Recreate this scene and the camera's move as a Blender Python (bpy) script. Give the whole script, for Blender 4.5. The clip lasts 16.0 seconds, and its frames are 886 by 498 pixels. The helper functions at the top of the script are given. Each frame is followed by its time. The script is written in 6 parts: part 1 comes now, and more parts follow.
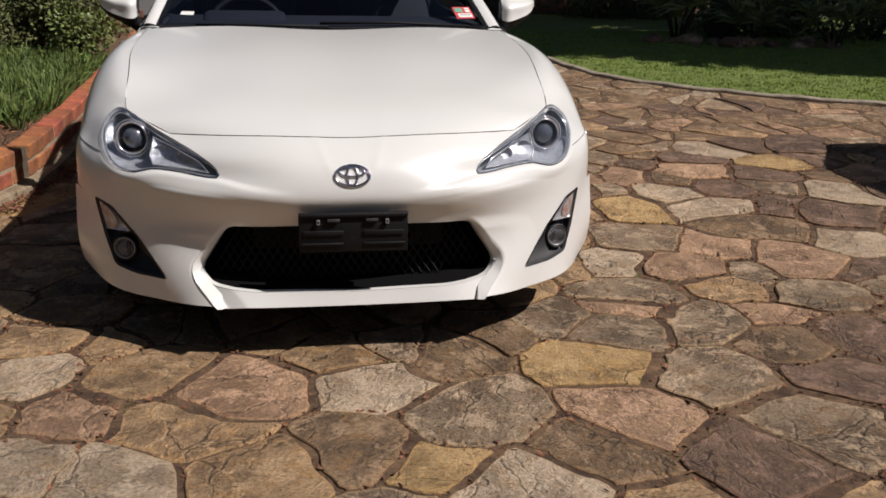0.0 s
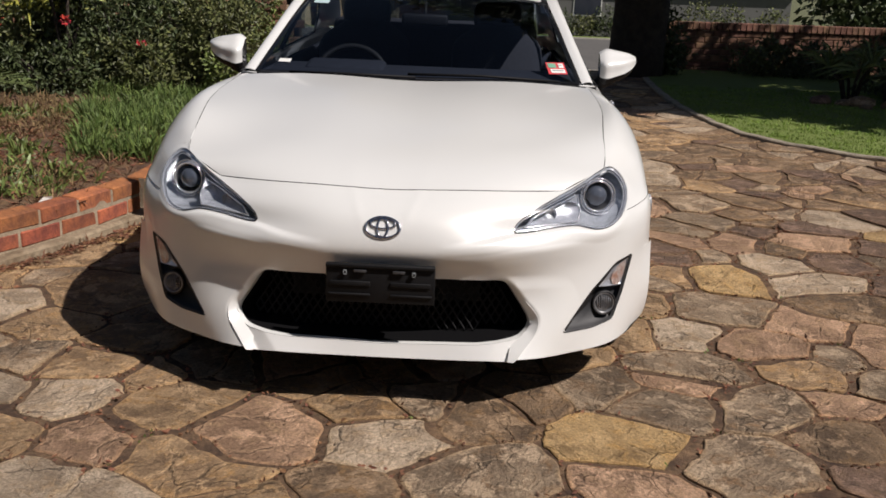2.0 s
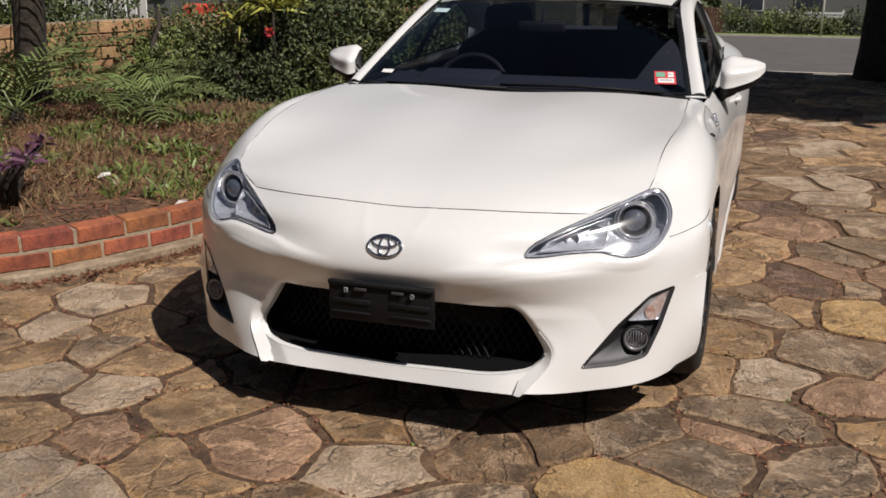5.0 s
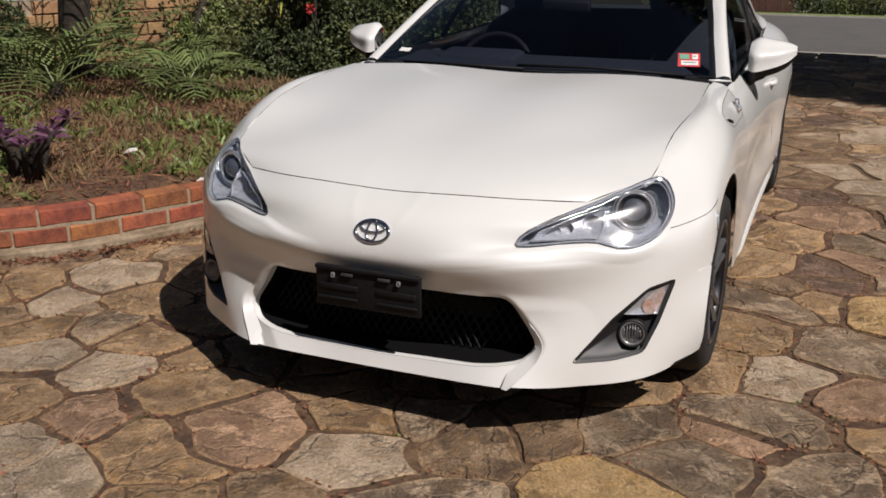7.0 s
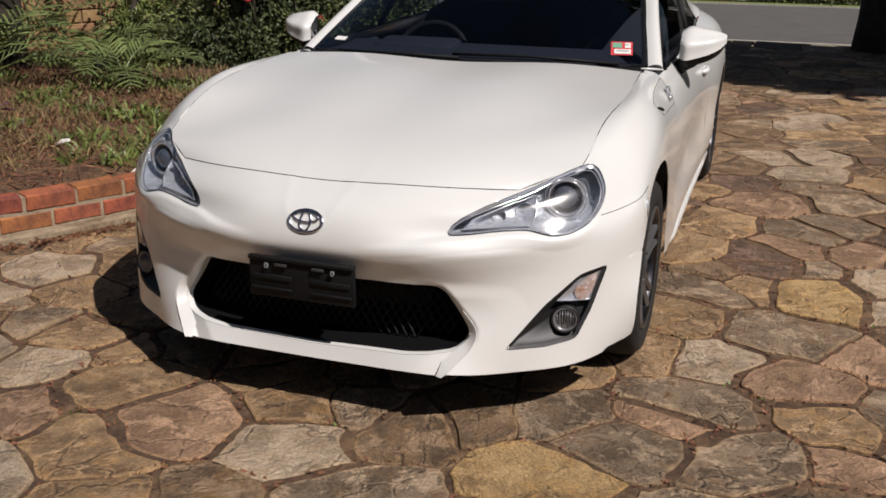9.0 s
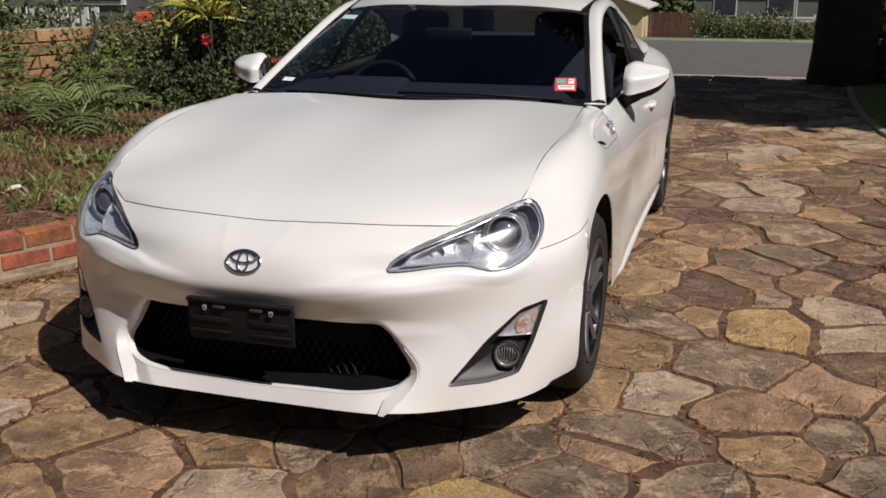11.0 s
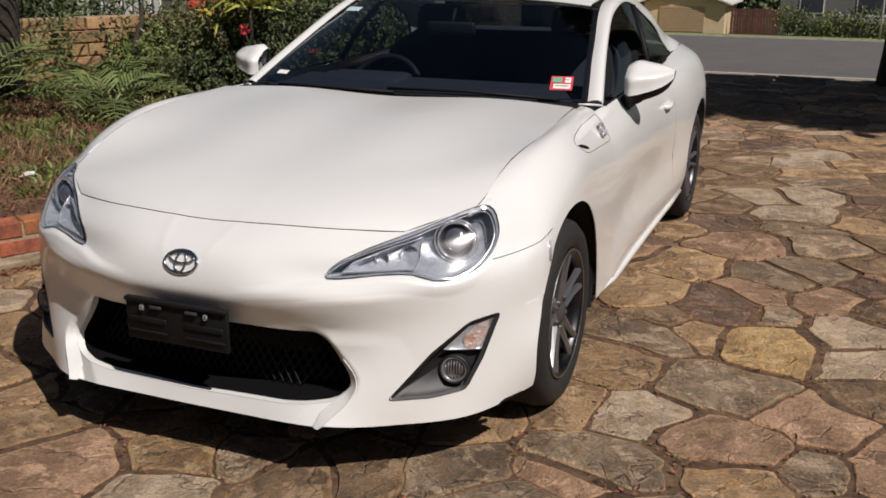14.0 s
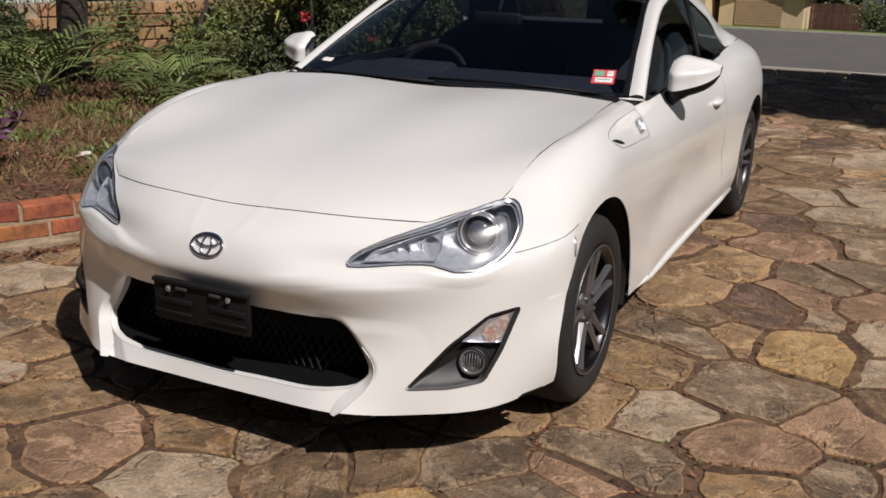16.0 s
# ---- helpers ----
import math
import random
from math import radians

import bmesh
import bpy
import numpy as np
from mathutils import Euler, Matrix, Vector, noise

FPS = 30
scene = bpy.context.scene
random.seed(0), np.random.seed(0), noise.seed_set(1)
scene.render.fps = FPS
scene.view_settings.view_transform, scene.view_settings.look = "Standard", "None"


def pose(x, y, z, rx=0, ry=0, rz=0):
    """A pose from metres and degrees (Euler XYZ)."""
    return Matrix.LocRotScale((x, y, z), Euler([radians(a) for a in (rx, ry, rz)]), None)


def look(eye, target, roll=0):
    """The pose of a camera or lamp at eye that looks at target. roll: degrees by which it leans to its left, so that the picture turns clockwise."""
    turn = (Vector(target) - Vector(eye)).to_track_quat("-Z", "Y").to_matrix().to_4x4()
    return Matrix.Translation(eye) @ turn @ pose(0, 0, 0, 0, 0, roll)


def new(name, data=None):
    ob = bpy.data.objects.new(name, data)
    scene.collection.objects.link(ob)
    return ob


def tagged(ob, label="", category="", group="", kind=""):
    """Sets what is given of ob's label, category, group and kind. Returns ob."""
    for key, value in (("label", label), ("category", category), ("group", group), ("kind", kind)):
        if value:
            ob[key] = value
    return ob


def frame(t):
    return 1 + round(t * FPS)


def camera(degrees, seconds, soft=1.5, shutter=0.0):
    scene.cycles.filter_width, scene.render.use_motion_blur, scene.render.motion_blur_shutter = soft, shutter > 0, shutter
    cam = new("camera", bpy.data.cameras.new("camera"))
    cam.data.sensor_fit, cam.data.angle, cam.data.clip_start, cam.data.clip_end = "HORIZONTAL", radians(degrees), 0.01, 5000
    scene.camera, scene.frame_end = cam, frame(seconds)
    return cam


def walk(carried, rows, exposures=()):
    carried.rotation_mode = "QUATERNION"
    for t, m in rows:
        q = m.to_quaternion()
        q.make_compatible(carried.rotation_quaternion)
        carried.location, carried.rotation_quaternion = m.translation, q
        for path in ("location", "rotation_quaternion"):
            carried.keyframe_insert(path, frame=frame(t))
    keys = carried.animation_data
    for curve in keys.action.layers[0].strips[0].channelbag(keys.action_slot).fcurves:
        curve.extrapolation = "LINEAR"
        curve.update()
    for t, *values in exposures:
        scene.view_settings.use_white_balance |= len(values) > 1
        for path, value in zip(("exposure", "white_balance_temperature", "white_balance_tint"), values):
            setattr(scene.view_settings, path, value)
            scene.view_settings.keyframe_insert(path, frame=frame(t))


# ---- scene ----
cam = camera(49.3, 16.0, soft=1.7)
PATH = [
    (0.0, -0.196, -2.697, 1.308, 71.070, -1.362, -9.191),
    (0.5, -0.085, -2.721, 1.322, 71.734, -0.844, -6.604),
    (1.0, 0.066, -2.800, 1.321, 72.063, -0.420, -1.248),
    (1.5, 0.170, -2.778, 1.344, 72.711, 0.069, 2.065),
    (2.0, 0.257, -2.666, 1.338, 73.463, -2.133, 2.198),
    (2.5, 0.381, -2.630, 1.335, 73.647, -1.188, 4.129),
    (3.0, 0.587, -2.651, 1.347, 73.597, -0.191, 8.227),
    (3.5, 0.711, -2.608, 1.351, 73.910, 0.071, 9.774),
    (4.0, 0.766, -2.483, 1.351, 74.572, -0.694, 10.206),
    (4.5, 0.866, -2.416, 1.348, 73.894, 0.490, 12.725),
    (5.0, 1.003, -2.380, 1.362, 73.394, -0.014, 18.490),
    (7.5, 1.173, -2.200, 1.354, 72.004, -0.168, 22.384),
    (8.0, 1.188, -2.193, 1.351, 71.650, -0.982, 21.372),
    (8.5, 1.195, -2.211, 1.352, 71.448, -0.703, 20.262),
    (9.0, 1.202, -2.217, 1.361, 71.474, -0.533, 19.200),
    (11.5, 1.302, -2.151, 1.350, 74.636, 0.072, 17.180),
    (12.0, 1.277, -2.037, 1.342, 75.069, -1.349, 16.213),
    (12.5, 1.304, -1.983, 1.337, 74.299, -0.703, 15.524),
    (13.0, 1.414, -1.964, 1.346, 73.777, 0.283, 17.905),
    (13.5, 1.544, -1.961, 1.349, 73.658, -0.343, 21.413),
    (14.0, 1.571, -1.923, 1.352, 73.346, -0.345, 22.161),
    (14.5, 1.526, -1.850, 1.349, 74.211, -1.296, 21.396),
    (15.0, 1.526, -1.834, 1.352, 73.780, -0.996, 20.898),
    (15.5, 1.611, -1.864, 1.358, 72.986, -1.024, 24.042),
    (16.0, 1.673, -1.869, 1.356, 72.691, -1.056, 26.428),
]
walk(cam, [(t, pose(x, y, z, rx, ry, rz)) for t, x, y, z, rx, ry, rz in PATH], [(0.0, 0.06, 6500, 14), (4.5, 0.06, 6500, 14), (7.5, -0.04, 6500, 14), (16.0, -0.04, 6500, 14)])

# ---------------------------------------------------------------- light
SUN = Vector((0.73, -0.37, 1.0)).normalized()
world = bpy.data.worlds.new("sky")
scene.world = world
world.use_nodes = True
nt = world.node_tree
sky = nt.nodes.new("ShaderNodeTexSky")
sky.sky_type = "NISHITA"
sky.sun_disc = False
sky.sun_elevation = math.asin(SUN.z)
sky.sun_rotation = math.atan2(SUN.x, SUN.y)
nt.links.new(sky.outputs[0], nt.nodes["Background"].inputs[0])
nt.nodes["Background"].inputs[1].default_value = 0.034
sun = bpy.data.lights.new("sun", "SUN")
sun.energy, sun.angle, sun.color = 4.9, radians(0.6), (1.0, 0.945, 0.88)
new("sun", sun).matrix_world = look(SUN * 30, (0, 0, 0))
scene.view_settings.exposure = 0.0


# ---------------------------------------------------------------- materials
def mat(name, colour, rough=0.6, metal=0.0, vary=0.0, scale=8.0, bump=0.0, bump_scale=40.0, second=None, coat=0.0, piece=0.0, spec=0.5, clear=0.0, sheet_vary=0.0):
    """A surface with colour varied at two scales, fine relief, and (piece) a tone of its own for each object or (sheet_vary) each island."""
    m = bpy.data.materials.new(name)
    m.use_nodes = True
    t = m.node_tree
    b = t.nodes["Principled BSDF"]
    b.inputs["Roughness"].default_value = rough
    b.inputs["Metallic"].default_value = metal
    b.inputs["Specular IOR Level"].default_value = spec
    if coat:
        b.inputs["Coat Weight"].default_value = coat
        b.inputs["Coat Roughness"].default_value = 0.06
    co = t.nodes.new("ShaderNodeTexCoord")
    out = None
    rgb = t.nodes.new("ShaderNodeRGB")
    rgb.outputs[0].default_value = (*colour, 1)
    out = rgb.outputs[0]
    if vary or second:
        n1 = t.nodes.new("ShaderNodeTexNoise")
        n1.inputs["Scale"].default_value, n1.inputs["Detail"].default_value, n1.inputs["Roughness"].default_value = scale, 8, 0.65
        t.links.new(co.outputs["Object"], n1.inputs["Vector"])
        mix = t.nodes.new("ShaderNodeMix")
        mix.data_type = "RGBA"
        ramp = t.nodes.new("ShaderNodeMapRange")
        ramp.inputs[1].default_value, ramp.inputs[2].default_value = 0.38, 0.64
        t.links.new(n1.outputs["Fac"], ramp.inputs[0])
        t.links.new(ramp.outputs[0], mix.inputs[0])
        two = second or tuple(c * (1 - vary) for c in colour)
        t.links.new(out, mix.inputs[6])
        mix.inputs[7].default_value = (*two, 1)
        out = mix.outputs[2]
        n2 = t.nodes.new("ShaderNodeTexNoise")
        n2.inputs["Scale"].default_value, n2.inputs["Detail"].default_value = scale * 9, 6
        t.links.new(co.outputs["Object"], n2.inputs["Vector"])
        hs = t.nodes.new("ShaderNodeHueSaturation")
        mr = t.nodes.new("ShaderNodeMapRange")
        mr.inputs[1].default_value, mr.inputs[2].default_value = 0.25, 0.75
        mr.inputs[3].default_value, mr.inputs[4].default_value = 1 - max(vary, 0.12), 1 + max(vary, 0.12)
        t.links.new(n2.outputs["Fac"], mr.inputs[0])
        t.links.new(mr.outputs[0], hs.inputs["Value"])
        t.links.new(out, hs.inputs["Color"])
        out = hs.outputs[0]
    if piece or sheet_vary:
        if piece:
            src = t.nodes.new("ShaderNodeObjectInfo").outputs["Random"]
        else:
            src = t.nodes.new("ShaderNodeNewGeometry").outputs["Random Per Island"]
        hs = t.nodes.new("ShaderNodeHueSaturation")
        k = piece or sheet_vary
        mr = t.nodes.new("ShaderNodeMapRange")
        mr.inputs[3].default_value, mr.inputs[4].default_value = 1 - k, 1 + k
        t.links.new(src, mr.inputs[0])
        t.links.new(mr.outputs[0], hs.inputs["Value"])
        w = t.nodes.new("ShaderNodeMath")
        w.operation = "MULTIPLY_ADD"
        w.inputs[1].default_value, w.inputs[2].default_value = 0.03, 0.485
        fr = t.nodes.new("ShaderNodeMath")
        fr.operation = "FRACT"
        ml = t.nodes.new("ShaderNodeMath")
        ml.operation = "MULTIPLY"
        ml.inputs[1].default_value = 7.31
        t.links.new(src, ml.inputs[0])
        t.links.new(ml.outputs[0], fr.inputs[0])
        t.links.new(fr.outputs[0], w.inputs[0])
        t.links.new(w.outputs[0], hs.inputs["Hue"])
        t.links.new(out, hs.inputs["Color"])
        out = hs.outputs[0]
    t.links.new(out, b.inputs["Base Color"])
    if bump:
        n3 = t.nodes.new("ShaderNodeTexNoise")
        n3.inputs["Scale"].default_value, n3.inputs["Detail"].default_value, n3.inputs["Roughness"].default_value = bump_scale, 9, 0.7
        t.links.new(co.outputs["Object"], n3.inputs["Vector"])
        bp = t.nodes.new("ShaderNodeBump")
        bp.inputs["Strength"].default_value, bp.inputs["Distance"].default_value = 1.0, bump
        t.links.new(n3.outputs["Fac"], bp.inputs["Height"])
        t.links.new(bp.outputs[0], b.inputs["Normal"])
    return m


def glass(name, tint, gloss=1.0, haze=0.01):
    """Thin clear pane: what lies behind, tinted, and a mirror image by Fresnel."""
    m = bpy.data.materials.new(name)
    m.use_nodes = True
    t = m.node_tree
    t.nodes.remove(t.nodes["Principled BSDF"])
    tr = t.nodes.new("ShaderNodeBsdfTransparent")
    tr.inputs[0].default_value = (*tint, 1)
    gl = t.nodes.new("ShaderNodeBsdfGlossy")
    gl.inputs["Roughness"].default_value = haze
    lw = t.nodes.new("ShaderNodeLayerWeight")
    lw.inputs["Blend"].default_value = 0.5
    pw = t.nodes.new("ShaderNodeMath")
    pw.operation = "POWER"
    pw.inputs[1].default_value = 5.0
    fr = t.nodes.new("ShaderNodeMath")
    fr.operation = "MULTIPLY_ADD"
    fr.inputs[1].default_value, fr.inputs[2].default_value = 0.9 * gloss, 0.045 * gloss
    t.links.new(lw.outputs["Facing"], pw.inputs[0])
    t.links.new(pw.outputs[0], fr.inputs[0])
    mx = t.nodes.new("ShaderNodeMixShader")
    t.links.new(fr.outputs[0], mx.inputs[0])
    t.links.new(tr.outputs[0], mx.inputs[1])
    t.links.new(gl.outputs[0], mx.inputs[2])
    t.links.new(mx.outputs[0], t.nodes["Material Output"].inputs[0])
    return m


M = {}
M["paint"] = mat("pearl_paint", (.705, .706, .684), .30, .04, .015, 900, coat=.7)
M["plastic"] = mat("black_plastic", (.009, .009, .010), .6, 0, .3, 60, .0006, 300, spec=.2)
M["satin"] = mat("grey_plastic", (.05, .05, .053), .4, 0, .2, 40)
M["rubber"] = mat("tyre_rubber", (.013, .0125, .012), .8, 0, .3, 30, .001, 200)
M["alloy"] = mat("alloy", (.07, .07, .075), .35, 1.0, .1, 20)
M["alloy_face"] = mat("alloy_face", (.21, .21, .22), .36, .75, .05, 20)
M["chrome"] = mat("chrome", (.80, .81, .84), .10, .8)
M["dark_chrome"] = mat("lamp_bowl", (.60, .64, .70), .14, .5, .3, 40, .003, 60)
M["lamp_tray"] = mat("lamp_tray", (.66, .69, .75), .15, .5, .3, 50, .004, 26)
M["bezel"] = mat("lamp_bezel", (.22, .225, .24), .3, 0, .1, 30, coat=.5)
M["badge_chrome"] = mat("badge_chrome", (.55, .56, .59), .14, 1.0)
M["black"] = mat("matt_black", (.012, .012, .013), .9)
M["duct"] = mat("duct_black", (.004, .004, .0045), .95, spec=.1)
M["cabin"] = mat("cabin_trim", (.022, .024, .032), .85, 0, .2, 30, spec=.2)
M["seat"] = mat("seat_cloth", (.018, .018, .024), .9, 0, .3, 80, .001, 400)
M["screen"] = glass("screen_glass", (.55, .63, .74), 1.0)
M["side_glass"] = glass("side_glass", (.5, .54, .53), .7)
M["rear_glass"] = glass("rear_glass", (.10, .115, .12), .9)
M["lens"] = glass("lamp_lens", (.95, .96, .98), 1.4, .12)
M["bulb"] = mat("projector_glass", (.07, .08, .10), .03, 0, spec=1.0, coat=1.0)
M["amber"] = mat("amber_lens", (.62, .36, .27), .2, .5, .3, 38, .006, 90, (.78, .76, .73), coat=.6)
M["fog_reflector"] = mat("fog_reflector", (.30, .30, .31), .3, .5, .3, 80)
M["recess"] = mat("recess_plastic", (.013, .013, .0145), .5, 0, .15, 60, .0003, 300)
M["silver_reflector"] = mat("silver_reflector", (.74, .76, .80), .15, .6, .25, 60)
M["red"] = mat("red_print", (.62, .06, .07), .5, 0, .1, 30)
M["white_print"] = mat("white_print", (.80, .80, .76), .5, 0, .05, 30)
M["green_print"] = mat("green_print", (.16, .38, .26), .5)
M["pale_blue"] = mat("pale_blue_print", (.45, .58, .60), .4)
M["ink"] = mat("grey_ink", (.25, .27, .28), .5)
M["grey_paint"] = mat("grey_car_paint", (.10, .105, .11), .3, .3, .03, 600, coat=.8)
M["steel"] = mat("brake_steel", (.35, .34, .33), .4, 1.0, .2, 30)

def stone_mat(name, light, dark, rust):
    """Split flagstone: blotches of three tones, fine grain, and relief in thin cleft layers; each stone has its own part of the pattern."""
    m = bpy.data.materials.new(name)
    m.use_nodes = True
    t = m.node_tree
    b = t.nodes["Principled BSDF"]
    b.inputs["Roughness"].default_value = 0.82
    b.inputs["Specular IOR Level"].default_value = 0.35

    def node(kind, **k):
        q = t.nodes.new(kind)
        for a, v in k.items():
            q.inputs[a].default_value = v
        return q

    def math_(op, a, b_=None):
        q = t.nodes.new("ShaderNodeMath")
        q.operation = op
        for i_, v in enumerate((a, b_)):
            if v is None:
                continue
            if isinstance(v, (int, float)):
                q.inputs[i_].default_value = v
            else:
                t.links.new(v, q.inputs[i_])
        return q.outputs[0]

    def ramp(v, lo, hi, a=0.0, z=1.0):
        q = t.nodes.new("ShaderNodeMapRange")
        q.inputs[1].default_value, q.inputs[2].default_value, q.inputs[3].default_value, q.inputs[4].default_value = lo, hi, a, z
        t.links.new(v, q.inputs[0])
        return q.outputs[0]

    co = t.nodes.new("ShaderNodeTexCoord")
    info = t.nodes.new("ShaderNodeObjectInfo")
    rot = t.nodes.new("ShaderNodeVectorRotate")
    rot.rotation_type = "Z_AXIS"
    t.links.new(co.outputs["Object"], rot.inputs["Vector"])
    t.links.new(math_("MULTIPLY", info.outputs["Random"], 6.28), rot.inputs["Angle"])
    mp = t.nodes.new("ShaderNodeMapping")
    mp.inputs["Scale"].default_value = (1.0, 1.2, 1.0)
    t.links.new(rot.outputs[0], mp.inputs["Vector"])
    off = t.nodes.new("ShaderNodeCombineXYZ")
    t.links.new(math_("MULTIPLY", info.outputs["Random"], 37.0), off.inputs[2])
    add = t.nodes.new("ShaderNodeVectorMath")
    t.links.new(mp.outputs[0], add.inputs[0])
    t.links.new(off.outputs[0], add.inputs[1])
    vec = add.outputs[0]

    def noise_(scale, detail, rough=.6, distort=0.0):
        q = node("ShaderNodeTexNoise", Scale=scale, Detail=detail, Roughness=rough, Distortion=distort)
        t.links.new(vec, q.inputs["Vector"])
        return q.outputs["Fac"]

    lichen, speck = noise_(8.0, 9, .72, .3), noise_(26, 8, .75, .5)
    big, mid, fine, cleft = noise_(3.6, 6, .62, .3), noise_(13, 8, .7, .5), noise_(95, 6, .75), noise_(1.9, 5, .6, .5)

    def mix(f, a, c):
        q = t.nodes.new("ShaderNodeMix")
        q.data_type = "RGBA"
        t.links.new(f, q.inputs[0])
        for k, v in ((6, a), (7, c)):
            if isinstance(v, tuple):
                q.inputs[k].default_value = (*v, 1)
            else:
                t.links.new(v, q.inputs[k])
        return q.outputs[2]

    c = mix(ramp(big, .40, .58), light, dark)
    c = mix(ramp(mid, .50, .64), c, rust)
    steps = math_("FRACT", math_("MULTIPLY", cleft, 7.0))
    c = mix(ramp(steps, .93, 1.0, 0.0, .22), c, dark)
    c = mix(ramp(speck, .54, .66, 0.0, .6), c, tuple(v * .6 for v in dark))
    push = t.nodes.new("ShaderNodeVectorMath")
    push.operation = "SCALE"
    wob = node("ShaderNodeTexNoise", Scale=5.0, Detail=5)
    t.links.new(vec, wob.inputs["Vector"])
    t.links.new(wob.outputs["Color"], push.inputs[0])
    push.inputs["Scale"].default_value = .35
    bent = t.nodes.new("ShaderNodeVectorMath")
    t.links.new(vec, bent.inputs[0])
    t.links.new(push.outputs[0], bent.inputs[1])
    crack = node("ShaderNodeTexVoronoi", Scale=3.6)
    crack.feature = "DISTANCE_TO_EDGE"
    t.links.new(bent.outputs[0], crack.inputs["Vector"])
    where = ramp(big, .44, .52)
    line = math_("MULTIPLY", ramp(crack.outputs["Distance"], .006, .030, 1.0, 0.0), where)
    flake = math_("MULTIPLY", ramp(crack.outputs["Distance"], .03, .075, 1.0, 0.0), math_("MULTIPLY", where, ramp(speck, .42, .56)))
    c = mix(math_("MULTIPLY", flake, .55), c, tuple(v * min(1.35, .6 / max(light)) for v in light))
    c = mix(math_("MULTIPLY", line, .75), c, tuple(v * .45 for v in dark))
    pale = tuple(v * min(1.40, .60 / max(light)) + .012 for v in light)
    c = mix(ramp(lichen, .53, .58, 0.0, .9), c, pale)
    rim = t.nodes.new("ShaderNodeAttribute")
    rim.attribute_name = "worn"
    c = mix(ramp(math_("ADD", math_("MULTIPLY", rim.outputs["Fac"], .42), lichen), .74, 1.0, 0.0, .8), c, tuple(v * f for v, f in zip(pale, (1.0, .93, .80))))
    hs = t.nodes.new("ShaderNodeHueSaturation")
    t.links.new(math_("MULTIPLY", ramp(fine, .30, .70, .58, 1.45), ramp(info.outputs["Random"], 0, 1, .86, 1.14)), hs.inputs["Value"])
    t.links.new(c, hs.inputs["Color"])
    t.links.new(hs.outputs[0], b.inputs["Base Color"])
    layer = math_("ADD", math_("FLOOR", math_("MULTIPLY", cleft, 7.0)), math_("POWER", steps, 6.0))
    high = math_("ADD", math_("MULTIPLY", layer, .20), math_("ADD", math_("MULTIPLY", mid, .80), math_("ADD", math_("MULTIPLY", fine, .26), math_("MULTIPLY", speck, .50))))
    high = math_("SUBTRACT", high, math_("MULTIPLY", line, .22))
    bp = t.nodes.new("ShaderNodeBump")
    bp.inputs["Strength"].default_value, bp.inputs["Distance"].default_value = 1.0, .046
    t.links.new(high, bp.inputs["Height"])
    t.links.new(bp.outputs[0], b.inputs["Normal"])
    return m


STONES = [
    stone_mat("stone_grey", (0.374, 0.275, 0.181), (0.166, 0.117, 0.076), (0.279, 0.170, 0.090)),
    stone_mat("stone_tan", (0.492, 0.328, 0.182), (0.235, 0.150, 0.084), (0.484, 0.285, 0.120)),
    stone_mat("stone_pink", (0.513, 0.324, 0.204), (0.276, 0.169, 0.103), (0.456, 0.293, 0.166)),
    stone_mat("stone_white", (0.651, 0.507, 0.360), (0.357, 0.267, 0.182), (0.488, 0.338, 0.200)),
    stone_mat("stone_ochre", (0.552, 0.369, 0.174), (0.289, 0.183, 0.083), (0.592, 0.358, 0.134)),
    stone_mat("stone_mauve", (0.231, 0.147, 0.102), (0.116, 0.075, 0.053), (0.221, 0.138, 0.080)),
    stone_mat("stone_brown", (0.309, 0.207, 0.123), (0.143, 0.094, 0.057), (0.317, 0.187, 0.085)),
]
M["joint"] = mat("joint_grit", (.058, .031, .018), .95, 0, .45, 7, .014, 60, (.185, .112, .060))
M["brick"] = mat("red_brick", (.42, .135, .055), .9, 0, .3, 9, .003, 70, (.19, .062, .036), piece=.25)
M["mortar"] = mat("mortar", (.36, .29, .205), .95, 0, .3, 20, .003, 90, (.24, .18, .12))
M["block"] = mat("sandstone_block", (.40, .25, .12), .9, 0, .3, 7, .005, 45, (.27, .155, .075), piece=.20)
M["wall_brick"] = mat("brown_brick", (.24, .125, .075), .9, 0, .3, 10, .003, 60, (.15, .075, .05), piece=.25)
M["house_brick"] = mat("house_brick", (.20, .115, .075), .9, 0, .3, 6, .003, 60, (.13, .075, .05))
M["edging"] = mat("weathered_edging", (.31, .265, .20), .9, 0, .35, 9, .004, 60, (.18, .15, .115))
M["concrete"] = mat("concrete", (.31, .245, .165), .9, 0, .3, 5, .006, 40, (.16, .115, .07))
M["soil"] = mat("mulch_soil", (.095, .048, .029), .95, 0, .4, 6, .03, 30, (.20, .12, .06))
M["earth"] = mat("far_ground", (.12, .115, .06), .95, 0, .4, 2, .02, 20, (.08, .10, .04))
M["lawn"] = mat("lawn_thatch", (.125, .18, .03), .95, 0, .4, 12, .02, 60, (.155, .19, .045))
M["blade"] = mat("grass_blade", (.20, .30, .045), .6, 0, .3, 3, sheet_vary=.35)
M["long_grass"] = mat("long_grass", (.11, .165, .035), .7, 0, .3, 2, sheet_vary=.4)
M["dry_grass"] = mat("dry_grass", (.215, .145, .066), .85, 0, .3, 3, sheet_vary=.45)
M["dry_leaf"] = mat("dry_leaf", (.20, .088, .045), .85, 0, .3, 6, sheet_vary=.5)
M["leaf"] = mat("shrub_leaf", (.115, .130, .040), .6, 0, .4, 4, sheet_vary=.6)
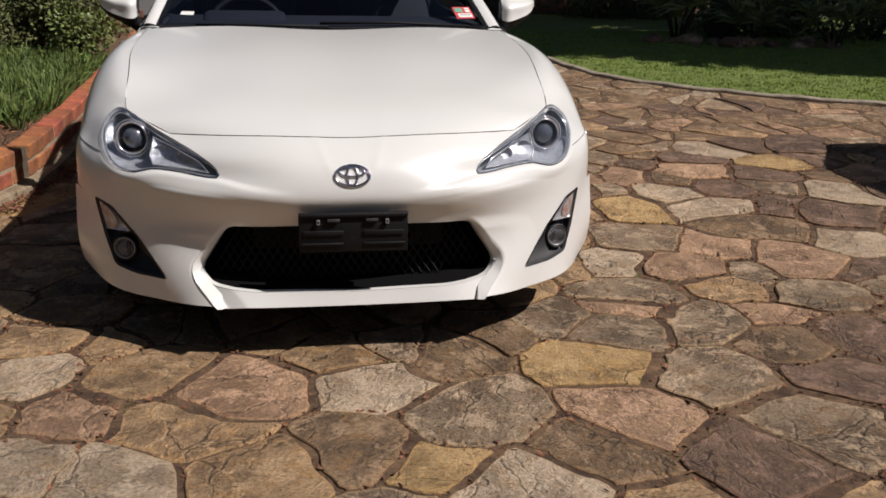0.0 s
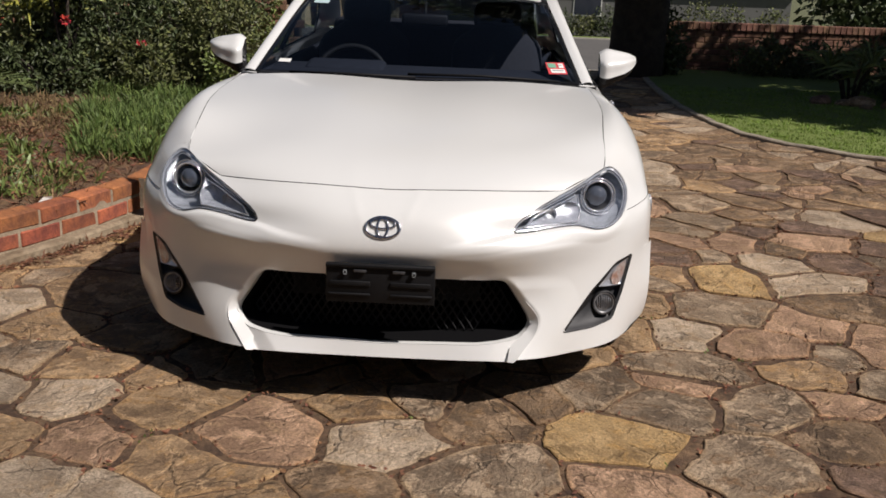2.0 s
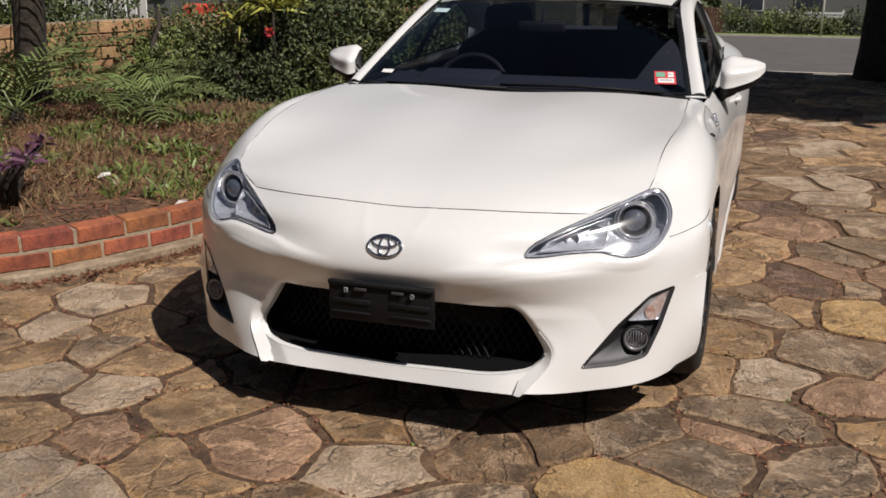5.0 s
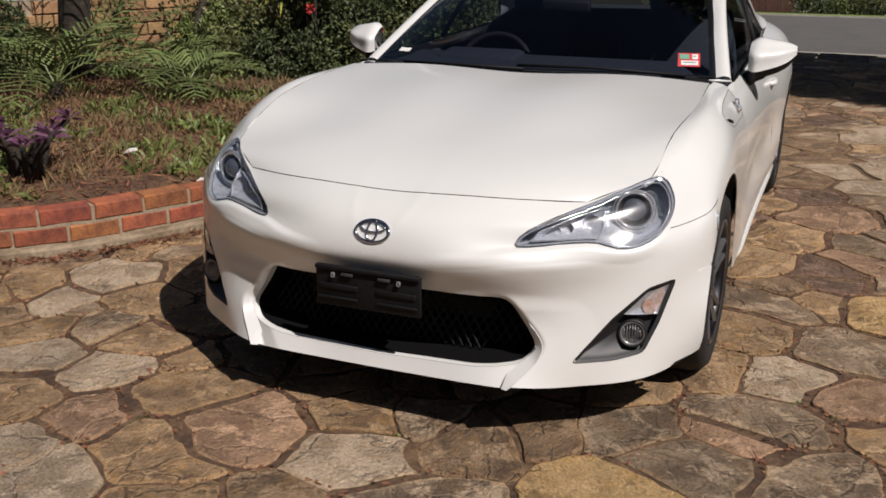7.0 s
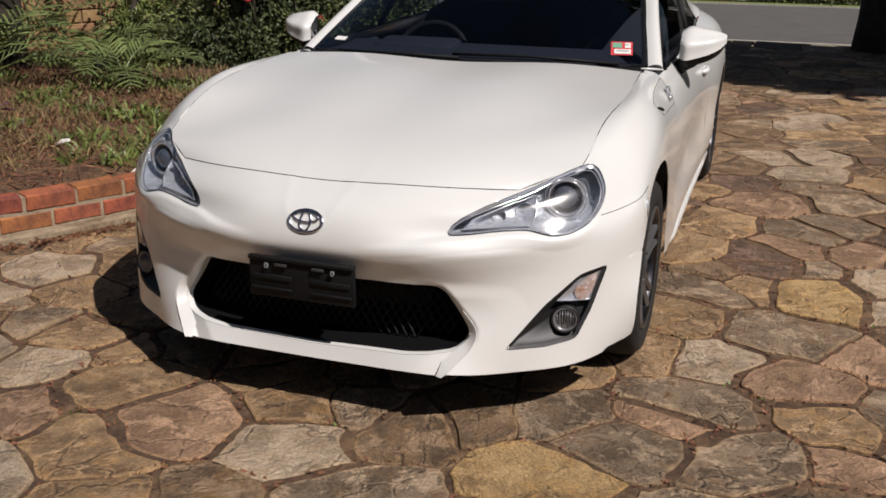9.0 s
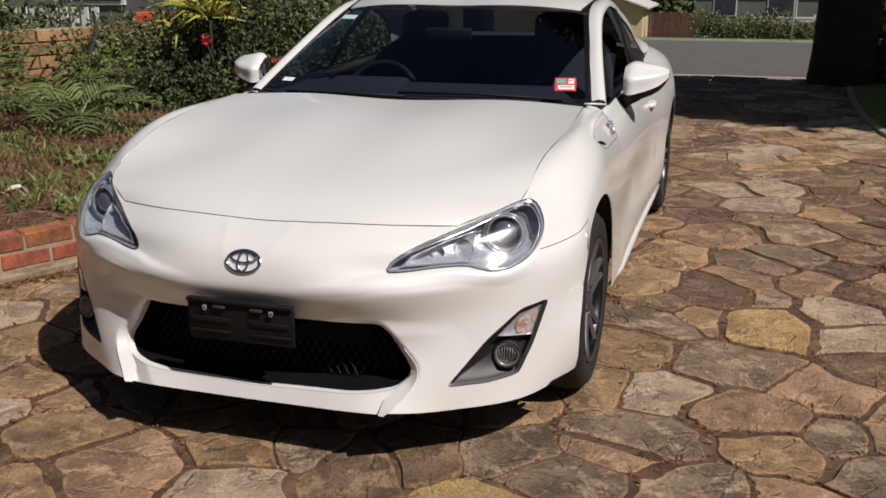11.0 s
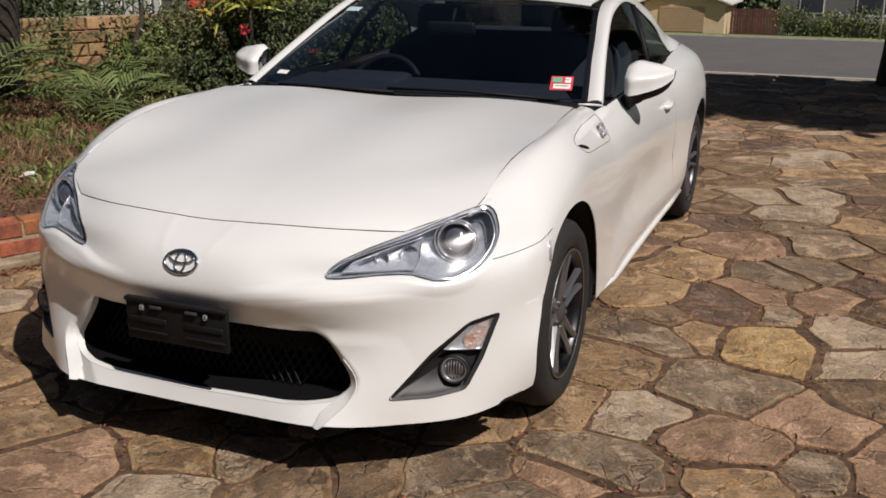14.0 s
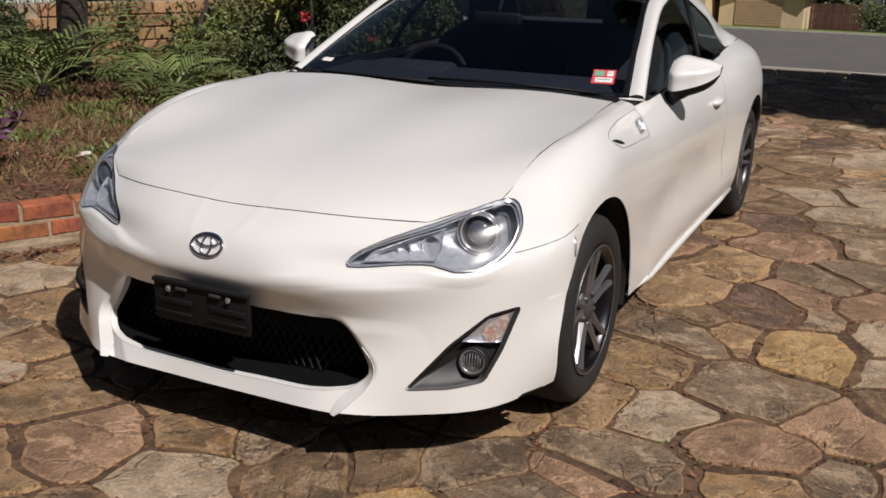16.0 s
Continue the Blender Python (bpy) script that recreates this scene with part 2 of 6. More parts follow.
M["leaf_dark"] = mat("dark_leaf", (.066, .088, .030), .6, 0, .3, 4, sheet_vary=.45)
M["leaf_light"] = mat("light_leaf", (.145, .185, .048), .5, 0, .3, 4, sheet_vary=.4)
M["palm"] = mat("palm_leaf", (.125, .160, .050), .5, 0, .3, 4, sheet_vary=.35)
M["croton"] = mat("yellow_leaf", (.36, .36, .07), .45, 0, .2, 5, sheet_vary=.4)
M["flower"] = mat("red_flower", (.55, .04, .05), .6, 0, .2, 20, sheet_vary=.25)
M["purple"] = mat("purple_leaf", (.11, .045, .085), .5, 0, .3, 6, sheet_vary=.4)
M["bark"] = mat("bark", (.05, .038, .028), .95, 0, .4, 9, .02, 30, (.022, .017, .013))
M["asphalt"] = mat("asphalt", (.105, .099, .091), .9, 0, .2, 1.2, .004, 120, (.082, .078, .072))
M["kerb"] = mat("kerb_concrete", (.46, .43, .37), .9, 0, .2, 3)
M["cream_wall"] = mat("cream_plaster", (.60, .47, .29), .9, 0, .1, 2)
# pale boards with the tree shade on the far house put into their colour
M["pale_wall"] = mat("shade_toned_weatherboard", (.13, .13, .122), .8, 0, .1, 2)
M["roof_pale"] = mat("pale_roof", (.55, .52, .50), .7, 0, .15, 3)
M["roof_dark"] = mat("dark_roof_tile", (.07, .06, .055), .85, 0, .3, 4, .01, 20)
M["fence"] = mat("paling", (.11, .05, .035), .9, 0, .3, 5, piece=.2)
M["window"] = mat("dark_pane", (.03, .035, .05), .08, spec=.8)
M["roller"] = mat("roller_door", (.42, .30, .18), .7, 0, .1, 3)
M["timber"] = mat("white_timber", (.7, .7, .66), .7, 0, .1, 5)
M["red_cloth"] = mat("red_cloth", (.60, .07, .035), .8, 0, .2, 12)
M["litter"] = mat("white_scrap", (.75, .73, .68), .8, 0, .1, 20)
# ---------------------------------------------------------------- surface tools
def natural(t, y, q):
    """Natural cubic spline through y at t, read at q."""
    n = len(t)
    h = np.diff(t)
    a = np.zeros((n, n))
    r = np.zeros(y.shape)
    a[0, 0] = a[-1, -1] = 1
    for i in range(1, n - 1):
        a[i, i - 1:i + 2] = h[i - 1], 2 * (h[i - 1] + h[i]), h[i]
        r[i] = 6 * ((y[i + 1] - y[i]) / h[i] - (y[i] - y[i - 1]) / h[i - 1])
    m = np.linalg.solve(a, r.reshape(n, -1)).reshape(y.shape)
    k = np.clip(np.searchsorted(t, q, "right") - 1, 0, n - 2)
    shape = (-1,) + (1,) * (y.ndim - 1)
    u, v, w = (t[k + 1] - q).reshape(shape), (q - t[k]).reshape(shape), h[k].reshape(shape)
    return (m[k] * u ** 3 + m[k + 1] * v ** 3) / (6 * w) + (y[k] / w - m[k] * w / 6) * u + (y[k + 1] / w - m[k + 1] * w / 6) * v


def chords(c):
    """Shared parameter of the points along axis 0 of c."""
    d = np.linalg.norm(np.diff(c, axis=0), axis=-1)
    d = d.reshape(len(d), -1).mean(1)
    return np.concatenate([[0], np.cumsum(d)]) / d.sum()


def surf(rows, nu, nv, both=False):
    """A smooth sheet through rows of control points: nv + 1 by nu + 1 points. both: rows are half rows from the middle line."""
    c = np.array(rows, float)
    if both:
        c = np.concatenate([c[:, :0:-1] * (-1, 1, 1), c], 1)
    c = natural(chords(c), c, np.linspace(0, 1, nv + 1))
    c = c.swapaxes(0, 1)
    return natural(chords(c), c, np.linspace(0, 1, nu + 1)).swapaxes(0, 1)


def curve(points, n):
    c = np.array(points, float)
    return natural(chords(c), c, np.linspace(0, 1, n + 1))


def tangents(g):
    return np.gradient(g, axis=1), np.gradient(g, axis=0)


def inside(poly, x, y):
    poly = np.array(poly, float)
    a, b = poly, np.roll(poly, -1, 0)
    hit = np.zeros(np.shape(x), bool)
    for (ax, ay), (bx, by) in zip(a, b):
        if ay != by:
            hit ^= ((ay > y) != (by > y)) & (x < (bx - ax) * (y - ay) / (by - ay) + ax)
    return hit


def nearest_on(poly, p):
    a = np.array(poly, float)
    d = np.roll(a, -1, 0) - a
    k = np.clip(((p - a) * d).sum(1) / np.maximum((d * d).sum(1), 1e-12), 0, 1)
    q = a + k[:, None] * d
    return q[np.argmin(((q - p) ** 2).sum(1))]


def shift_to(g, tu, tv, i, j, q, ax):
    """The point of sheet g near (i, j) that shows at q in the projection on the axes ax."""
    m = np.array([[tu[i, j][ax[0]], tv[i, j][ax[0]]], [tu[i, j][ax[1]], tv[i, j][ax[1]]]])
    d = q - g[i, j][list(ax)]
    if abs(np.linalg.det(m)) < 1e-9:
        return g[i, j]
    s = np.clip(np.linalg.solve(m, d), -2.5, 2.5)
    return g[i, j] + s[0] * tu[i, j] + s[1] * tv[i, j]


def on_sheet(g, q, ax=(0, 2)):
    """Place and unit normal (towards the outside, front) of sheet g at q in the projection on ax."""
    d = ((g[..., list(ax)] - q) ** 2).sum(-1)
    i, j = np.unravel_index(np.argmin(d), d.shape)
    tu, tv = tangents(g)
    n = np.cross(tu[i, j], tv[i, j])
    n /= np.linalg.norm(n)
    p = shift_to(g, tu, tv, i, j, np.array(q, float), ax)
    if np.dot(n, p - np.array((0, 1.6, 0.35))) < 0:
        n = -n
    return p, n


def cut(g, polys, ax=(0, 2)):
    """Faces of sheet g that are left when the outlines polys (in the projection on ax) are cut out; moves points of g onto the outlines."""
    tu, tv = tangents(g)
    g0 = g.copy()
    keep = np.ones((g.shape[0] - 1, g.shape[1] - 1), bool)
    for poly in polys:
        ins = inside(poly, g0[..., ax[0]], g0[..., ax[1]])
        n = ins[:-1, :-1].astype(int) + ins[1:, :-1] + ins[:-1, 1:] + ins[1:, 1:]
        keep &= n < 4
        mixed = (n > 0) & (n < 4)
        near = np.zeros(ins.shape, bool)
        near[:-1, :-1] |= mixed
        near[1:, :-1] |= mixed
        near[:-1, 1:] |= mixed
        near[1:, 1:] |= mixed
        for i, j in zip(*np.where(near & ins)):
            q = nearest_on(poly, g0[i, j][list(ax)])
            g[i, j] = shift_to(g0, tu, tv, i, j, q, ax)
    return keep


def spread(poly, step):
    """Outline poly with points every step or so."""
    out = []
    p = [np.array(v, float) for v in poly]
    for a, b in zip(p, p[1:] + p[:1]):
        n = max(1, int(np.linalg.norm(b - a) / step + 0.5))
        out += [a + (b - a) * k / n for k in range(n)]
    return out


def soften(poly, times=2):
    """Round the corners of an outline."""
    p = [np.array(v, float) for v in poly]
    for _ in range(times):
        q = []
        for a, b in zip(p, p[1:] + p[:1]):
            q += [a * 0.75 + b * 0.25, a * 0.25 + b * 0.75]
        p = q
    return p
# ---------------------------------------------------------------- body sheets of the coupe: nose at y = 0, z = 0 on the paving
HOOD = surf([
    [(0, .216, .666), (.2, .226, .670), (.38, .266, .666), (.545, .338, .658)],
    [(0, .34, .711), (.23, .35, .713), (.45, .375, .706), (.636, .4165, .689)],
    [(0, .46, .740), (.24, .465, .742), (.47, .48, .734), (.6935, .4965, .7085)],
    [(0, .58, .762), (.25, .585, .766), (.5, .60, .758), (.704, .625, .762)],
    [(0, .90, .812), (.26, .90, .818), (.52, .91, .812), (.728, .92, .824)],
    [(0, 1.20, .842), (.26, 1.20, .850), (.52, 1.22, .846), (.729, 1.18, .848)],
    [(0, 1.42, .856), (.26, 1.43, .864), (.50, 1.435, .866), (.721, 1.385, .860)],
], 72, 60, True)
NOSE = surf([
    [(0, .2135, .6635), (.2, .2235, .6675), (.38, .2635, .6635), (.547, .3355, .6565), (.64, .42, .690), (.695, .495, .708), (.728, .54, .708)],
    [(0, .135, .622), (.2, .146, .620), (.38, .190, .606), (.55, .275, .615), (.67, .375, .648), (.755, .47, .668), (.80, .565, .668)],
    [(0, .093, .575), (.2, .103, .570), (.38, .160, .553), (.55, .240, .560), (.69, .340, .588), (.79, .45, .606), (.848, .56, .625)],
    [(0, .0725, .516), (.2, .0795, .514), (.38, .121, .513), (.55, .203, .515), (.70, .310, .532), (.806, .427, .552), (.872, .543, .600)],
    [(0, .0735, .500), (.2, .0805, .498), (.38, .121, .498), (.55, .202, .500), (.70, .307, .508), (.806, .420, .53), (.875, .532, .57)],
    [(0, .102, .44), (.2, .108, .44), (.38, .145, .44), (.55, .212, .44), (.70, .303, .44), (.797, .402, .445), (.878, .527, .46)],
    [(0, .125, .345), (.2, .130, .345), (.38, .168, .345), (.55, .205, .335), (.70, .290, .335), (.80, .395, .335), (.878, .492, .335)],
    [(0, .118, .255), (.2, .120, .255), (.38, .135, .255), (.55, .182, .245), (.70, .278, .24), (.80, .385, .245), (.875, .494, .245)],
    [(0, .085, .165), (.2, .085, .166), (.40, .088, .172), (.55, .165, .168), (.70, .265, .168), (.79, .372, .175), (.866, .500, .20)],
], 340, 160, True)
FENDER = surf([
    [(.698, .498, .710), (.728, .543, .710), (.80, .568, .670), (.848, .563, .627), (.8715, .544, .602), (.8762, .527, .54), (.8770, .524, .46)],
    [(.707, .62, .762), (.748, .64, .758), (.815, .655, .715), (.860, .66, .65), (.875, .66, .57), (.880, .66, .45), (.880, .66, .30)],
    [(.7305, .90, .8237), (.766, .905, .828), (.820, .905, .795), (.864, .905, .72), (.880, .905, .62), (.882, .905, .45), (.880, .905, .26)],
    [(.7318, 1.15, .8465), (.767, 1.15, .846), (.808, 1.15, .815), (.852, 1.15, .74), (.874, 1.15, .62), (.876, 1.15, .45), (.880, 1.15, .24)],
    [(.7225, 1.485, .853), (.763, 1.475, .845), (.8015, 1.474, .809), (.8432, 1.4755, .739), (.8682, 1.476, .62), (.8672, 1.476, .45), (.8788, 1.476, .24)],
], 60, 72)
SIDE = surf([
    [(.771, 1.4716, .838), (.785, 1.75, .846), (.785, 2.2, .855), (.778, 2.65, .868), (.765, 3.0, .888), (.748, 3.4, .912), (.71, 3.8, .905), (.61, 4.12, .875)],
    [(.803, 1.4716, .81), (.815, 1.75, .812), (.818, 2.2, .818), (.822, 2.65, .83), (.832, 3.0, .85), (.828, 3.4, .868), (.785, 3.8, .862), (.65, 4.16, .835)],
    [(.8445, 1.4716, .74), (.848, 1.75, .742), (.85, 2.2, .742), (.858, 2.65, .75), (.876, 3.0, .765), (.882, 3.4, .775), (.84, 3.8, .785), (.69, 4.18, .78)],
    [(.8695, 1.4716, .62), (.870, 1.75, .62), (.870, 2.2, .62), (.878, 2.65, .62), (.898, 3.0, .63), (.905, 3.4, .64), (.865, 3.8, .64), (.71, 4.2, .64)],
    [(.8685, 1.4716, .45), (.862, 1.75, .45), (.860, 2.2, .45), (.872, 2.65, .45), (.895, 3.0, .46), (.905, 3.4, .46), (.87, 3.8, .46), (.71, 4.21, .46)],
    [(.879, 1.4716, .29), (.880, 1.75, .29), (.880, 2.2, .29), (.884, 2.65, .29), (.892, 3.0, .29), (.89, 3.4, .29), (.85, 3.8, .3), (.70, 4.2, .31)],
    [(.872, 1.4716, .215), (.866, 1.75, .215), (.866, 2.2, .215), (.870, 2.65, .215), (.872, 3.0, .215), (.87, 3.4, .22), (.83, 3.8, .24), (.69, 4.18, .26)],
], 140, 50)
SCREEN = surf([
    [(0, 1.46, .862), (.3, 1.475, .864), (.56, 1.525, .86), (.715, 1.60, .852)],
    [(0, 1.68, .985), (.29, 1.695, .983), (.53, 1.745, .975), (.672, 1.82, .962)],
    [(0, 1.91, 1.097), (.28, 1.925, 1.094), (.50, 1.975, 1.084), (.628, 2.05, 1.068)],
    [(0, 2.13, 1.186), (.27, 2.145, 1.183), (.475, 2.195, 1.174), (.585, 2.27, 1.157)],
], 40, 30, True)
ROOF = surf([
    [(0, 2.13, 1.194), (.2, 2.14, 1.197), (.42, 2.175, 1.188), (.555, 2.245, 1.170)],
    [(0, 2.38, 1.226), (.2, 2.385, 1.236), (.42, 2.41, 1.228), (.575, 2.44, 1.205)],
    [(0, 2.72, 1.238), (.2, 2.72, 1.25), (.42, 2.72, 1.24), (.58, 2.72, 1.212)],
    [(0, 3.05, 1.205), (.2, 3.05, 1.212), (.42, 3.05, 1.205), (.565, 3.04, 1.178)],
], 40, 30, True)


def met(g, edge_z, edge_x, y0, reach):
    """Draws the x of a sheet to that of a neighbour's edge where they meet, fading with the distance from y0."""
    o = np.argsort(edge_z)
    dx = np.interp(g[:, 0, 2], edge_z[o], edge_x[o]) - g[:, 0, 0]
    fade = np.exp(-np.abs(g[..., 1] - y0) / reach)
    out = g.copy()
    out[..., 0] += dx[:, None] * fade
    return out


SIDE = met(SIDE, FENDER[-1, :, 2], FENDER[-1, :, 0] - .0002, 1.4716, .25)


def closer(g, line, along_rows, share):
    """Narrows a joint: moves a sheet's first edge towards a neighbouring edge line."""
    out = g.copy()
    m = line * np.array((-1, 1, 1))
    both = np.concatenate([line, m])
    edge = g[0] if along_rows else g[:, 0]
    for k, p in enumerate(edge):
        d = both - p
        i = int(np.argmin((d * d).sum(1)))
        if (d[i] ** 2).sum() < .012 ** 2:
            for r, f in enumerate((1, .75, .5, .25)):
                if along_rows:
                    out[r, k] += d[i] * share * f
                else:
                    out[k, r] += d[i] * share * f
    return out


def rounded(nose, fender, reach):
    """Rolls the nose round into the fender: within reach of their common edge both follow one smooth arc."""
    nose, fender = nose.copy(), fender.copy()
    rows = np.arange(len(nose))
    edge = nose[:, -1]
    moves, place = [], []
    for j in range(fender.shape[1]):
        d = edge - fender[0, j]
        r = int(np.argmin((d * d).sum(1)))
        if (d[r] ** 2).sum() > .03 ** 2:
            continue
        a, b = nose[r, ::-1][:80], fender[:, j].copy()
        sa = np.concatenate([[0], np.cumsum(np.linalg.norm(np.diff(a, axis=0), axis=1))])
        sb = np.concatenate([[0], np.cumsum(np.linalg.norm(np.diff(b, axis=0), axis=1))])
        at = lambda s_, p, q: np.array([np.interp(q, s_, p[:, c]) for c in range(3)])
        p0, p1 = at(sa, a, reach), at(sb, b, reach)
        t0, t1 = (at(sa, a, reach - .004) - at(sa, a, reach + .004)) / .008, (at(sb, b, reach + .004) - at(sb, b, reach - .004)) / .008
        span = np.linalg.norm(p1 - p0)

        def arc(s_):
            u = ((s_ + reach) / (2 * reach))[:, None]
            return (2 * u ** 3 - 3 * u ** 2 + 1) * p0 + (u ** 3 - 2 * u ** 2 + u) * t0 * span + (3 * u ** 2 - 2 * u ** 3) * p1 + (u ** 3 - u ** 2) * t1 * span
        near = sb < reach
        fender[near, j] = arc(sb[near])
        mv = np.where((sa < reach)[:, None], arc(-np.minimum(sa, reach)) - a, 0)
        moves.append(mv)
        place.append(r)
    o = np.argsort(place)
    place, moves = np.array(place)[o], np.array(moves)[o]
    for k in range(80):
        for c in range(3):
            m = np.interp(rows, place, moves[:, k, c], left=moves[0, k, c], right=0)
            nose[:, -1 - k, c] += m
            nose[:, k, c] += m * (-1 if c == 0 else 1)
    return nose, fender


NOSE, FENDER = rounded(NOSE, FENDER, .075)
HOOD_EDGE = np.concatenate([np.stack([np.interp(np.linspace(0, len(HOOD[0]) - 1, 6 * len(HOOD[0]) - 5), np.arange(len(HOOD[0])), HOOD[0, :, c]) for c in range(3)], 1),
                            np.stack([np.interp(np.linspace(0, len(HOOD) - 1, 6 * len(HOOD) - 5), np.arange(len(HOOD)), HOOD[:, -1, c]) for c in range(3)], 1)])
NOSE = closer(NOSE, HOOD_EDGE, True, .62)
FENDER = closer(FENDER, HOOD_EDGE, False, .55)
NOSE_EDGE = np.stack([np.interp(np.linspace(0, len(NOSE) - 1, 8 * len(NOSE)), np.arange(len(NOSE)), NOSE[:, -1, c]) for c in range(3)], 1)
FENDER = closer(FENDER, NOSE_EDGE, True, .92)
tuck = FENDER[0] - FENDER[1]
tuck = FENDER[0] + tuck / np.linalg.norm(tuck, axis=1, keepdims=True) * .007 - np.cross(np.gradient(FENDER[0], axis=0), FENDER[1] - FENDER[0]) / np.linalg.norm(np.cross(np.gradient(FENDER[0], axis=0), FENDER[1] - FENDER[0]), axis=1, keepdims=True) * .0014
FENDER = np.concatenate([tuck[None], FENDER])

# ---------------------------------------------------------------- mesh tools
def part(name, verts, faces, material, parent=None, label="", smooth=True, thick=0.0):
    me = bpy.data.meshes.new(name)
    me.from_pydata([tuple(map(float, v)) for v in verts], [], [tuple(map(int, f)) for f in faces])
    me.materials.append(M[material] if isinstance(material, str) else material)
    if smooth:
        me.polygons.foreach_set("use_smooth", [True] * len(me.polygons))
    me.update()
    ob = new(name, me)
    if parent:
        ob.parent = parent
        ob.matrix_parent_inverse = Matrix.Translation(parent.location).inverted() if parent.type == "EMPTY" else Matrix()
    if label:
        ob["label"] = label
    if thick:
        s = ob.modifiers.new("thickness", "SOLIDIFY")
        s.thickness, s.offset = thick, -1
        ob.modifiers.new("crisp_rims", "EDGE_SPLIT").split_angle = radians(48)
    return ob


def thing(name, place, label, category, group="", kind=""):
    e = new(name)
    e.empty_display_size = 0.1
    e.location = place
    return tagged(e, label, category, group, kind)


def sheet(name, g, material, parent, keep=None, label="", thick=0.003, out=None):
    """One mesh from a grid of points, faces turned to the outside."""
    n, m = g.shape[:2]
    v = g.reshape(-1, 3)
    f = [(i * m + j, i * m + j + 1, (i + 1) * m + j + 1, (i + 1) * m + j) for i in range(n - 1) for j in range(m - 1) if keep is None or keep[i, j]]
    a = v[np.array(f)]
    nrm = np.cross(a[:, 2] - a[:, 0], a[:, 3] - a[:, 1])
    mid = a.mean(1)
    ref = mid - np.array((0, 2.0, 0.3)) if out is None else np.array(out, float)[None]
    if (nrm * ref).sum() < 0:
        f = [q[::-1] for q in f]
    used = sorted({k for q in f for k in q})
    new_id = {k: i for i, k in enumerate(used)}
    return part(name, v[used], [[new_id[k] for k in q] for q in f], material, parent, label, True, thick)


def tube(points, radius, sides=6, closed=False):
    """Vertices and faces of a round rod along points; radius may be one number or one for each point."""
    p = [Vector(q) for q in points]
    n = len(p)
    r = [radius] * n if isinstance(radius, (int, float)) else radius
    vs, fs = [], []
    up = Vector((0.13, 0.31, 0.94))
    for i in range(n):
        d = (p[(i + 1) % n] - p[i - 1]) if closed or 0 < i < n - 1 else (p[1] - p[0] if i == 0 else p[-1] - p[-2])
        d = d.normalized()
        a = d.cross(up)
        a = a.normalized() if a.length > 1e-4 else Vector((1, 0, 0))
        b = a.cross(d)
        for k in range(sides):
            w = 2 * math.pi * k / sides
            vs.append(p[i] + (a * math.cos(w) + b * math.sin(w)) * r[i])
    for i in range(n if closed else n - 1):
        for k in range(sides):
            j = (i + 1) % n
            fs.append((i * sides + k, i * sides + (k + 1) % sides, j * sides + (k + 1) % sides, j * sides + k))
    if not closed:
        fs.append(tuple(range(sides))[::-1])
        fs.append(tuple(range((n - 1) * sides, n * sides)))
    return vs, fs


def box(x0, x1, y0, y1, z0, z1, bevel=0.0):
    bm = bmesh.new()
    bmesh.ops.create_cube(bm, size=1, matrix=Matrix.LocRotScale(((x0 + x1) / 2, (y0 + y1) / 2, (z0 + z1) / 2), None, (x1 - x0, y1 - y0, z1 - z0)))
    if bevel:
        bmesh.ops.bevel(bm, geom=bm.edges[:], offset=bevel, segments=2, affect="EDGES", profile=0.5)
    vs = [v.co.copy() for v in bm.verts]
    fs = [[v.index for v in f.verts] for f in bm.faces]
    bm.free()
    return vs, fs


def lathe(profile, n, centre, axis="x", sign=1):
    """profile: (along the axis, radius) pairs."""
    vs, fs = [], []
    for a, r in profile:
        for k in range(n):
            w = 2 * math.pi * k / n
            c, s = math.cos(w) * r, math.sin(w) * r
            d = {"x": (sign * a, c, s), "y": (c, sign * a, s), "z": (c, s, sign * a)}[axis]
            vs.append(Vector(centre) + Vector(d))
    for i in range(len(profile) - 1):
        for k in range(n):
            fs.append((i * n + k, i * n + (k + 1) % n, (i + 1) * n + (k + 1) % n, (i + 1) * n + k))
    return vs, fs


def joined(*pieces):
    vs, fs = [], []
    for v, f in pieces:
        o = len(vs)
        vs += list(v)
        fs += [[k + o for k in q] for q in f]
    return vs, fs


def moved(vf, m):
    return [m @ Vector(v) for v in vf[0]], vf[1]


def flip(vf):
    return [Vector((-v[0], v[1], v[2])) for v in vf[0]], [tuple(q)[::-1] for q in vf[1]]


def sided(vf, s):
    return vf if s > 0 else flip(vf)


# ---------------------------------------------------------------- the white coupe
coupe = thing("coupe", (0, 0, 0), "pearl white two-door coupe parked on flagstone paving", "car")
LAMP = [(.386, .556), (.405, .590), (.467, .622), (.52, .641), (.571, .658), (.623, .681), (.677, .702), (.714, .709), (.742, .694), (.765, .662), (.770, .628), (.760, .594),
        (.738, .566), (.704, .550), (.662, .548), (.626, .557), (.590, .566), (.52, .564), (.44, .556)]
FOG = [(.798, .446), (.735, .432), (.655, .356), (.562, .236), (.66, .234), (.735, .245), (.766, .325)]
GRILLE = [(-.375, .408), (-.20, .417), (0, .419), (.20, .417), (.375, .408), (.466, .268), (.435, .228), (.30, .212), (0, .204), (-.30, .212), (-.435, .228), (-.466, .268)]


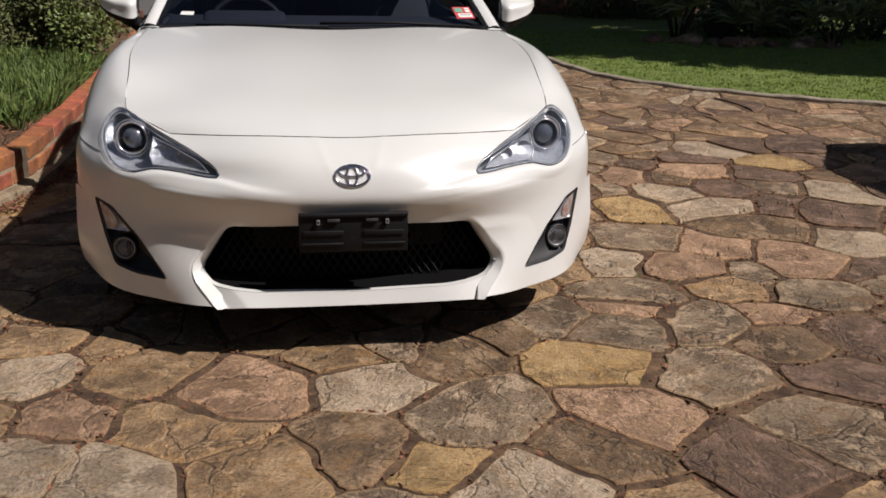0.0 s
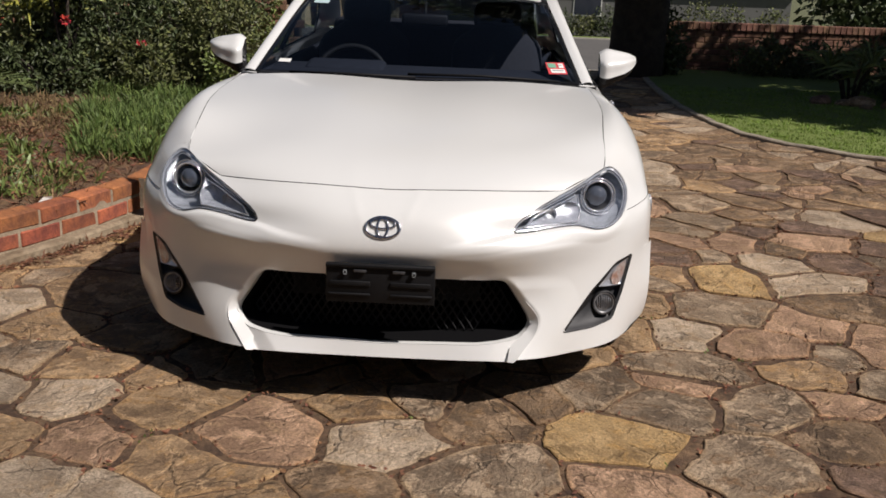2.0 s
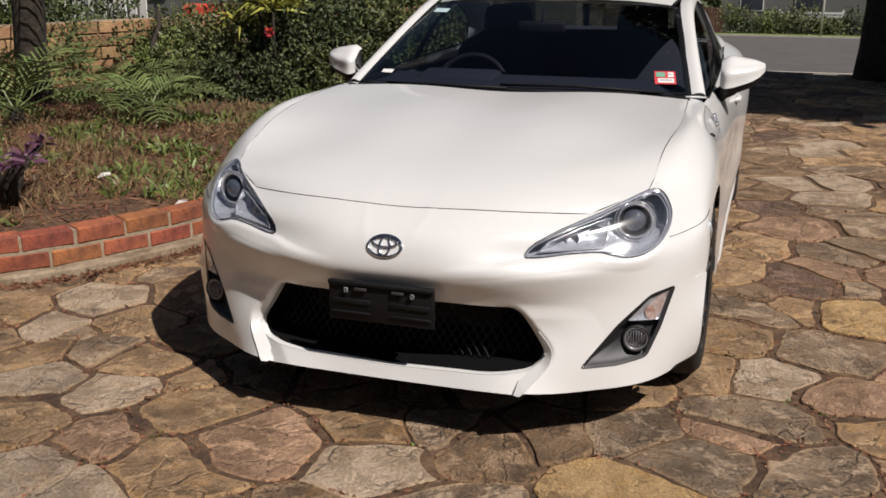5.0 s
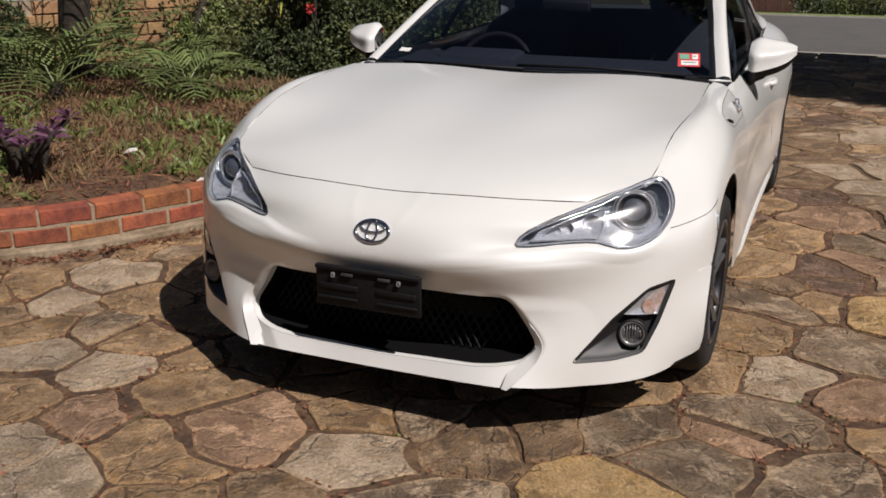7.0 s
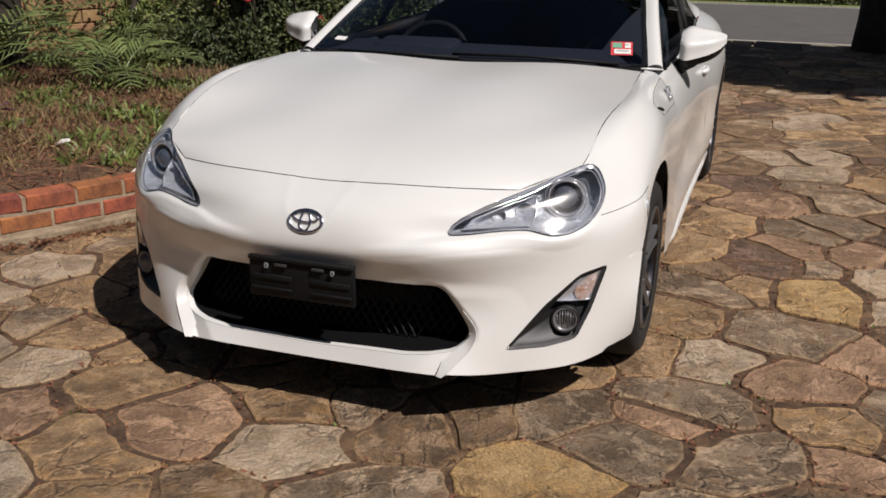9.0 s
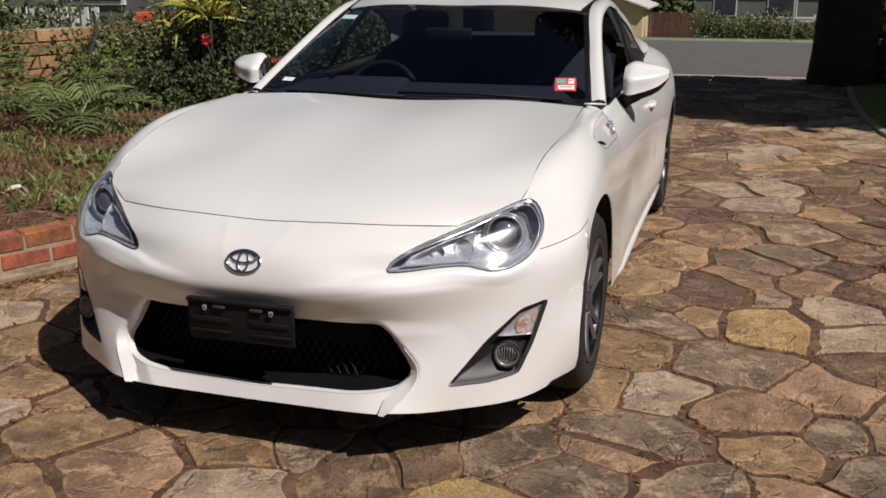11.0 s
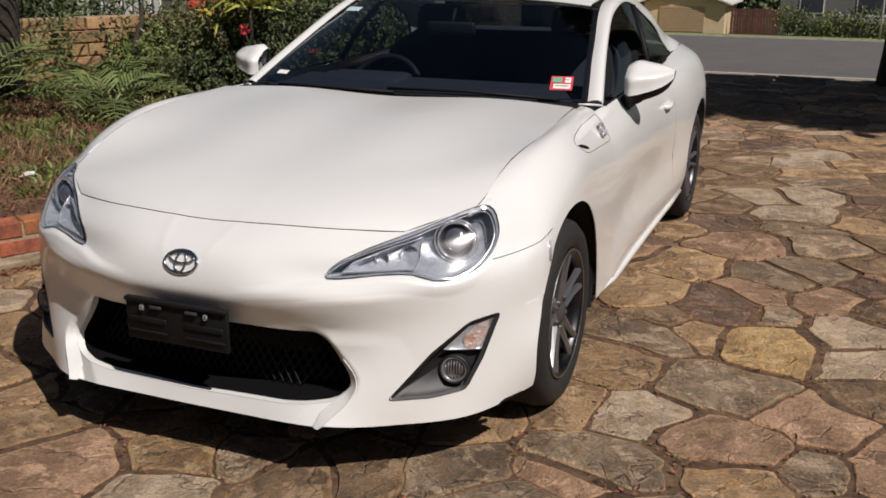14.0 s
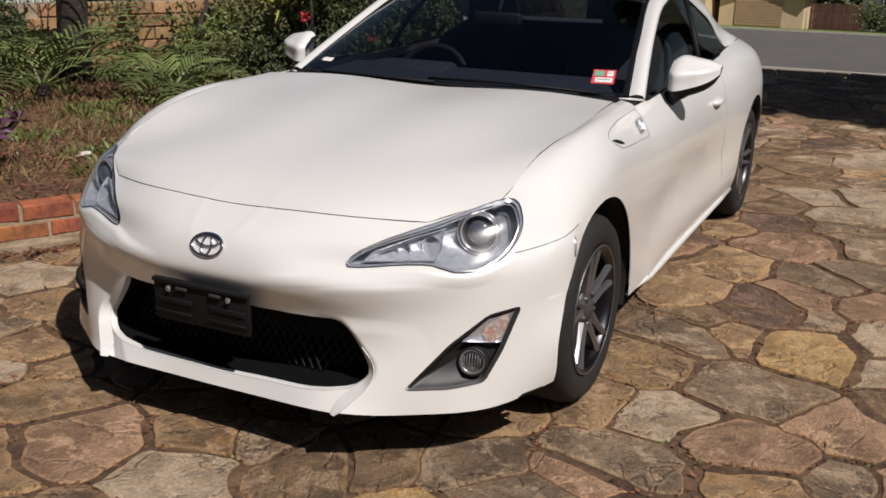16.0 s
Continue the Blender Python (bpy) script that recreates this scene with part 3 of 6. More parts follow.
def ease(poly, r):
    """Rounds the corners of an outline with a small radius."""
    p = [np.array(v, float) for v in poly]
    out = []
    for k, b in enumerate(p):
        a, c = p[k - 1], p[(k + 1) % len(p)]
        ra, rc = min(r, np.linalg.norm(a - b) * .4), min(r, np.linalg.norm(c - b) * .4)
        q0, q1 = b + (a - b) / np.linalg.norm(a - b) * ra, b + (c - b) / np.linalg.norm(c - b) * rc
        out += [q0, q0 * .25 + b * .5 + q1 * .25, q1]
    return out


def other(poly):
    return [(-x, z) for x, z in poly][::-1]


lamp_line, fog_line, grille_line = spread(soften(LAMP, 1), .012), spread(ease(FOG, .012), .010), spread(ease(GRILLE, .022), .012)
RIDGE = curve([(.368, .432), (.385, .418), (.440, .346), (.487, .272), (.476, .240), (.452, .212), (.414, .170), (.37, .12)], 40)


def fang(g):
    """Raises a crease beside the grille that falls away inwards to the opening and the lip."""
    tu, tv = tangents(g)
    n = np.cross(tu, tv)
    n /= np.maximum(np.linalg.norm(n, axis=-1, keepdims=True), 1e-9)
    n *= np.where((n * (g - np.array((0, 1.6, .35)))).sum(-1) < 0, -1, 1)[..., None]
    q = np.stack([np.abs(g[..., 0]), g[..., 2]], -1)
    best = np.full(q.shape[:2], 9.0)
    side = np.zeros(q.shape[:2])
    for a, b in zip(RIDGE[:-1], RIDGE[1:]):
        ab = b - a
        t = np.clip(((q - a) @ ab) / (ab @ ab), 0, 1)
        v = q - (a + t[..., None] * ab)
        d = np.linalg.norm(v, axis=-1)
        s = np.where(ab[0] * v[..., 1] - ab[1] * v[..., 0] > 0, 1, -1)
        side = np.where(d < best, s, side)
        best = np.minimum(d, best)
    d = best * side
    lift = np.interp(d, [-.070, -.024, -.002, .003, .060, .140], [0, -.013, .012, .0125, .008, 0])
    z = g[..., 2]
    w = np.clip((.425 - z) / .05, 0, 1)
    # the shelf below the lamp, with a crease where it drops
    bx = np.array([.16, .26, .33, .386, .44, .52, .59, .64, .69, .735, .78, .90])
    flat_x = np.clip(q[..., 0].ravel(), .16, .90)
    bz = natural(bx, np.array([.518, .527, .534, .541, .544, .549, .550, .541, .536, .548, .575, .60]), flat_x).reshape(z.shape)
    fade = natural(bx, np.array([0, .45, .85, 1, 1, 1, .9, .75, .55, .3, 0, 0]), flat_x).reshape(z.shape)
    fade = np.where((q[..., 0] < .16) | (q[..., 0] > .80), 0, np.clip(fade, 0, 1))
    brow = np.interp(z - bz, [-.060, -.028, -.004, .002, .016], [0, .0014, .0090, .0088, 0]) * fade
    # two soft ridges that run up from the badge
    vee = .0010 * np.exp(-((q[..., 0] - np.interp(z, [.58, .67], [.060, .105])) / .016) ** 2) * np.interp(z, [.555, .60], [0, 1])
    return g + n * (lift * w * w * (3 - 2 * w) + brow + vee)[..., None]


NOSE = fang(NOSE)
NOSE0 = NOSE.copy()
left_keep = cut(NOSE, [lamp_line, other(lamp_line), fog_line, other(fog_line), grille_line])
HOOD[..., 2] += .0010 * np.exp(-((np.abs(HOOD[..., 0]) - np.interp(HOOD[..., 1], [.22, .6], [.105, .14])) / np.interp(HOOD[..., 1], [.22, .6], [.016, .04])) ** 2) * np.interp(HOOD[..., 1], [.22, .6], [1, 0])
sheet("hood", HOOD, "paint", coupe)
bumper = sheet("front_bumper", NOSE, "paint", coupe, left_keep)


def pocket(line, depth, shrink, push=(0, 1, 0), first=0.001):
    """Wall that runs inwards from an outline on the nose, with its bottom: returns wall and floor geometry."""
    n = len(line)
    pts, nor = zip(*(on_sheet(NOSE0, q) for q in line))
    pts, nor = np.array(pts), np.array(nor)
    c = pts.mean(0)
    ring0 = pts + nor * first
    ring1 = c + (pts - c) * shrink + np.array(push) * depth
    vs = [*ring0, *ring1, ring1.mean(0)]
    wall = [(k, (k + 1) % n, n + (k + 1) % n, n + k) for k in range(n)]
    floor = [(n + k, n + (k + 1) % n, 2 * n) for k in range(n)]
    return vs, wall, floor, ring0, ring1


def on_nose(q, lift):
    p, n = on_sheet(NOSE0, q)
    return p + n * lift


# flat facet beside each lower corner of the grille
crest = [q for q in RIDGE if .173 < q[1] < .345]
edge_a, edge_b = [], []
for k_, q in enumerate(crest):
    d_ = crest[min(k_ + 1, len(crest) - 1)] - crest[max(k_ - 1, 0)]
    inner = np.array((d_[1], -d_[0])) / np.linalg.norm(d_)
    wide = float(np.interp(q[1], [.173, .22, .29, .345], [.034, .028, .014, .004]))
    edge_a.append(on_nose(q, .002))
    edge_b.append(on_nose(q + inner * wide, .0025))
m_ = len(crest)
foot = [on_nose((edge_a[-1][0] - .006, .1665), .002), on_nose((edge_b[-1][0] - .004, .1665), .0025)]
for s in (1, -1):
    part("bumper_facet", *sided(([Vector(p) for p in edge_a + edge_b + foot], [(k_, k_ + 1, m_ + k_ + 1, m_ + k_) for k_ in range(m_ - 1)] + [(m_ - 1, 2 * m_, 2 * m_ + 1, 2 * m_ - 1)]), s), "paint", bumper, "", True, .002)

# grille opening: white returns, dark mesh and backing
vs, wall, floor, ring0, ring1 = pocket(grille_line, .018, .985)
part("grille_surround", vs, wall, "paint", bumper)
vs, wall, floor, ring0, ring1b = pocket(grille_line, .13, .93)
part("grille_duct", vs, wall + floor, "duct", bumper)
bars = []
for k in range(46):
    for s in (-1, 1):
        x0 = -.62 + k * .027
        a, b = (x0, .20), (x0 + s * .16, .44)
        seg = [(a[0] + (b[0] - a[0]) * j / 12, a[1] + (b[1] - a[1]) * j / 12) for j in range(13)]
        seg = [q for q in seg if inside(np.array(GRILLE) * .93 + np.array((0, .022)), q[0], q[1])]
        if len(seg) > 1:
            bars.append(tube([on_sheet(NOSE0, q)[0] + np.array((0, .100, 0)) for q in (seg[0], seg[len(seg) // 2], seg[-1])], .0032, 4))
part("grille_mesh", *joined(*bars), "black", bumper, "black diamond mesh grille")

# holder for the number plate, empty
holder = part("plate_holder", *box(-.163, .163, .052, .064, .352, .474, .003), "plastic", coupe, "empty black plastic number plate holder")
for b in ((-.155, -.03, .046, .054, .375, .382, .002), (.03, .155, .046, .054, .375, .382, .002), (-.15, -.03, .047, .054, .405, .42, .002), (.03, .15, .047, .054, .405, .42, .002), (-.163, .163, .044, .056, .462, .474, .003)):
    part("holder_rib", *box(*b), "plastic", holder)
part("holder_bracket", *box(-.12, .12, .06, .12, .36, .42, .004), "plastic", holder)
for x in (-.105, .100):
    part("plate_clip", *joined(box(x - .005, x - .003, .042, .049, .441, .455), box(x + .003, x + .005, .042, .049, .441, .455), box(x - .005, x + .005, .042, .049, .453, .455), box(x - .005, x + .005, .042, .049, .441, .443)), "ink", holder, "small grey clip frame")
for x in (-.06, .055):
    part("plate_pad", *box(x - .018, x + .018, .043, .05, .449, .457, .001), "satin", holder)

# oval badge on the nose
def ellipse(cx, cz, a, b, n=40):
    return [(cx + a * math.cos(2 * math.pi * k / n), cz + b * math.sin(2 * math.pi * k / n)) for k in range(n)]


badge = part("badge", *tube([on_nose(q, .002) for q in ellipse(0, .575, .0515, .0275)], .0048, 6, True), "badge_chrome", coupe, "chrome oval badge")
part("badge_oval", *tube([on_nose(q, .003) for q in ellipse(0, .575, .016, .0245)], .0036, 6, True), "badge_chrome", badge)
part("badge_oval", *tube([on_nose(q, .003) for q in ellipse(0, .585, .037, .0120)], .0036, 6, True), "badge_chrome", badge)

# headlamps
def grown(line, d):
    """Outline moved inwards by d along its own normals."""
    p = np.array(line)
    t = np.roll(p, -1, 0) - np.roll(p, 1, 0)
    n = np.stack([-t[:, 1], t[:, 0]], 1) / np.maximum(np.linalg.norm(t, axis=1)[:, None], 1e-9)
    area = (p[:, 0] * np.roll(p[:, 1], -1) - np.roll(p[:, 0], -1) * p[:, 1]).sum()
    return p + n * d * (1 if area > 0 else -1)


lamp_smooth = spread(soften(LAMP, 1), .012)


def band(line, d0, d1, l0, l1):
    a = [on_nose(q, l0) for q in grown(line, d0)]
    b = [on_nose(q, l1) for q in grown(line, d1)]
    n = len(a)
    return a + b, [(k, (k + 1) % n, n + (k + 1) % n, n + k) for k in range(n)]


def patch(line, lift, step=.012):
    """A sheet that follows the nose within an outline."""
    g = NOSE0[:, NOSE0.shape[1] // 2:].copy()
    keep = ~np.zeros((g.shape[0] - 1, g.shape[1] - 1), bool)
    tu, tv = tangents(g)
    n = np.cross(tu, tv)
    n /= np.maximum(np.linalg.norm(n, axis=-1, keepdims=True), 1e-9)
    n *= np.where((n * (g - np.array((0, 1.6, .35)))).sum(-1) < 0, -1, 1)[..., None]
    ins = inside(line, g[..., 0], g[..., 2])
    keep = (ins[:-1, :-1] | ins[1:, :-1] | ins[:-1, 1:] | ins[1:, 1:])
    h = g + n * lift
    for i, j in zip(*np.where(~ins)):
        near = ins[max(i - 1, 0):i + 2, max(j - 1, 0):j + 2].any()
        if near:
            q = nearest_on(line, g[i, j][[0, 2]])
            h[i, j] = shift_to(g, tu, tv, i, j, q, (0, 2)) + n[i, j] * lift
    n_, m_ = h.shape[:2]
    f = [(i * m_ + j, i * m_ + j + 1, (i + 1) * m_ + j + 1, (i + 1) * m_ + j) for i in range(n_ - 1) for j in range(m_ - 1) if keep[i, j]]
    used = sorted({k for q in f for k in q})
    ids = {k: i for i, k in enumerate(used)}
    v = h.reshape(-1, 3)
    a_ = v[np.array(f)]
    if (np.cross(a_[:, 2] - a_[:, 0], a_[:, 3] - a_[:, 1]) * n.reshape(-1, 3)[np.array(f)[:, 0]]).sum() < 0:
        f = [q[::-1] for q in f]
    return [Vector(v[k]) for k in used], [[ids[k] for k in q] for q in f]


lens_patch = patch(grown(lamp_smooth, -.001), .003)
for s in (1, -1):
    vs, wall, floor, r0, r1 = pocket(lamp_smooth, .07, .90, (-.25, 1, 0), -.0005)
    lamp = part("headlight", *sided((vs, wall + floor), s), "dark_chrome", coupe, "projector headlight with dark housing and clear lens")
    part("seal", *sided(band(lamp_smooth, -.0006, .0010, .0018, .003), s), "plastic", lamp)
    part("bezel", *sided(band(lamp_smooth, .0004, .0035, .0005, -.004), s), "silver_reflector", lamp)
    part("chrome_trim", *sided(tube([on_nose(q, -.008) for q in grown(lamp_smooth, .006)], .0026, 6, True), s), "chrome", lamp, "chrome trim line")
    c, n = on_sheet(NOSE0, (.678, .630))
    d = Vector((.22, -1, .1)).normalized()
    turn = d.to_track_quat("X", "Z").to_matrix().to_4x4()
    at = Matrix.Translation(Vector(c) + Vector((-.012, .045, 0))) @ turn
    part("projector_ring", *sided(moved(lathe([(-.02, .054), (.010, .0535), (.016, .051), (.016, .0475), (.010, .0455)], 40, (0, 0, 0)), at), s), "chrome", lamp, "round chrome projector ring")
    part("projector_collar", *sided(moved(lathe([(.010, .0455), (.002, .041), (-.004, .0365)], 36, (0, 0, 0)), at), s), "satin", lamp)
    part("projector", *sided(moved(lathe([(-.02, .037), (0, .036), (.012, .030), (.02, .018), (.023, .0005)], 32, (0, 0, 0)), at), s), "bulb", lamp, "grey glass projector lens")
    for (x, z, r) in ((.578, .603, .026), (.515, .596, .019)):
        c2, _ = on_sheet(NOSE0, (x, z))
        at2 = Matrix.Translation(Vector(c2) + Vector((-.008, .036, 0))) @ turn
        part("side_reflector", *sided(moved(lathe([(.012, r), (.006, r * .9), (-.012, r * .55), (-.018, r * .3), (-.006, r * .25), (-.004, .0005)], 24, (0, 0, 0)), at2), s), "silver_reflector", lamp)
    # bright inner trays of the lamp
    tray = grown(spread([(.42, .566), (.45, .600), (.53, .634), (.60, .655), (.612, .60), (.60, .574)], .012), .004)
    v_, w_, f_, a_, b_ = pocket(tray, .034, .55, (-.2, 1, 0), -.006)
    part("inner_tray", *sided((v_, w_ + f_), s), "lamp_tray", lamp, "grey inner reflector tray")
    part("tray_edge", *sided(tube([on_nose(q, -.006) for q in tray], .0022, 5, True), s), "chrome", lamp)
    for r_, w_ in ((.0585, .0018),):
        part("bright_ring", *sided(moved(tube([(.012, r_ * math.cos(k_), r_ * math.sin(k_)) for k_ in np.linspace(0, 2 * math.pi, 41)[:-1]], w_, 6, True), at), s), "chrome", lamp)
    ln = part("lens", *sided(lens_patch, s), "lens", lamp, "clear plastic lens")
    ln.visible_shadow = False
    # fog lamp recess
    vs, wall, floor, r0, r1 = pocket(fog_line, .030, .84, (-.15, 1, 0))
    fog = part("fog_lamp_recess", *sided((vs, wall + floor), s), "recess", coupe, "black triangular fog lamp recess")
    part("recess_edge", *sided(band(fog_line, -.001, .008, .001, -.003), s), "recess", fog)
    c, n = on_sheet(NOSE0, (.705, .300))
    at = Matrix.Translation(Vector(c) + Vector((-.004, .022, 0))) @ turn
    part("fog_lamp", *sided(moved(lathe([(-.03, .036), (.012, .036), (.014, .031), (.006, .029), (-.012, .02), (-.016, .0005)], 28, (0, 0, 0)), at), s), "fog_reflector", fog, "round clear fog lamp")
    part("fog_ring", *sided(moved(lathe([(-.03, .041), (.010, .041), (.016, .038), (.012, .034), (-.01, .034)], 32, (0, 0, 0)), at), s), "recess", fog)
    for k in range(-3, 4):
        h = (.027 ** 2 - (.0075 * k) ** 2) ** .5
        part("fog_rib", *sided(moved(tube([(.010, .0075 * k, -h), (.0125, .0075 * k, 0), (.010, .0075 * k, h)], .0013, 4), at), s), "fog_reflector", fog)
    gl = part("fog_lens", *sided(moved(lathe([(.008, .030), (.013, .02), (.015, .0005)], 28, (0, 0, 0)), at), s), "lens", fog)
    gl.visible_shadow = False
    sig = spread([(.786, .432), (.735, .418), (.682, .362), (.764, .350)], .012)
    vs, wall, floor, r0, r1 = pocket(sig, .010, .9, (0, 1, 0), -.004)
    turnl = part("turn_signal", *sided((vs, wall + floor), s), "silver_reflector", fog, "clear and amber turn signal")
    glow = spread(soften([(.783, .429), (.752, .421), (.722, .388), (.732, .356), (.762, .353)], 1), .010)
    part("amber_reflector", *sided(patch(glow, -.004), s), "amber", fog, "pale amber half of the turn signal")
    tl = part("signal_lens", *sided(patch(sig, -.001), s), "lens", fog)
    tl.visible_shadow = False

clip_at = [on_sheet(FENDER, q, (1, 2)) for q in ((.600, .600), (.592, .575), (.590, .545))]
part("loose_clip", *tube([p + n * .002 for p, n in clip_at], [.004, .006, .003], 6), "silver_reflector", bumper, "torn silver clip at the wheel arch")
scuff = patch(spread([(.800, .178), (.850, .187), (.846, .196), (.812, .190)], .008), .0012)
part("bumper_scuff", *scuff, "plastic", bumper, "dark scraped patch on the bumper corner")

# fenders, doors, rear quarters
def ring_poly(cy, cz, r, n=72):
    return [(cy + r * math.cos(2 * math.pi * k / n), cz + r * math.sin(2 * math.pi * k / n)) for k in range(n)]


ARCH_F, ARCH_R = (.860, .302, .347), (3.395, .302, .352)
fk = cut(FENDER, [ring_poly(*ARCH_F)], (1, 2))
sk = cut(SIDE, [ring_poly(*ARCH_R)], (1, 2))
col = int(np.argmin(np.abs(SIDE[10, :, 1] - 2.70)))
door_keep, back_keep = sk.copy(), sk.copy()
door_keep[:, col:] = False
back_keep[:, :col] = False
MIR = np.array((-1, 1, 1))
for s in (1, -1):
    m = np.array((s, 1, 1))
    fen = sheet("fender", FENDER * m, "paint", coupe, fk)
    door = sheet("door", SIDE * m + np.array((0, .0005, 0)), "paint", coupe, door_keep)
    sheet("rear_quarter", SIDE * m + np.array((0, .0035, 0)), "paint", coupe, back_keep)
    part("panel_gap", *sided(tube([SIDE[i, col] + np.array((-.001, .002, 0)) for i in range(0, 51, 5)], .0013, 5), s), "black", door)
    # handle with its hollow
    part("handle", *sided(tube([(.853, 2.46, .722), (.874, 2.49, .725), (.876, 2.54, .727), (.874, 2.59, .728), (.855, 2.62, .727)], [.008, .013, .014, .013, .008], 10), s), "paint", door, "body-coloured pull handle")
    # wheel house linings
    for name, (cy, cz, r) in (("front", ARCH_F), ("rear", ARCH_R)):
        arc = [(cy + (r + .006) * math.cos(w), cz + (r + .006) * math.sin(w)) for w in np.linspace(-.30, math.pi + .30, 40)]
        vs = [Vector((x, y, z)) for x in (.862, .845, .50) for y, z in arc]
        vs += [Vector((.50, cy, cz))]
        n = len(arc)
        fs = [(i * n + k, i * n + k + 1, (i + 1) * n + k + 1, (i + 1) * n + k) for i in range(2) for k in range(n - 1)] + [(2 * n + k, 2 * n + k + 1, 3 * n) for k in range(n - 1)]
        part("wheel_house", *sided((vs, fs), s), "black", coupe)
    # sill
    part("sill", *sided(tube([(.864, 1.215, .232), (.872, 1.5, .215), (.868, 2.2, .213), (.872, 2.8, .216), (.876, 3.04, .222)], [.003, .013, .013, .013, .008], 10), s), "paint", coupe)
    # side vent and ornament ahead of the door
    plate = [on_sheet(FENDER, q, (1, 2))[0] for q in spread(ease([(1.015, .800), (1.06, .816), (1.20, .828), (1.455, .833), (1.458, .742), (1.17, .752), (1.10, .758)], .02), .02)]
    part("side_garnish", *sided(tube(plate, .0011, 5, True), s), "satin", fen, "white garnish panel with a thin dark joint")
    vent_at = [on_sheet(FENDER, q, (1, 2)) for q in ((1.045, .791), (1.07, .785), (1.11, .775), (1.14, .767))]
    part("side_vent", *sided(tube([p + n * .001 for p, n in vent_at], [.002, .0055, .006, .002], 8), s), "plastic", fen, "small black side vent")
    orn = Matrix.Translation((.8275, 1.375, .79)) @ Vector((.92, 0, .36)).to_track_quat("X", "Z").to_matrix().to_4x4()
    part("fender_ornament", *sided(moved(joined(lathe([(-.002, .026), (.006, .025), (.007, .018), (.002, .016)], 20, (0, 0, 0)), *[moved(lathe([(0, .009), (.008, .007), (.009, .0005)], 10, (0, 0, 0)), Matrix.Translation((0, .022 * math.cos(w), .022 * math.sin(w)))) for w in (.8, 2.4, 3.9, 5.5)]), orn), s), "chrome", fen, "small round chrome ornament")

# panel gaps round the hood and between bumper and fender
part("panel_gap", *tube([HOOD[0, j] + np.array((0, -.0012, -.0004)) for j in range(0, 73, 2)], .0013, 5), "black", coupe)
for s in (1, -1):
    part("panel_gap", *sided(tube([HOOD[i, -1] + np.array((.0010, 0, -.0006)) for i in range(8, 61, 4)], .0012, 5), s), "black", coupe)
    part("panel_gap", *sided(tube([p + n * .0006 for p, n in [on_sheet(NOSE0, q) for q in ((.769, .588), (.785, .590), (.80, .593), (.815, .596), (.83, .600), (.845, .604), (.857, .608))] + [on_sheet(FENDER, q, (1, 2)) for q in ((.575, .611), (.60, .615), (.62, .619), (.642, .624))]], .0012, 5), s), "satin", coupe)

# flanges under the panel joints
for s in (1, -1):
    part("flange", *sided(tube([HOOD[i, -1] + np.array((.002, 0, -.0105)) for i in range(10, 59, 2)], .0075, 6), s), "paint", coupe)
    part("flange", *sided(tube([FENDER[0, j] + np.array((-.008, .002, -.006)) for j in range(4, 60, 2)], .007, 6), s), "paint", coupe)
part("flange", *tube([HOOD[0, j] + np.array((0, .000, -.0105)) for j in range(1, 72, 2)], .0075, 6), "paint", coupe)

# dark tray below the panels
part("engine_bay", *joined(box(-.50, .50, .46, 1.50, .30, .62), box(-.30, .30, .26, .5, .30, .58)), "black", coupe)
part("underbody", *joined(box(-.78, .78, .42, 4.0, .155, .20), box(-.60, .60, .26, .45, .155, .19), box(-.30, .30, .17, .3, .16, .18)), "black", coupe)

low_ = NOSE[-1, ::6]
part("undertray", [*(low_ + np.array((0, .060, .022))), *[Vector((q[0] * .97, max(.52, q[1] + .09), .195)) for q in low_]], [(k, k + 1, len(low_) + k + 1, len(low_) + k) for k in range(len(low_) - 1)], "black", coupe)

# glass house
scr = sheet("windscreen", SCREEN, "screen", coupe, label="dark tinted windscreen", thick=0)
scr.visible_shadow = False
n_ = SCREEN.shape
edge = np.concatenate([SCREEN[0], SCREEN[1:, -1], SCREEN[-1, -2::-1], SCREEN[-2:0:-1, 0]])
ctr = SCREEN.reshape(-1, 3).mean(0)
rim0, rim1 = edge + np.array((0, -.002, .001)), edge + (ctr - edge) * .032 + np.array((0, -.002, .001))
k_ = len(edge)
part("screen_border", [*rim0, *rim1], [(i, (i + 1) % k_, k_ + (i + 1) % k_, k_ + i) for i in range(k_)], "plastic", scr, "black printed border")
sheet("roof", ROOF, "paint", coupe, out=(0, 0, 1))
RAIL_IN = [(.718, 1.60, .853), (.690, 1.74, .925), (.665, 1.86, .985), (.640, 2.0, 1.05), (.592, 2.27, 1.165), (.588, 2.50, 1.206), (.589, 2.72, 1.209), (.573, 3.04, 1.176), (.590, 3.3, 1.112), (.616, 3.55, 1.015), (.632, 3.66, .962), (.642, 3.76, .912)]
RAIL_OUT = [(.774, 1.615, .840), (.739, 1.775, .925), (.704, 1.945, 1.01), (.670, 2.135, 1.098), (.653, 2.30, 1.155), (.648, 2.50, 1.180), (.650, 2.74, 1.150), (.664, 2.95, 1.092), (.692, 3.12, 1.015), (.738, 3.25, .906), (.748, 3.42, .913), (.718, 3.72, .908)]
a, b = np.array(RAIL_IN), np.array(RAIL_OUT)
RAIL = surf([a, a * .72 + b * .28 + np.array((.008, 0, .010)), a * .35 + b * .65 + np.array((.012, 0, .010)), b], 80, 12)
belt = np.array([(.785 - .03 * (k / 9) ** 3, 1.60 + 1.60 * k / 9, .845 + .045 * k / 9) for k in range(10)])
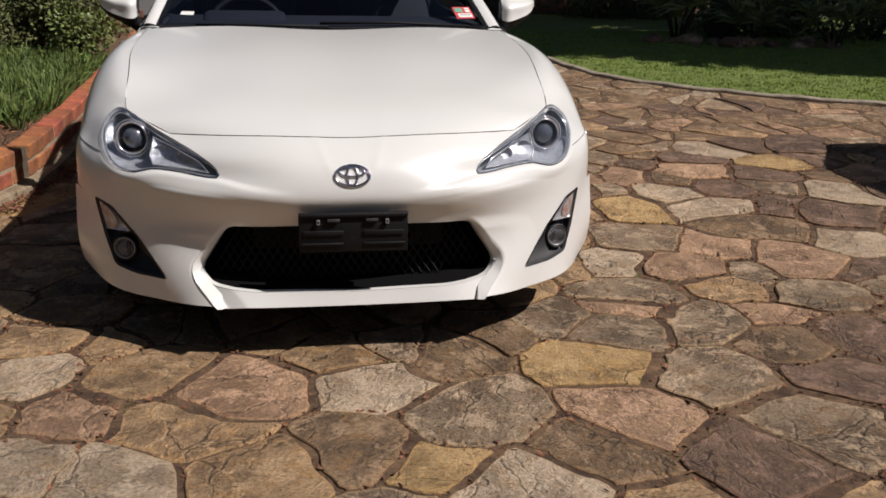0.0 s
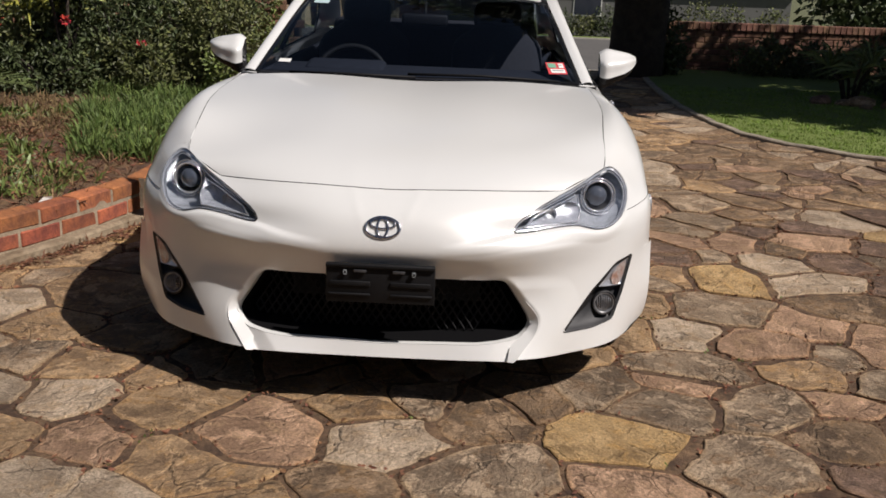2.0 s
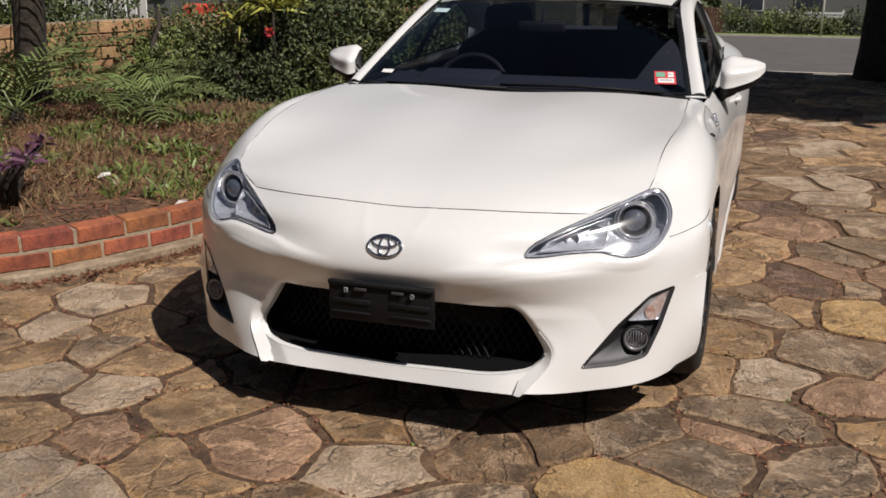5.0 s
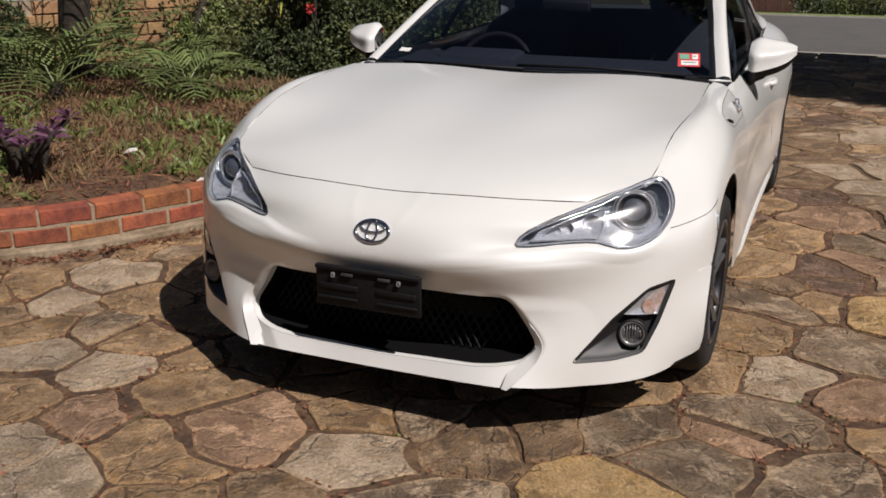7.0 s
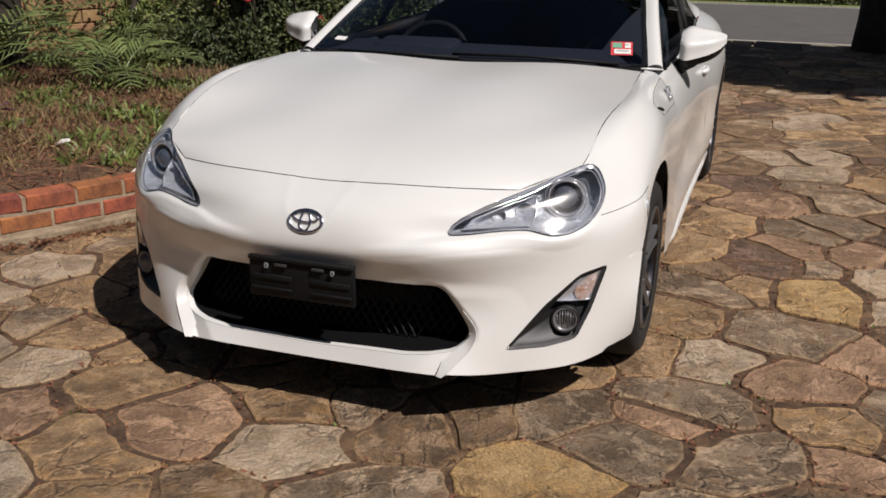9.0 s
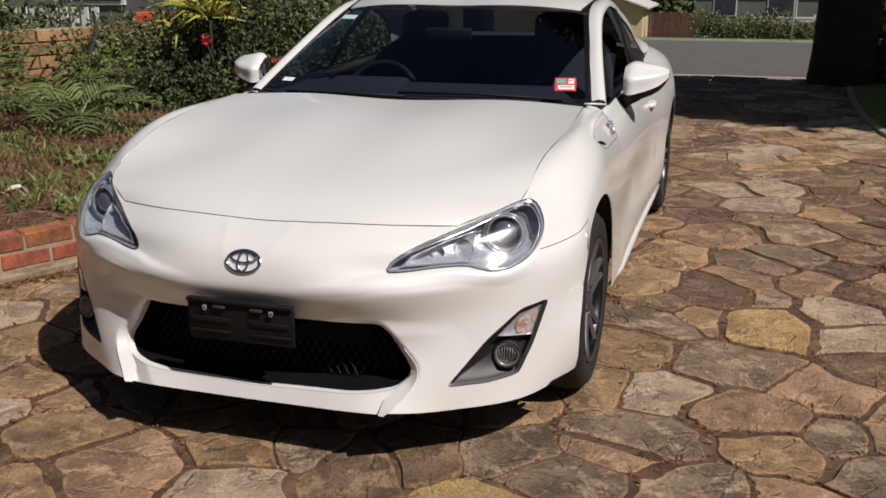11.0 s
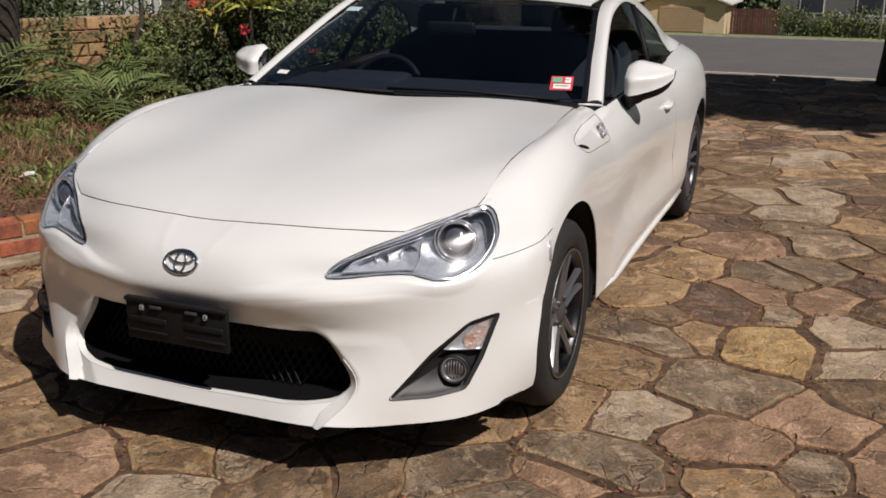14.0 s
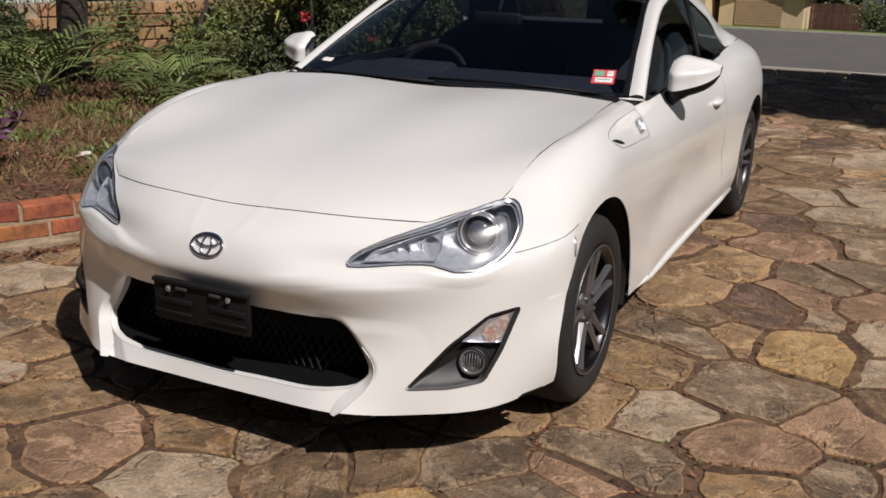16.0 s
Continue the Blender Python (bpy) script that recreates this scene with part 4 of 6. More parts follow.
PANE = surf([b[:10] + np.array((-.008, 0, 0)), b[:10] * .5 + belt * .5 + np.array((.005, 0, 0)), belt], 40, 12)
for s in (1, -1):
    m = np.array((s, 1, 1))
    sheet("roof_pillar", RAIL * m, "paint", coupe)
    pane = sheet("side_window", PANE * m, "side_glass", coupe, label="dark side window", thick=0)
    pane.visible_shadow = False
    line = np.concatenate([PANE[0, ::2], PANE[-1, ::-2]])
    part("window_seal", *sided(tube(line, .0045, 6, True), s), "plastic", pane, "black rubber seal")
    part("window_post", *sided(tube([PANE[0, 26] * .98 + PANE[-1, 26] * .02, PANE[6, 24], PANE[-1, 22]], .014, 6), s), "plastic", pane)
    part("roof_gap", *sided(tube([(.563, 2.25, 1.172), (.583, 2.46, 1.207), (.586, 2.72, 1.2125), (.571, 3.03, 1.18)], .006, 6), s), "plastic", coupe, "black roof joint strip")
    part("screen_corner", *sided(tube([(.70, 1.535, .850), (.735, 1.57, .846), (.775, 1.60, .842)], [.004, .006, .004], 6), s), "paint", coupe)
    # door mirror: two white facets over a black base
    cap = [[(.815, 1.776, .868), (.815, 1.776, .925), (.815, 1.832, .964), (.815, 1.862, .969)],
           [(.835, 1.752, .862), (.835, 1.757, .927), (.840, 1.846, .983), (.840, 1.875, .984)],
           [(.88, 1.765, .870), (.88, 1.770, .930), (.88, 1.852, .983), (.88, 1.887, .982)],
           [(.93, 1.790, .886), (.93, 1.797, .936), (.93, 1.867, .975), (.93, 1.901, .972)],
           [(.965, 1.825, .904), (.965, 1.830, .941), (.962, 1.884, .966), (.962, 1.911, .962)],
           [(.987, 1.866, .925), (.987, 1.868, .943), (.985, 1.896, .955), (.985, 1.911, .952)]]
    creased = [[r[0], tuple((np.array(r[0]) + r[1]) / 2), tuple(np.array(r[0]) * .06 + np.array(r[1]) * .94), tuple(np.array(r[2]) * .06 + np.array(r[1]) * .94), tuple((np.array(r[1]) + r[2]) / 2), tuple(np.array(r[1]) * .1 + np.array(r[2]) * .9), r[3]] for r in cap]
    mir = sheet("door_mirror", surf(creased, 36, 26) * m, "paint", coupe, label="white door mirror with black base", out=(0, -1, .4))
    low = [[tuple(np.array(r[0]) + (0, .002, .001)), tuple(np.array(r[0]) + (0, .022 * min(1, k), -.020 * k)), tuple(np.array(r[0]) + (0, .07 * min(1, k), -.022 * k)), tuple(np.array(r[3]) + (0, .002, -.03 * k))] for r, k in zip(cap, (.9, 1.2, 1.2, 1.1, .8, .15))]
    sheet("mirror_base", surf(low, 20, 20) * m, "plastic", mir, out=(0, -1, -1))
    back = [Vector(r[0]) + Vector((0, .075, 0)) for r in cap[:5]] + [Vector(r[3]) + Vector((0, -.006, -.003)) for r in cap[4::-1]]
    part("mirror_glass", *sided((back, [tuple(range(len(back)))]), s), "chrome", mir, "", False)
    part("mirror_stem", *sided(tube([(.782, 1.85, .805), (.806, 1.835, .818), (.832, 1.815, .842), (.860, 1.80, .862)], [.024, .030, .030, .034], 10), s), "plastic", mir)

# rear end
REAR = surf([[(0, 3.06, 1.198), (.3, 3.06, 1.196), (.56, 3.05, 1.17)], [(0, 3.4, 1.10), (.32, 3.4, 1.095), (.59, 3.4, 1.072)], [(0, 3.76, .935), (.33, 3.76, .93), (.62, 3.76, .912)]], 24, 14, True)
rg = sheet("rear_window", REAR, "rear_glass", coupe, label="rear window", thick=0)
rg.visible_shadow = False
sheet("boot_lid", surf([[(0, 3.77, .932), (.33, 3.77, .928), (.637, 3.77, .910)], [(0, 4.0, .905), (.33, 4.0, .90), (.64, 3.98, .888)], [(0, 4.17, .895), (.33, 4.16, .89), (.61, 4.12, .873)]], 24, 10, True), "paint", coupe, out=(0, 0, 1))
sheet("rear_bumper", surf([[(0, 4.175, .89), (.33, 4.165, .885), (.61, 4.125, .868)], [(0, 4.21, .75), (.36, 4.21, .75), (.69, 4.18, .75)], [(0, 4.24, .5), (.38, 4.24, .5), (.71, 4.21, .46)], [(0, 4.22, .26), (.38, 4.21, .26), (.69, 4.18, .26)]], 30, 20, True), "paint", coupe)
for s in (1, -1):
    part("tail_light", *sided(box(.45, .66, 4.165, 4.20, .71, .80, .012), s), "red", coupe, "red tail light")
# radio aerial fin on the roof
part("aerial_fin", *joined(tube([(-.02, 2.90, 1.222), (-.02, 2.955, 1.255), (-.02, 2.98, 1.262), (-.02, 2.985, 1.215)], [.016, .010, .005, .010], 8)), "paint", coupe)

# cabin
part("dashboard", *joined(moved(box(-.70, .70, -.22, .22, -.06, .02, .02), pose(0, 1.80, .825, 4)), moved(box(-.70, .70, -.05, .16, -.30, .0, .02), pose(0, 1.9, .82)),
                          moved(box(-.19, .19, -.10, .10, -.04, .025, .03), pose(-.36, 1.93, .845, 8))), "cabin", coupe)
part("cabin_tub", *joined(box(-.74, .74, 1.55, 3.7, .20, .24), box(-.745, -.715, 1.6, 3.6, .2, .83), box(.715, .745, 1.6, 3.6, .2, .83), box(-.74, .74, 1.52, 1.56, .2, .80), box(-.70, .70, 3.25, 3.75, .72, .84)), "cabin", coupe)
wheel_m = Matrix.Translation((-.36, 2.10, .765)) @ pose(0, 0, 0, 62)
sw = part("steering_wheel", *moved(tube([(.18 * math.cos(w), .18 * math.sin(w), 0) for w in np.linspace(0, 2 * math.pi, 33)[:-1]], .015, 8, True), wheel_m), "plastic", coupe, "black steering wheel rim")
part("wheel_spokes", *moved(joined(lathe([(-.015, .06), (.02, .055), (.025, .0005)], 20, (0, 0, 0), "z"), tube([(-.17, .0, 0), (.17, 0, 0)], .014, 6), tube([(0, 0, 0), (0, -.17, 0)], .014, 6)), wheel_m), "cabin", sw)


def seat_shell(y0, w, top, thick_):
    prof = [(.30, .0, .8), (.45, .01, 1.0), (.62, .035, 1.0), (.78, .075, .98), (.90, .11, .9), (.96, .13, .62), (1.0, .14, .45)]
    rows = []
    for z, dy, k in prof:
        zz = .22 + (top - .22) * z
        rows.append([(w * k * math.cos(t), y0 + dy * 2.0 + thick_ * math.sin(t) * (1.0 if math.sin(t) < 0 else .7), zz) for t in np.linspace(0, 2 * math.pi, 17)])
    return surf(rows, 32, 16)


for x in (-.36, .36):
    g = seat_shell(2.50, .25, 1.02, .085) + np.array((x, 0, 0))
    seat = sheet("seat", g, "seat", coupe, label="black cloth bucket seat", thick=0, out=None)
    part("headrest", *moved(box(-.13, .13, -.05, .05, -.08, .08, .045), pose(x, 2.80, 1.06, -12)), "seat", seat)
    part("seat_base", *moved(box(-.25, .25, -.25, .25, -.07, .07, .05), pose(x, 2.36, .42, 6)), "seat", seat)
part("rear_seat", *moved(box(-.60, .60, -.06, .06, -.25, .22, .05), pose(0, 3.12, .80, -18)), "seat", coupe)
part("rear_view_mirror", *joined(box(-.11, .11, 2.02, 2.05, 1.045, 1.10, .012), tube([(0, 2.04, 1.09), (0, 2.08, 1.15)], .008, 6)), "plastic", coupe)
part("wiper", *joined(tube([SCREEN[1, 19] + np.array((0, -.02, .004)), SCREEN[1, 28] + np.array((0, -.022, .006)), SCREEN[0, 37] + np.array((0, -.014, .006))], .006, 6)), "plastic", coupe, "black wiper blade")
part("wiper", *joined(tube([SCREEN[0, 5] + np.array((0, -.02, .004)), SCREEN[0, 12] + np.array((0, -.022, .006)), SCREEN[0, 20] + np.array((0, -.02, .006))], .006, 6)), "plastic", coupe, "black wiper blade")
h_, s_ = HOOD[-1, ::4] + np.array((0, .002, -.010)), np.array([SCREEN[0, int(round(k * (SCREEN.shape[1] - 1) / 18))] for k in range(19)]) + np.array((0, .01, -.004))
part("cowl", [*h_, *((h_ + s_) / 2 + np.array((0, 0, -.004))), *s_], [(r * 19 + k, r * 19 + k + 1, r * 19 + k + 20, r * 19 + k + 19) for r in range(2) for k in range(18)], "plastic", coupe, "black plastic cowl below the windscreen")


def label_on(x, z, w, h, name, material, lift=.004, parent=None, text="", base=None):
    """A flat rectangle w by h just off the windscreen, tilted with it at base."""
    base = base or (x, z)
    c, _ = on_sheet(SCREEN, (base[0], base[1]))
    u, _ = on_sheet(SCREEN, (base[0] * .97, base[1] + .05))
    up = (u - c) / np.linalg.norm(u - c)
    right = np.array((1, .2 * (1 if base[0] > 0 else -1), 0)) / (1 + .04) ** .5
    mid = c + right * (x - base[0]) + up * (z - base[1])
    vs = [mid + right * dx + up * dz + np.array((0, -lift - .004, lift * .5 + .002)) for dx, dz in ((-w / 2, -h / 2), (w / 2, -h / 2), (w / 2, h / 2), (-w / 2, h / 2))]
    return part(name, vs, [(0, 1, 2, 3)], material, parent or scr, text, False)


for name, dx, dz, w, h, material, lift in (("registration_label", 0, 0, .084, .092, "red", .004), ("label_field", -.017, .020, .036, .034, "green_print", .006), ("label_field", .023, .020, .022, .034, "white_print", .006),
                                           ("label_field", .003, -.022, .064, .030, "white_print", .006), ("label_bar", .021, .023, .015, .006, "ink", .0075), ("label_bar", .003, -.019, .05, .006, "ink", .0075)):
    label_on(.606 + dx, .907 + dz, w, h, name, material, lift, None, "red-bordered registration label" if material == "red" else "", (.606, .907))
label_on(-.585, .898, .055, .026, "dash_label", "white_print", .004, None, "small pale label")
label_on(-.50, 1.135, .075, .042, "toll_tag", "pale_blue", .004, None, "pale blue tag")

# wheels
def make_wheel(centre, s, turn0):
    cx, cy, cz = centre
    rim = part("wheel", *sided(lathe([(-.17, .190), (-.165, .205), (-.12, .185), (-.02, .18), (.0, .186), (.008, .196), (.006, .203), (-.004, .206)], 48, (abs(cx), cy, cz)), s), "alloy", coupe, "dark alloy wheel with twin spokes")
    prof = [(-.185, .212), (-.192, .235), (-.188, .268), (-.17, .290), (-.14, .2985), (-.05, .2985), (-.012, .290), (.008, .270), (.013, .245), (.008, .218), (-.002, .205)]
    part("tyre", *sided(lathe(prof, 64, (abs(cx), cy, cz)), s), "rubber", rim, "black tyre")
    for k in range(5):
        for d in (-.21, .21):
            w = turn0 + 2 * math.pi * k / 5
            a, b = w + d * 1.5, w + d * .85
            p0 = Vector((abs(cx) - .026, cy + .052 * math.cos(a), cz + .052 * math.sin(a)))
            p1 = Vector((abs(cx) - .014, cy + .13 * math.cos(b), cz + .13 * math.sin(b)))
            p2 = Vector((abs(cx) - .006, cy + .188 * math.cos(b), cz + .188 * math.sin(b)))
            part("spoke", *sided(tube([p0, p1, p2], [.017, .012, .013], 6), s), "alloy_face", rim, "", False)
    part("rim_lip", *sided(tube([(abs(cx) + .006, cy + .2015 * math.cos(w), cz + .2015 * math.sin(w)) for w in np.linspace(0, 2 * math.pi, 49)[:-1]], .0028, 5, True), s), "alloy_face", rim)
    part("hub", *sided(lathe([(-.03, .068), (-.018, .062), (-.014, .034), (-.006, .030), (-.004, .0005)], 24, (abs(cx), cy, cz)), s), "satin", rim, "dark hub cap")
    for k in range(5):
        w = turn0 + .6 + 1.2566 * k
        part("wheel_nut", *sided(lathe([(-.03, .010), (-.008, .009), (-.006, .0005)], 8, (abs(cx), cy + .05 * math.cos(w), cz + .05 * math.sin(w))), s), "satin", rim)
    part("brake_disc", *sided(lathe([(-.075, .0005), (-.075, .145), (-.095, .145), (-.095, .0005)], 32, (abs(cx), cy, cz)), s), "steel", rim)
    part("rim_well", *sided(lathe([(-.17, .0005), (-.17, .192)], 32, (abs(cx), cy, cz)), s), "black", rim)


make_wheel((.862, .845, .299), 1, .35)
make_wheel((-.862, .845, .299), -1, .9)
make_wheel((.872, 3.395, .299), 1, 1.2)
make_wheel((-.872, 3.395, .299), -1, .2)

# ---------------------------------------------------------------- lie of the land
rnd = random.Random(7)


def land(y):
    """Height of the ground: level to the gate, then falling to the street and beyond."""
    return float(np.interp(y, [-400, 9.4, 11, 15, 42, 60, 400], [0, 0, -.11, -.44, -1.70, -2.75, -3.2]))


KERB_LINE = curve([(-3.6, -.10), (-2.8, .32), (-2.27, .68), (-2.01, .92), (-1.765, 1.30), (-1.585, 1.71), (-1.455, 2.12), (-1.41, 2.6), (-1.40, 3.6), (-1.43, 5.2), (-1.52, 7.7)], 260)
LAWN_LINE = curve([(2.42, 9.9), (2.36, 8.6), (2.36, 7.4), (2.41, 6.7), (2.50, 6.1), (2.64, 5.6), (2.90, 5.22), (3.27, 4.86), (3.83, 4.47), (4.46, 4.16), (5.6, 3.8), (8.0, 3.35), (13.0, 2.9)], 200)
DRIVE = [(-3.6, -7), *map(tuple, KERB_LINE), (-1.55, 10.4), (2.4, 10.4), *map(tuple, LAWN_LINE), (13, -7)]

ys = [-400, -120, -40, -12, -6, 0, 4, 8, 9.4, 10, 11, 12, 13.5, 15, 20, 30, 42, 50, 60, 100, 400]
xs = [-400, -150, -60, -25, -12, -6, 0, 6, 12, 25, 60, 150, 400]
ground = part("ground", [(x, y, land(y) - .06) for y in ys for x in xs], [(j * 13 + i, j * 13 + i + 1, j * 13 + i + 14, j * 13 + i + 13) for j in range(20) for i in range(12)], "earth", None, "", False)
tagged(ground, "bare earth and grass reaching to the horizon", "ground", kind="structure")


def flat(name, outline, z, material, label, category, kind="structure"):
    """A level sheet within an outline."""
    bm = bmesh.new()
    vs = [bm.verts.new((x, y, z)) for x, y in outline]
    f = bm.faces.new(vs)
    bmesh.ops.triangulate(bm, faces=[f])
    for q in bm.faces:
        if q.normal.z < 0:
            q.normal_flip()
    bm.verts.index_update()
    v, fs = [p.co.copy() for p in bm.verts], [[p.index for p in q.verts] for q in bm.faces]
    bm.free()
    return tagged(part(name, v, fs, material, None, "", False), label, category, kind=kind)


drive = flat("driveway", [(x, y) for x, y in DRIVE[::1]], -.0075, "joint", "crazy-paved flagstone driveway with brown gritty joints", "driveway")

# street, verges, kerbs
def band_y(name, y0, y1, lift, material, label, category, x0=-70, x1=70, steps=6):
    yy = np.linspace(y0, y1, steps + 1)
    v = [(x, y, land(y) + lift) for y in yy for x in (x0, x1)]
    return tagged(part(name, v, [(2 * i, 2 * i + 1, 2 * i + 3, 2 * i + 2) for i in range(steps)], material, None, "", False), label, category, kind="structure")


band_y("road", 14.9, 42.2, -.03, "asphalt", "grey asphalt street in full sun", "road", steps=12)
band_y("crossover", 10.3, 14.6, -.02, "concrete", "pale worn concrete driveway crossover", "pavement", -1.9, 2.75)
for nm, y0, y1 in (("kerb_near", 14.55, 14.95), ("kerb_far", 41.9, 42.4)):
    v = [(x, y, land(y) + dz) for x in (-70, 70) for y, dz in ((y0, -.1), (y0, .03), (y1, .03), (y1, -.1))]
    tagged(part(nm, v, [(0, 1, 5, 4), (1, 2, 6, 5), (2, 3, 7, 6)], "kerb", None, "", False), "pale concrete street kerb", "kerb", kind="structure")
band_y("verge", 42.4, 50, .02, "lawn", "mown grass verge across the street", "verge", steps=4)

# lawn with a thin concrete edging
lawn = flat("lawn", [*map(tuple, LAWN_LINE + np.array((.05, .03))), (13, 11.3), (2.5, 11.3)], .012, "lawn", "bright green mown lawn, far part in shade", "lawn")
n = len(LAWN_LINE)
tan = np.gradient(LAWN_LINE, axis=0)
nor = np.stack([tan[:, 1], -tan[:, 0]], 1) / np.linalg.norm(tan, axis=1)[:, None]
nor *= -1
prof = [(-.035, -.02), (-.035, .018), (-.028, .026), (.03, .028), (.036, .02), (.036, -.02)]
v = [(*(LAWN_LINE[i] + nor[i] * a + .004 * math.sin(i * 1.7)), b + .004 * math.sin(i * .9)) for i in range(n) for a, b in prof]
edging = part("lawn_edging", v, [(i * 6 + k, i * 6 + k + 1, (i + 1) * 6 + k + 1, (i + 1) * 6 + k) for i in range(n - 1) for k in range(5)], "edging", None, "", False)
tagged(edging, "thin weathered concrete lawn edging strip", "edging", kind="structure")


# ---------------------------------------------------------------- plants
def blade(vs, fs, p, d, length, width, bend=.3, side=None):
    """One narrow leaf of two joints from p along d."""
    d = Vector(d).normalized()
    s = side or d.cross(Vector((rnd.uniform(-1, 1), rnd.uniform(-1, 1), .2)))
    s = s.normalized() * width if s.length > 1e-5 else Vector((width, 0, 0))
    o = len(vs)
    mid = p + d * length * .55
    tip = p + d * length * .9 + Vector((d.x * bend, d.y * bend, -bend)) * length * .5
    vs += [p - s * .6, p + s * .6, mid - s, mid + s, tip]
    fs += [(o, o + 1, o + 3, o + 2), (o + 2, o + 3, o + 4)]


def leaf(vs, fs, p, d, length, width):
    """A pointed oval leaf, folded a little along its midrib."""
    d = Vector(d).normalized()
    s = d.cross(Vector((rnd.uniform(-1, 1), rnd.uniform(-1, 1), rnd.uniform(-1, 1))))
    if s.length < 1e-4:
        s = Vector((1, 0, 0))
    s = s.normalized()
    u = s.cross(d) * width * .25
    o = len(vs)
    vs += [p, p + d * length * .45 + s * width * .5 + u, p + d * length, p + d * length * .45 - s * width * .5 + u, p + d * length * .5]
    fs += [(o, o + 1, o + 4), (o + 1, o + 2, o + 4), (o + 2, o + 3, o + 4), (o + 3, o, o + 4)]


def rand_dir():
    z = rnd.uniform(-1, 1)
    w = rnd.uniform(0, 2 * math.pi)
    r = math.sqrt(1 - z * z)
    return Vector((r * math.cos(w), r * math.sin(w), z))


def shrub(name, base, rx, ry, h, count, size, material, label, stems=7, group="", gaps=.35):
    """A bush: stems that fork from the base, and leaves in uneven clumps."""
    e = thing(name, base, label, "shrub", group)
    b = Vector(base)
    clumps = []
    pieces = []
    for _ in range(max(6, int(26 * (rx + ry + h)))):
        d = rand_dir()
        k = rnd.uniform(.45, 1.0)
        clumps.append((b + Vector((d.x * rx * k, d.y * ry * k, h * .52 + d.z * h * .48 * k)), rnd.uniform(.09, .22) * (rx + h) * .6))
    for i in range(stems):
        c = clumps[i % len(clumps)][0]
        m = b.lerp(c, .5) + Vector((rnd.uniform(-.08, .08), rnd.uniform(-.08, .08), .05))
        pieces.append(tube([b + Vector((rnd.uniform(-.08, .08) * rx, rnd.uniform(-.08, .08) * ry, -.05)), m, c], [.016, .011, .004], 5))
    part("stem", *joined(*pieces), "bark", e)
    vs, fs = [], []
    for _ in range(count):
        c, r = rnd.choice(clumps)
        d = rand_dir()
        p = c + d * r * rnd.uniform(.3, 1.0)
        if p.z < b.z - .02:
            p.z = b.z + rnd.uniform(0, .1)
        leaf(vs, fs, p, d * .7 + Vector((0, 0, rnd.uniform(-.5, .6))) + rand_dir() * .5, size * rnd.uniform(.6, 1.25), size * rnd.uniform(.4, .62))
    for _ in range(count // 2):
        w, k = rnd.uniform(0, 6.2832), rnd.uniform(.2, 1.0)
        p = b + Vector((rx * k * math.cos(w), ry * k * math.sin(w), h * rnd.uniform(.0, .45)))
        leaf(vs, fs, p, rand_dir() + Vector((math.cos(w) * .6, math.sin(w) * .6, .1)), size * rnd.uniform(.6, 1.25), size * rnd.uniform(.4, .62))
    part("foliage", vs, fs, material, e, "", False)
    return e


def frond(vs, fs, p, d, length, droop, leaflet, count=16):
    """A feather leaf: arched midrib with leaflets on both sides."""
    d = Vector(d).normalized()
    flat_d = Vector((d.x, d.y, 0)).normalized()
    pts = []
    for k in range(count + 1):
        t = k / count
        pts.append(p + d * length * t + Vector((0, 0, -droop * length * t * t)) + flat_d * (droop * .25 * length * t * t))
    v2, f2 = tube(pts[::4], [.008 * (1 - .8 * i / max(1, len(pts[::4]) - 1)) for i in range(len(pts[::4]))], 4)
    o = len(vs)
    vs += v2
    fs += [[q + o for q in f] for f in f2]
    side = flat_d.cross(Vector((0, 0, 1)))
    for k in range(3, count):
        t = k / count
        ll = leaflet * math.sin(math.pi * min(1, .15 + t * .85)) ** .6
        ax = (pts[k + 1] - pts[k]).normalized()
        for s in (-1, 1):
            blade(vs, fs, pts[k], side * s + ax * .8 + Vector((0, 0, rnd.uniform(.0, .35))), ll * rnd.uniform(.85, 1.15), .011, .3, ax)


def palm(base, count, length, label, leaflet=.2, rise=.75):
    e = thing("palm", base, label, "palm", "young palms in the garden bed")
    b = Vector(base)
    part("stem", *tube([b + Vector((0, 0, -.05)), b + Vector((.01, 0, .06)), b + Vector((0, .01, .13))], [.06, .055, .03], 8), "bark", e)
    for i in range(count):
        vs, fs = [], []
        w = 2 * math.pi * (i + rnd.uniform(-.25, .25)) / count
        frond(vs, fs, b + Vector((0, 0, .1)), (math.cos(w), math.sin(w), rnd.uniform(rise * .5, rise * 1.5)), length * rnd.uniform(.75, 1.1), rnd.uniform(.35, .6), leaflet)
        part("frond", vs, fs, "palm", e, "", False)
    return e


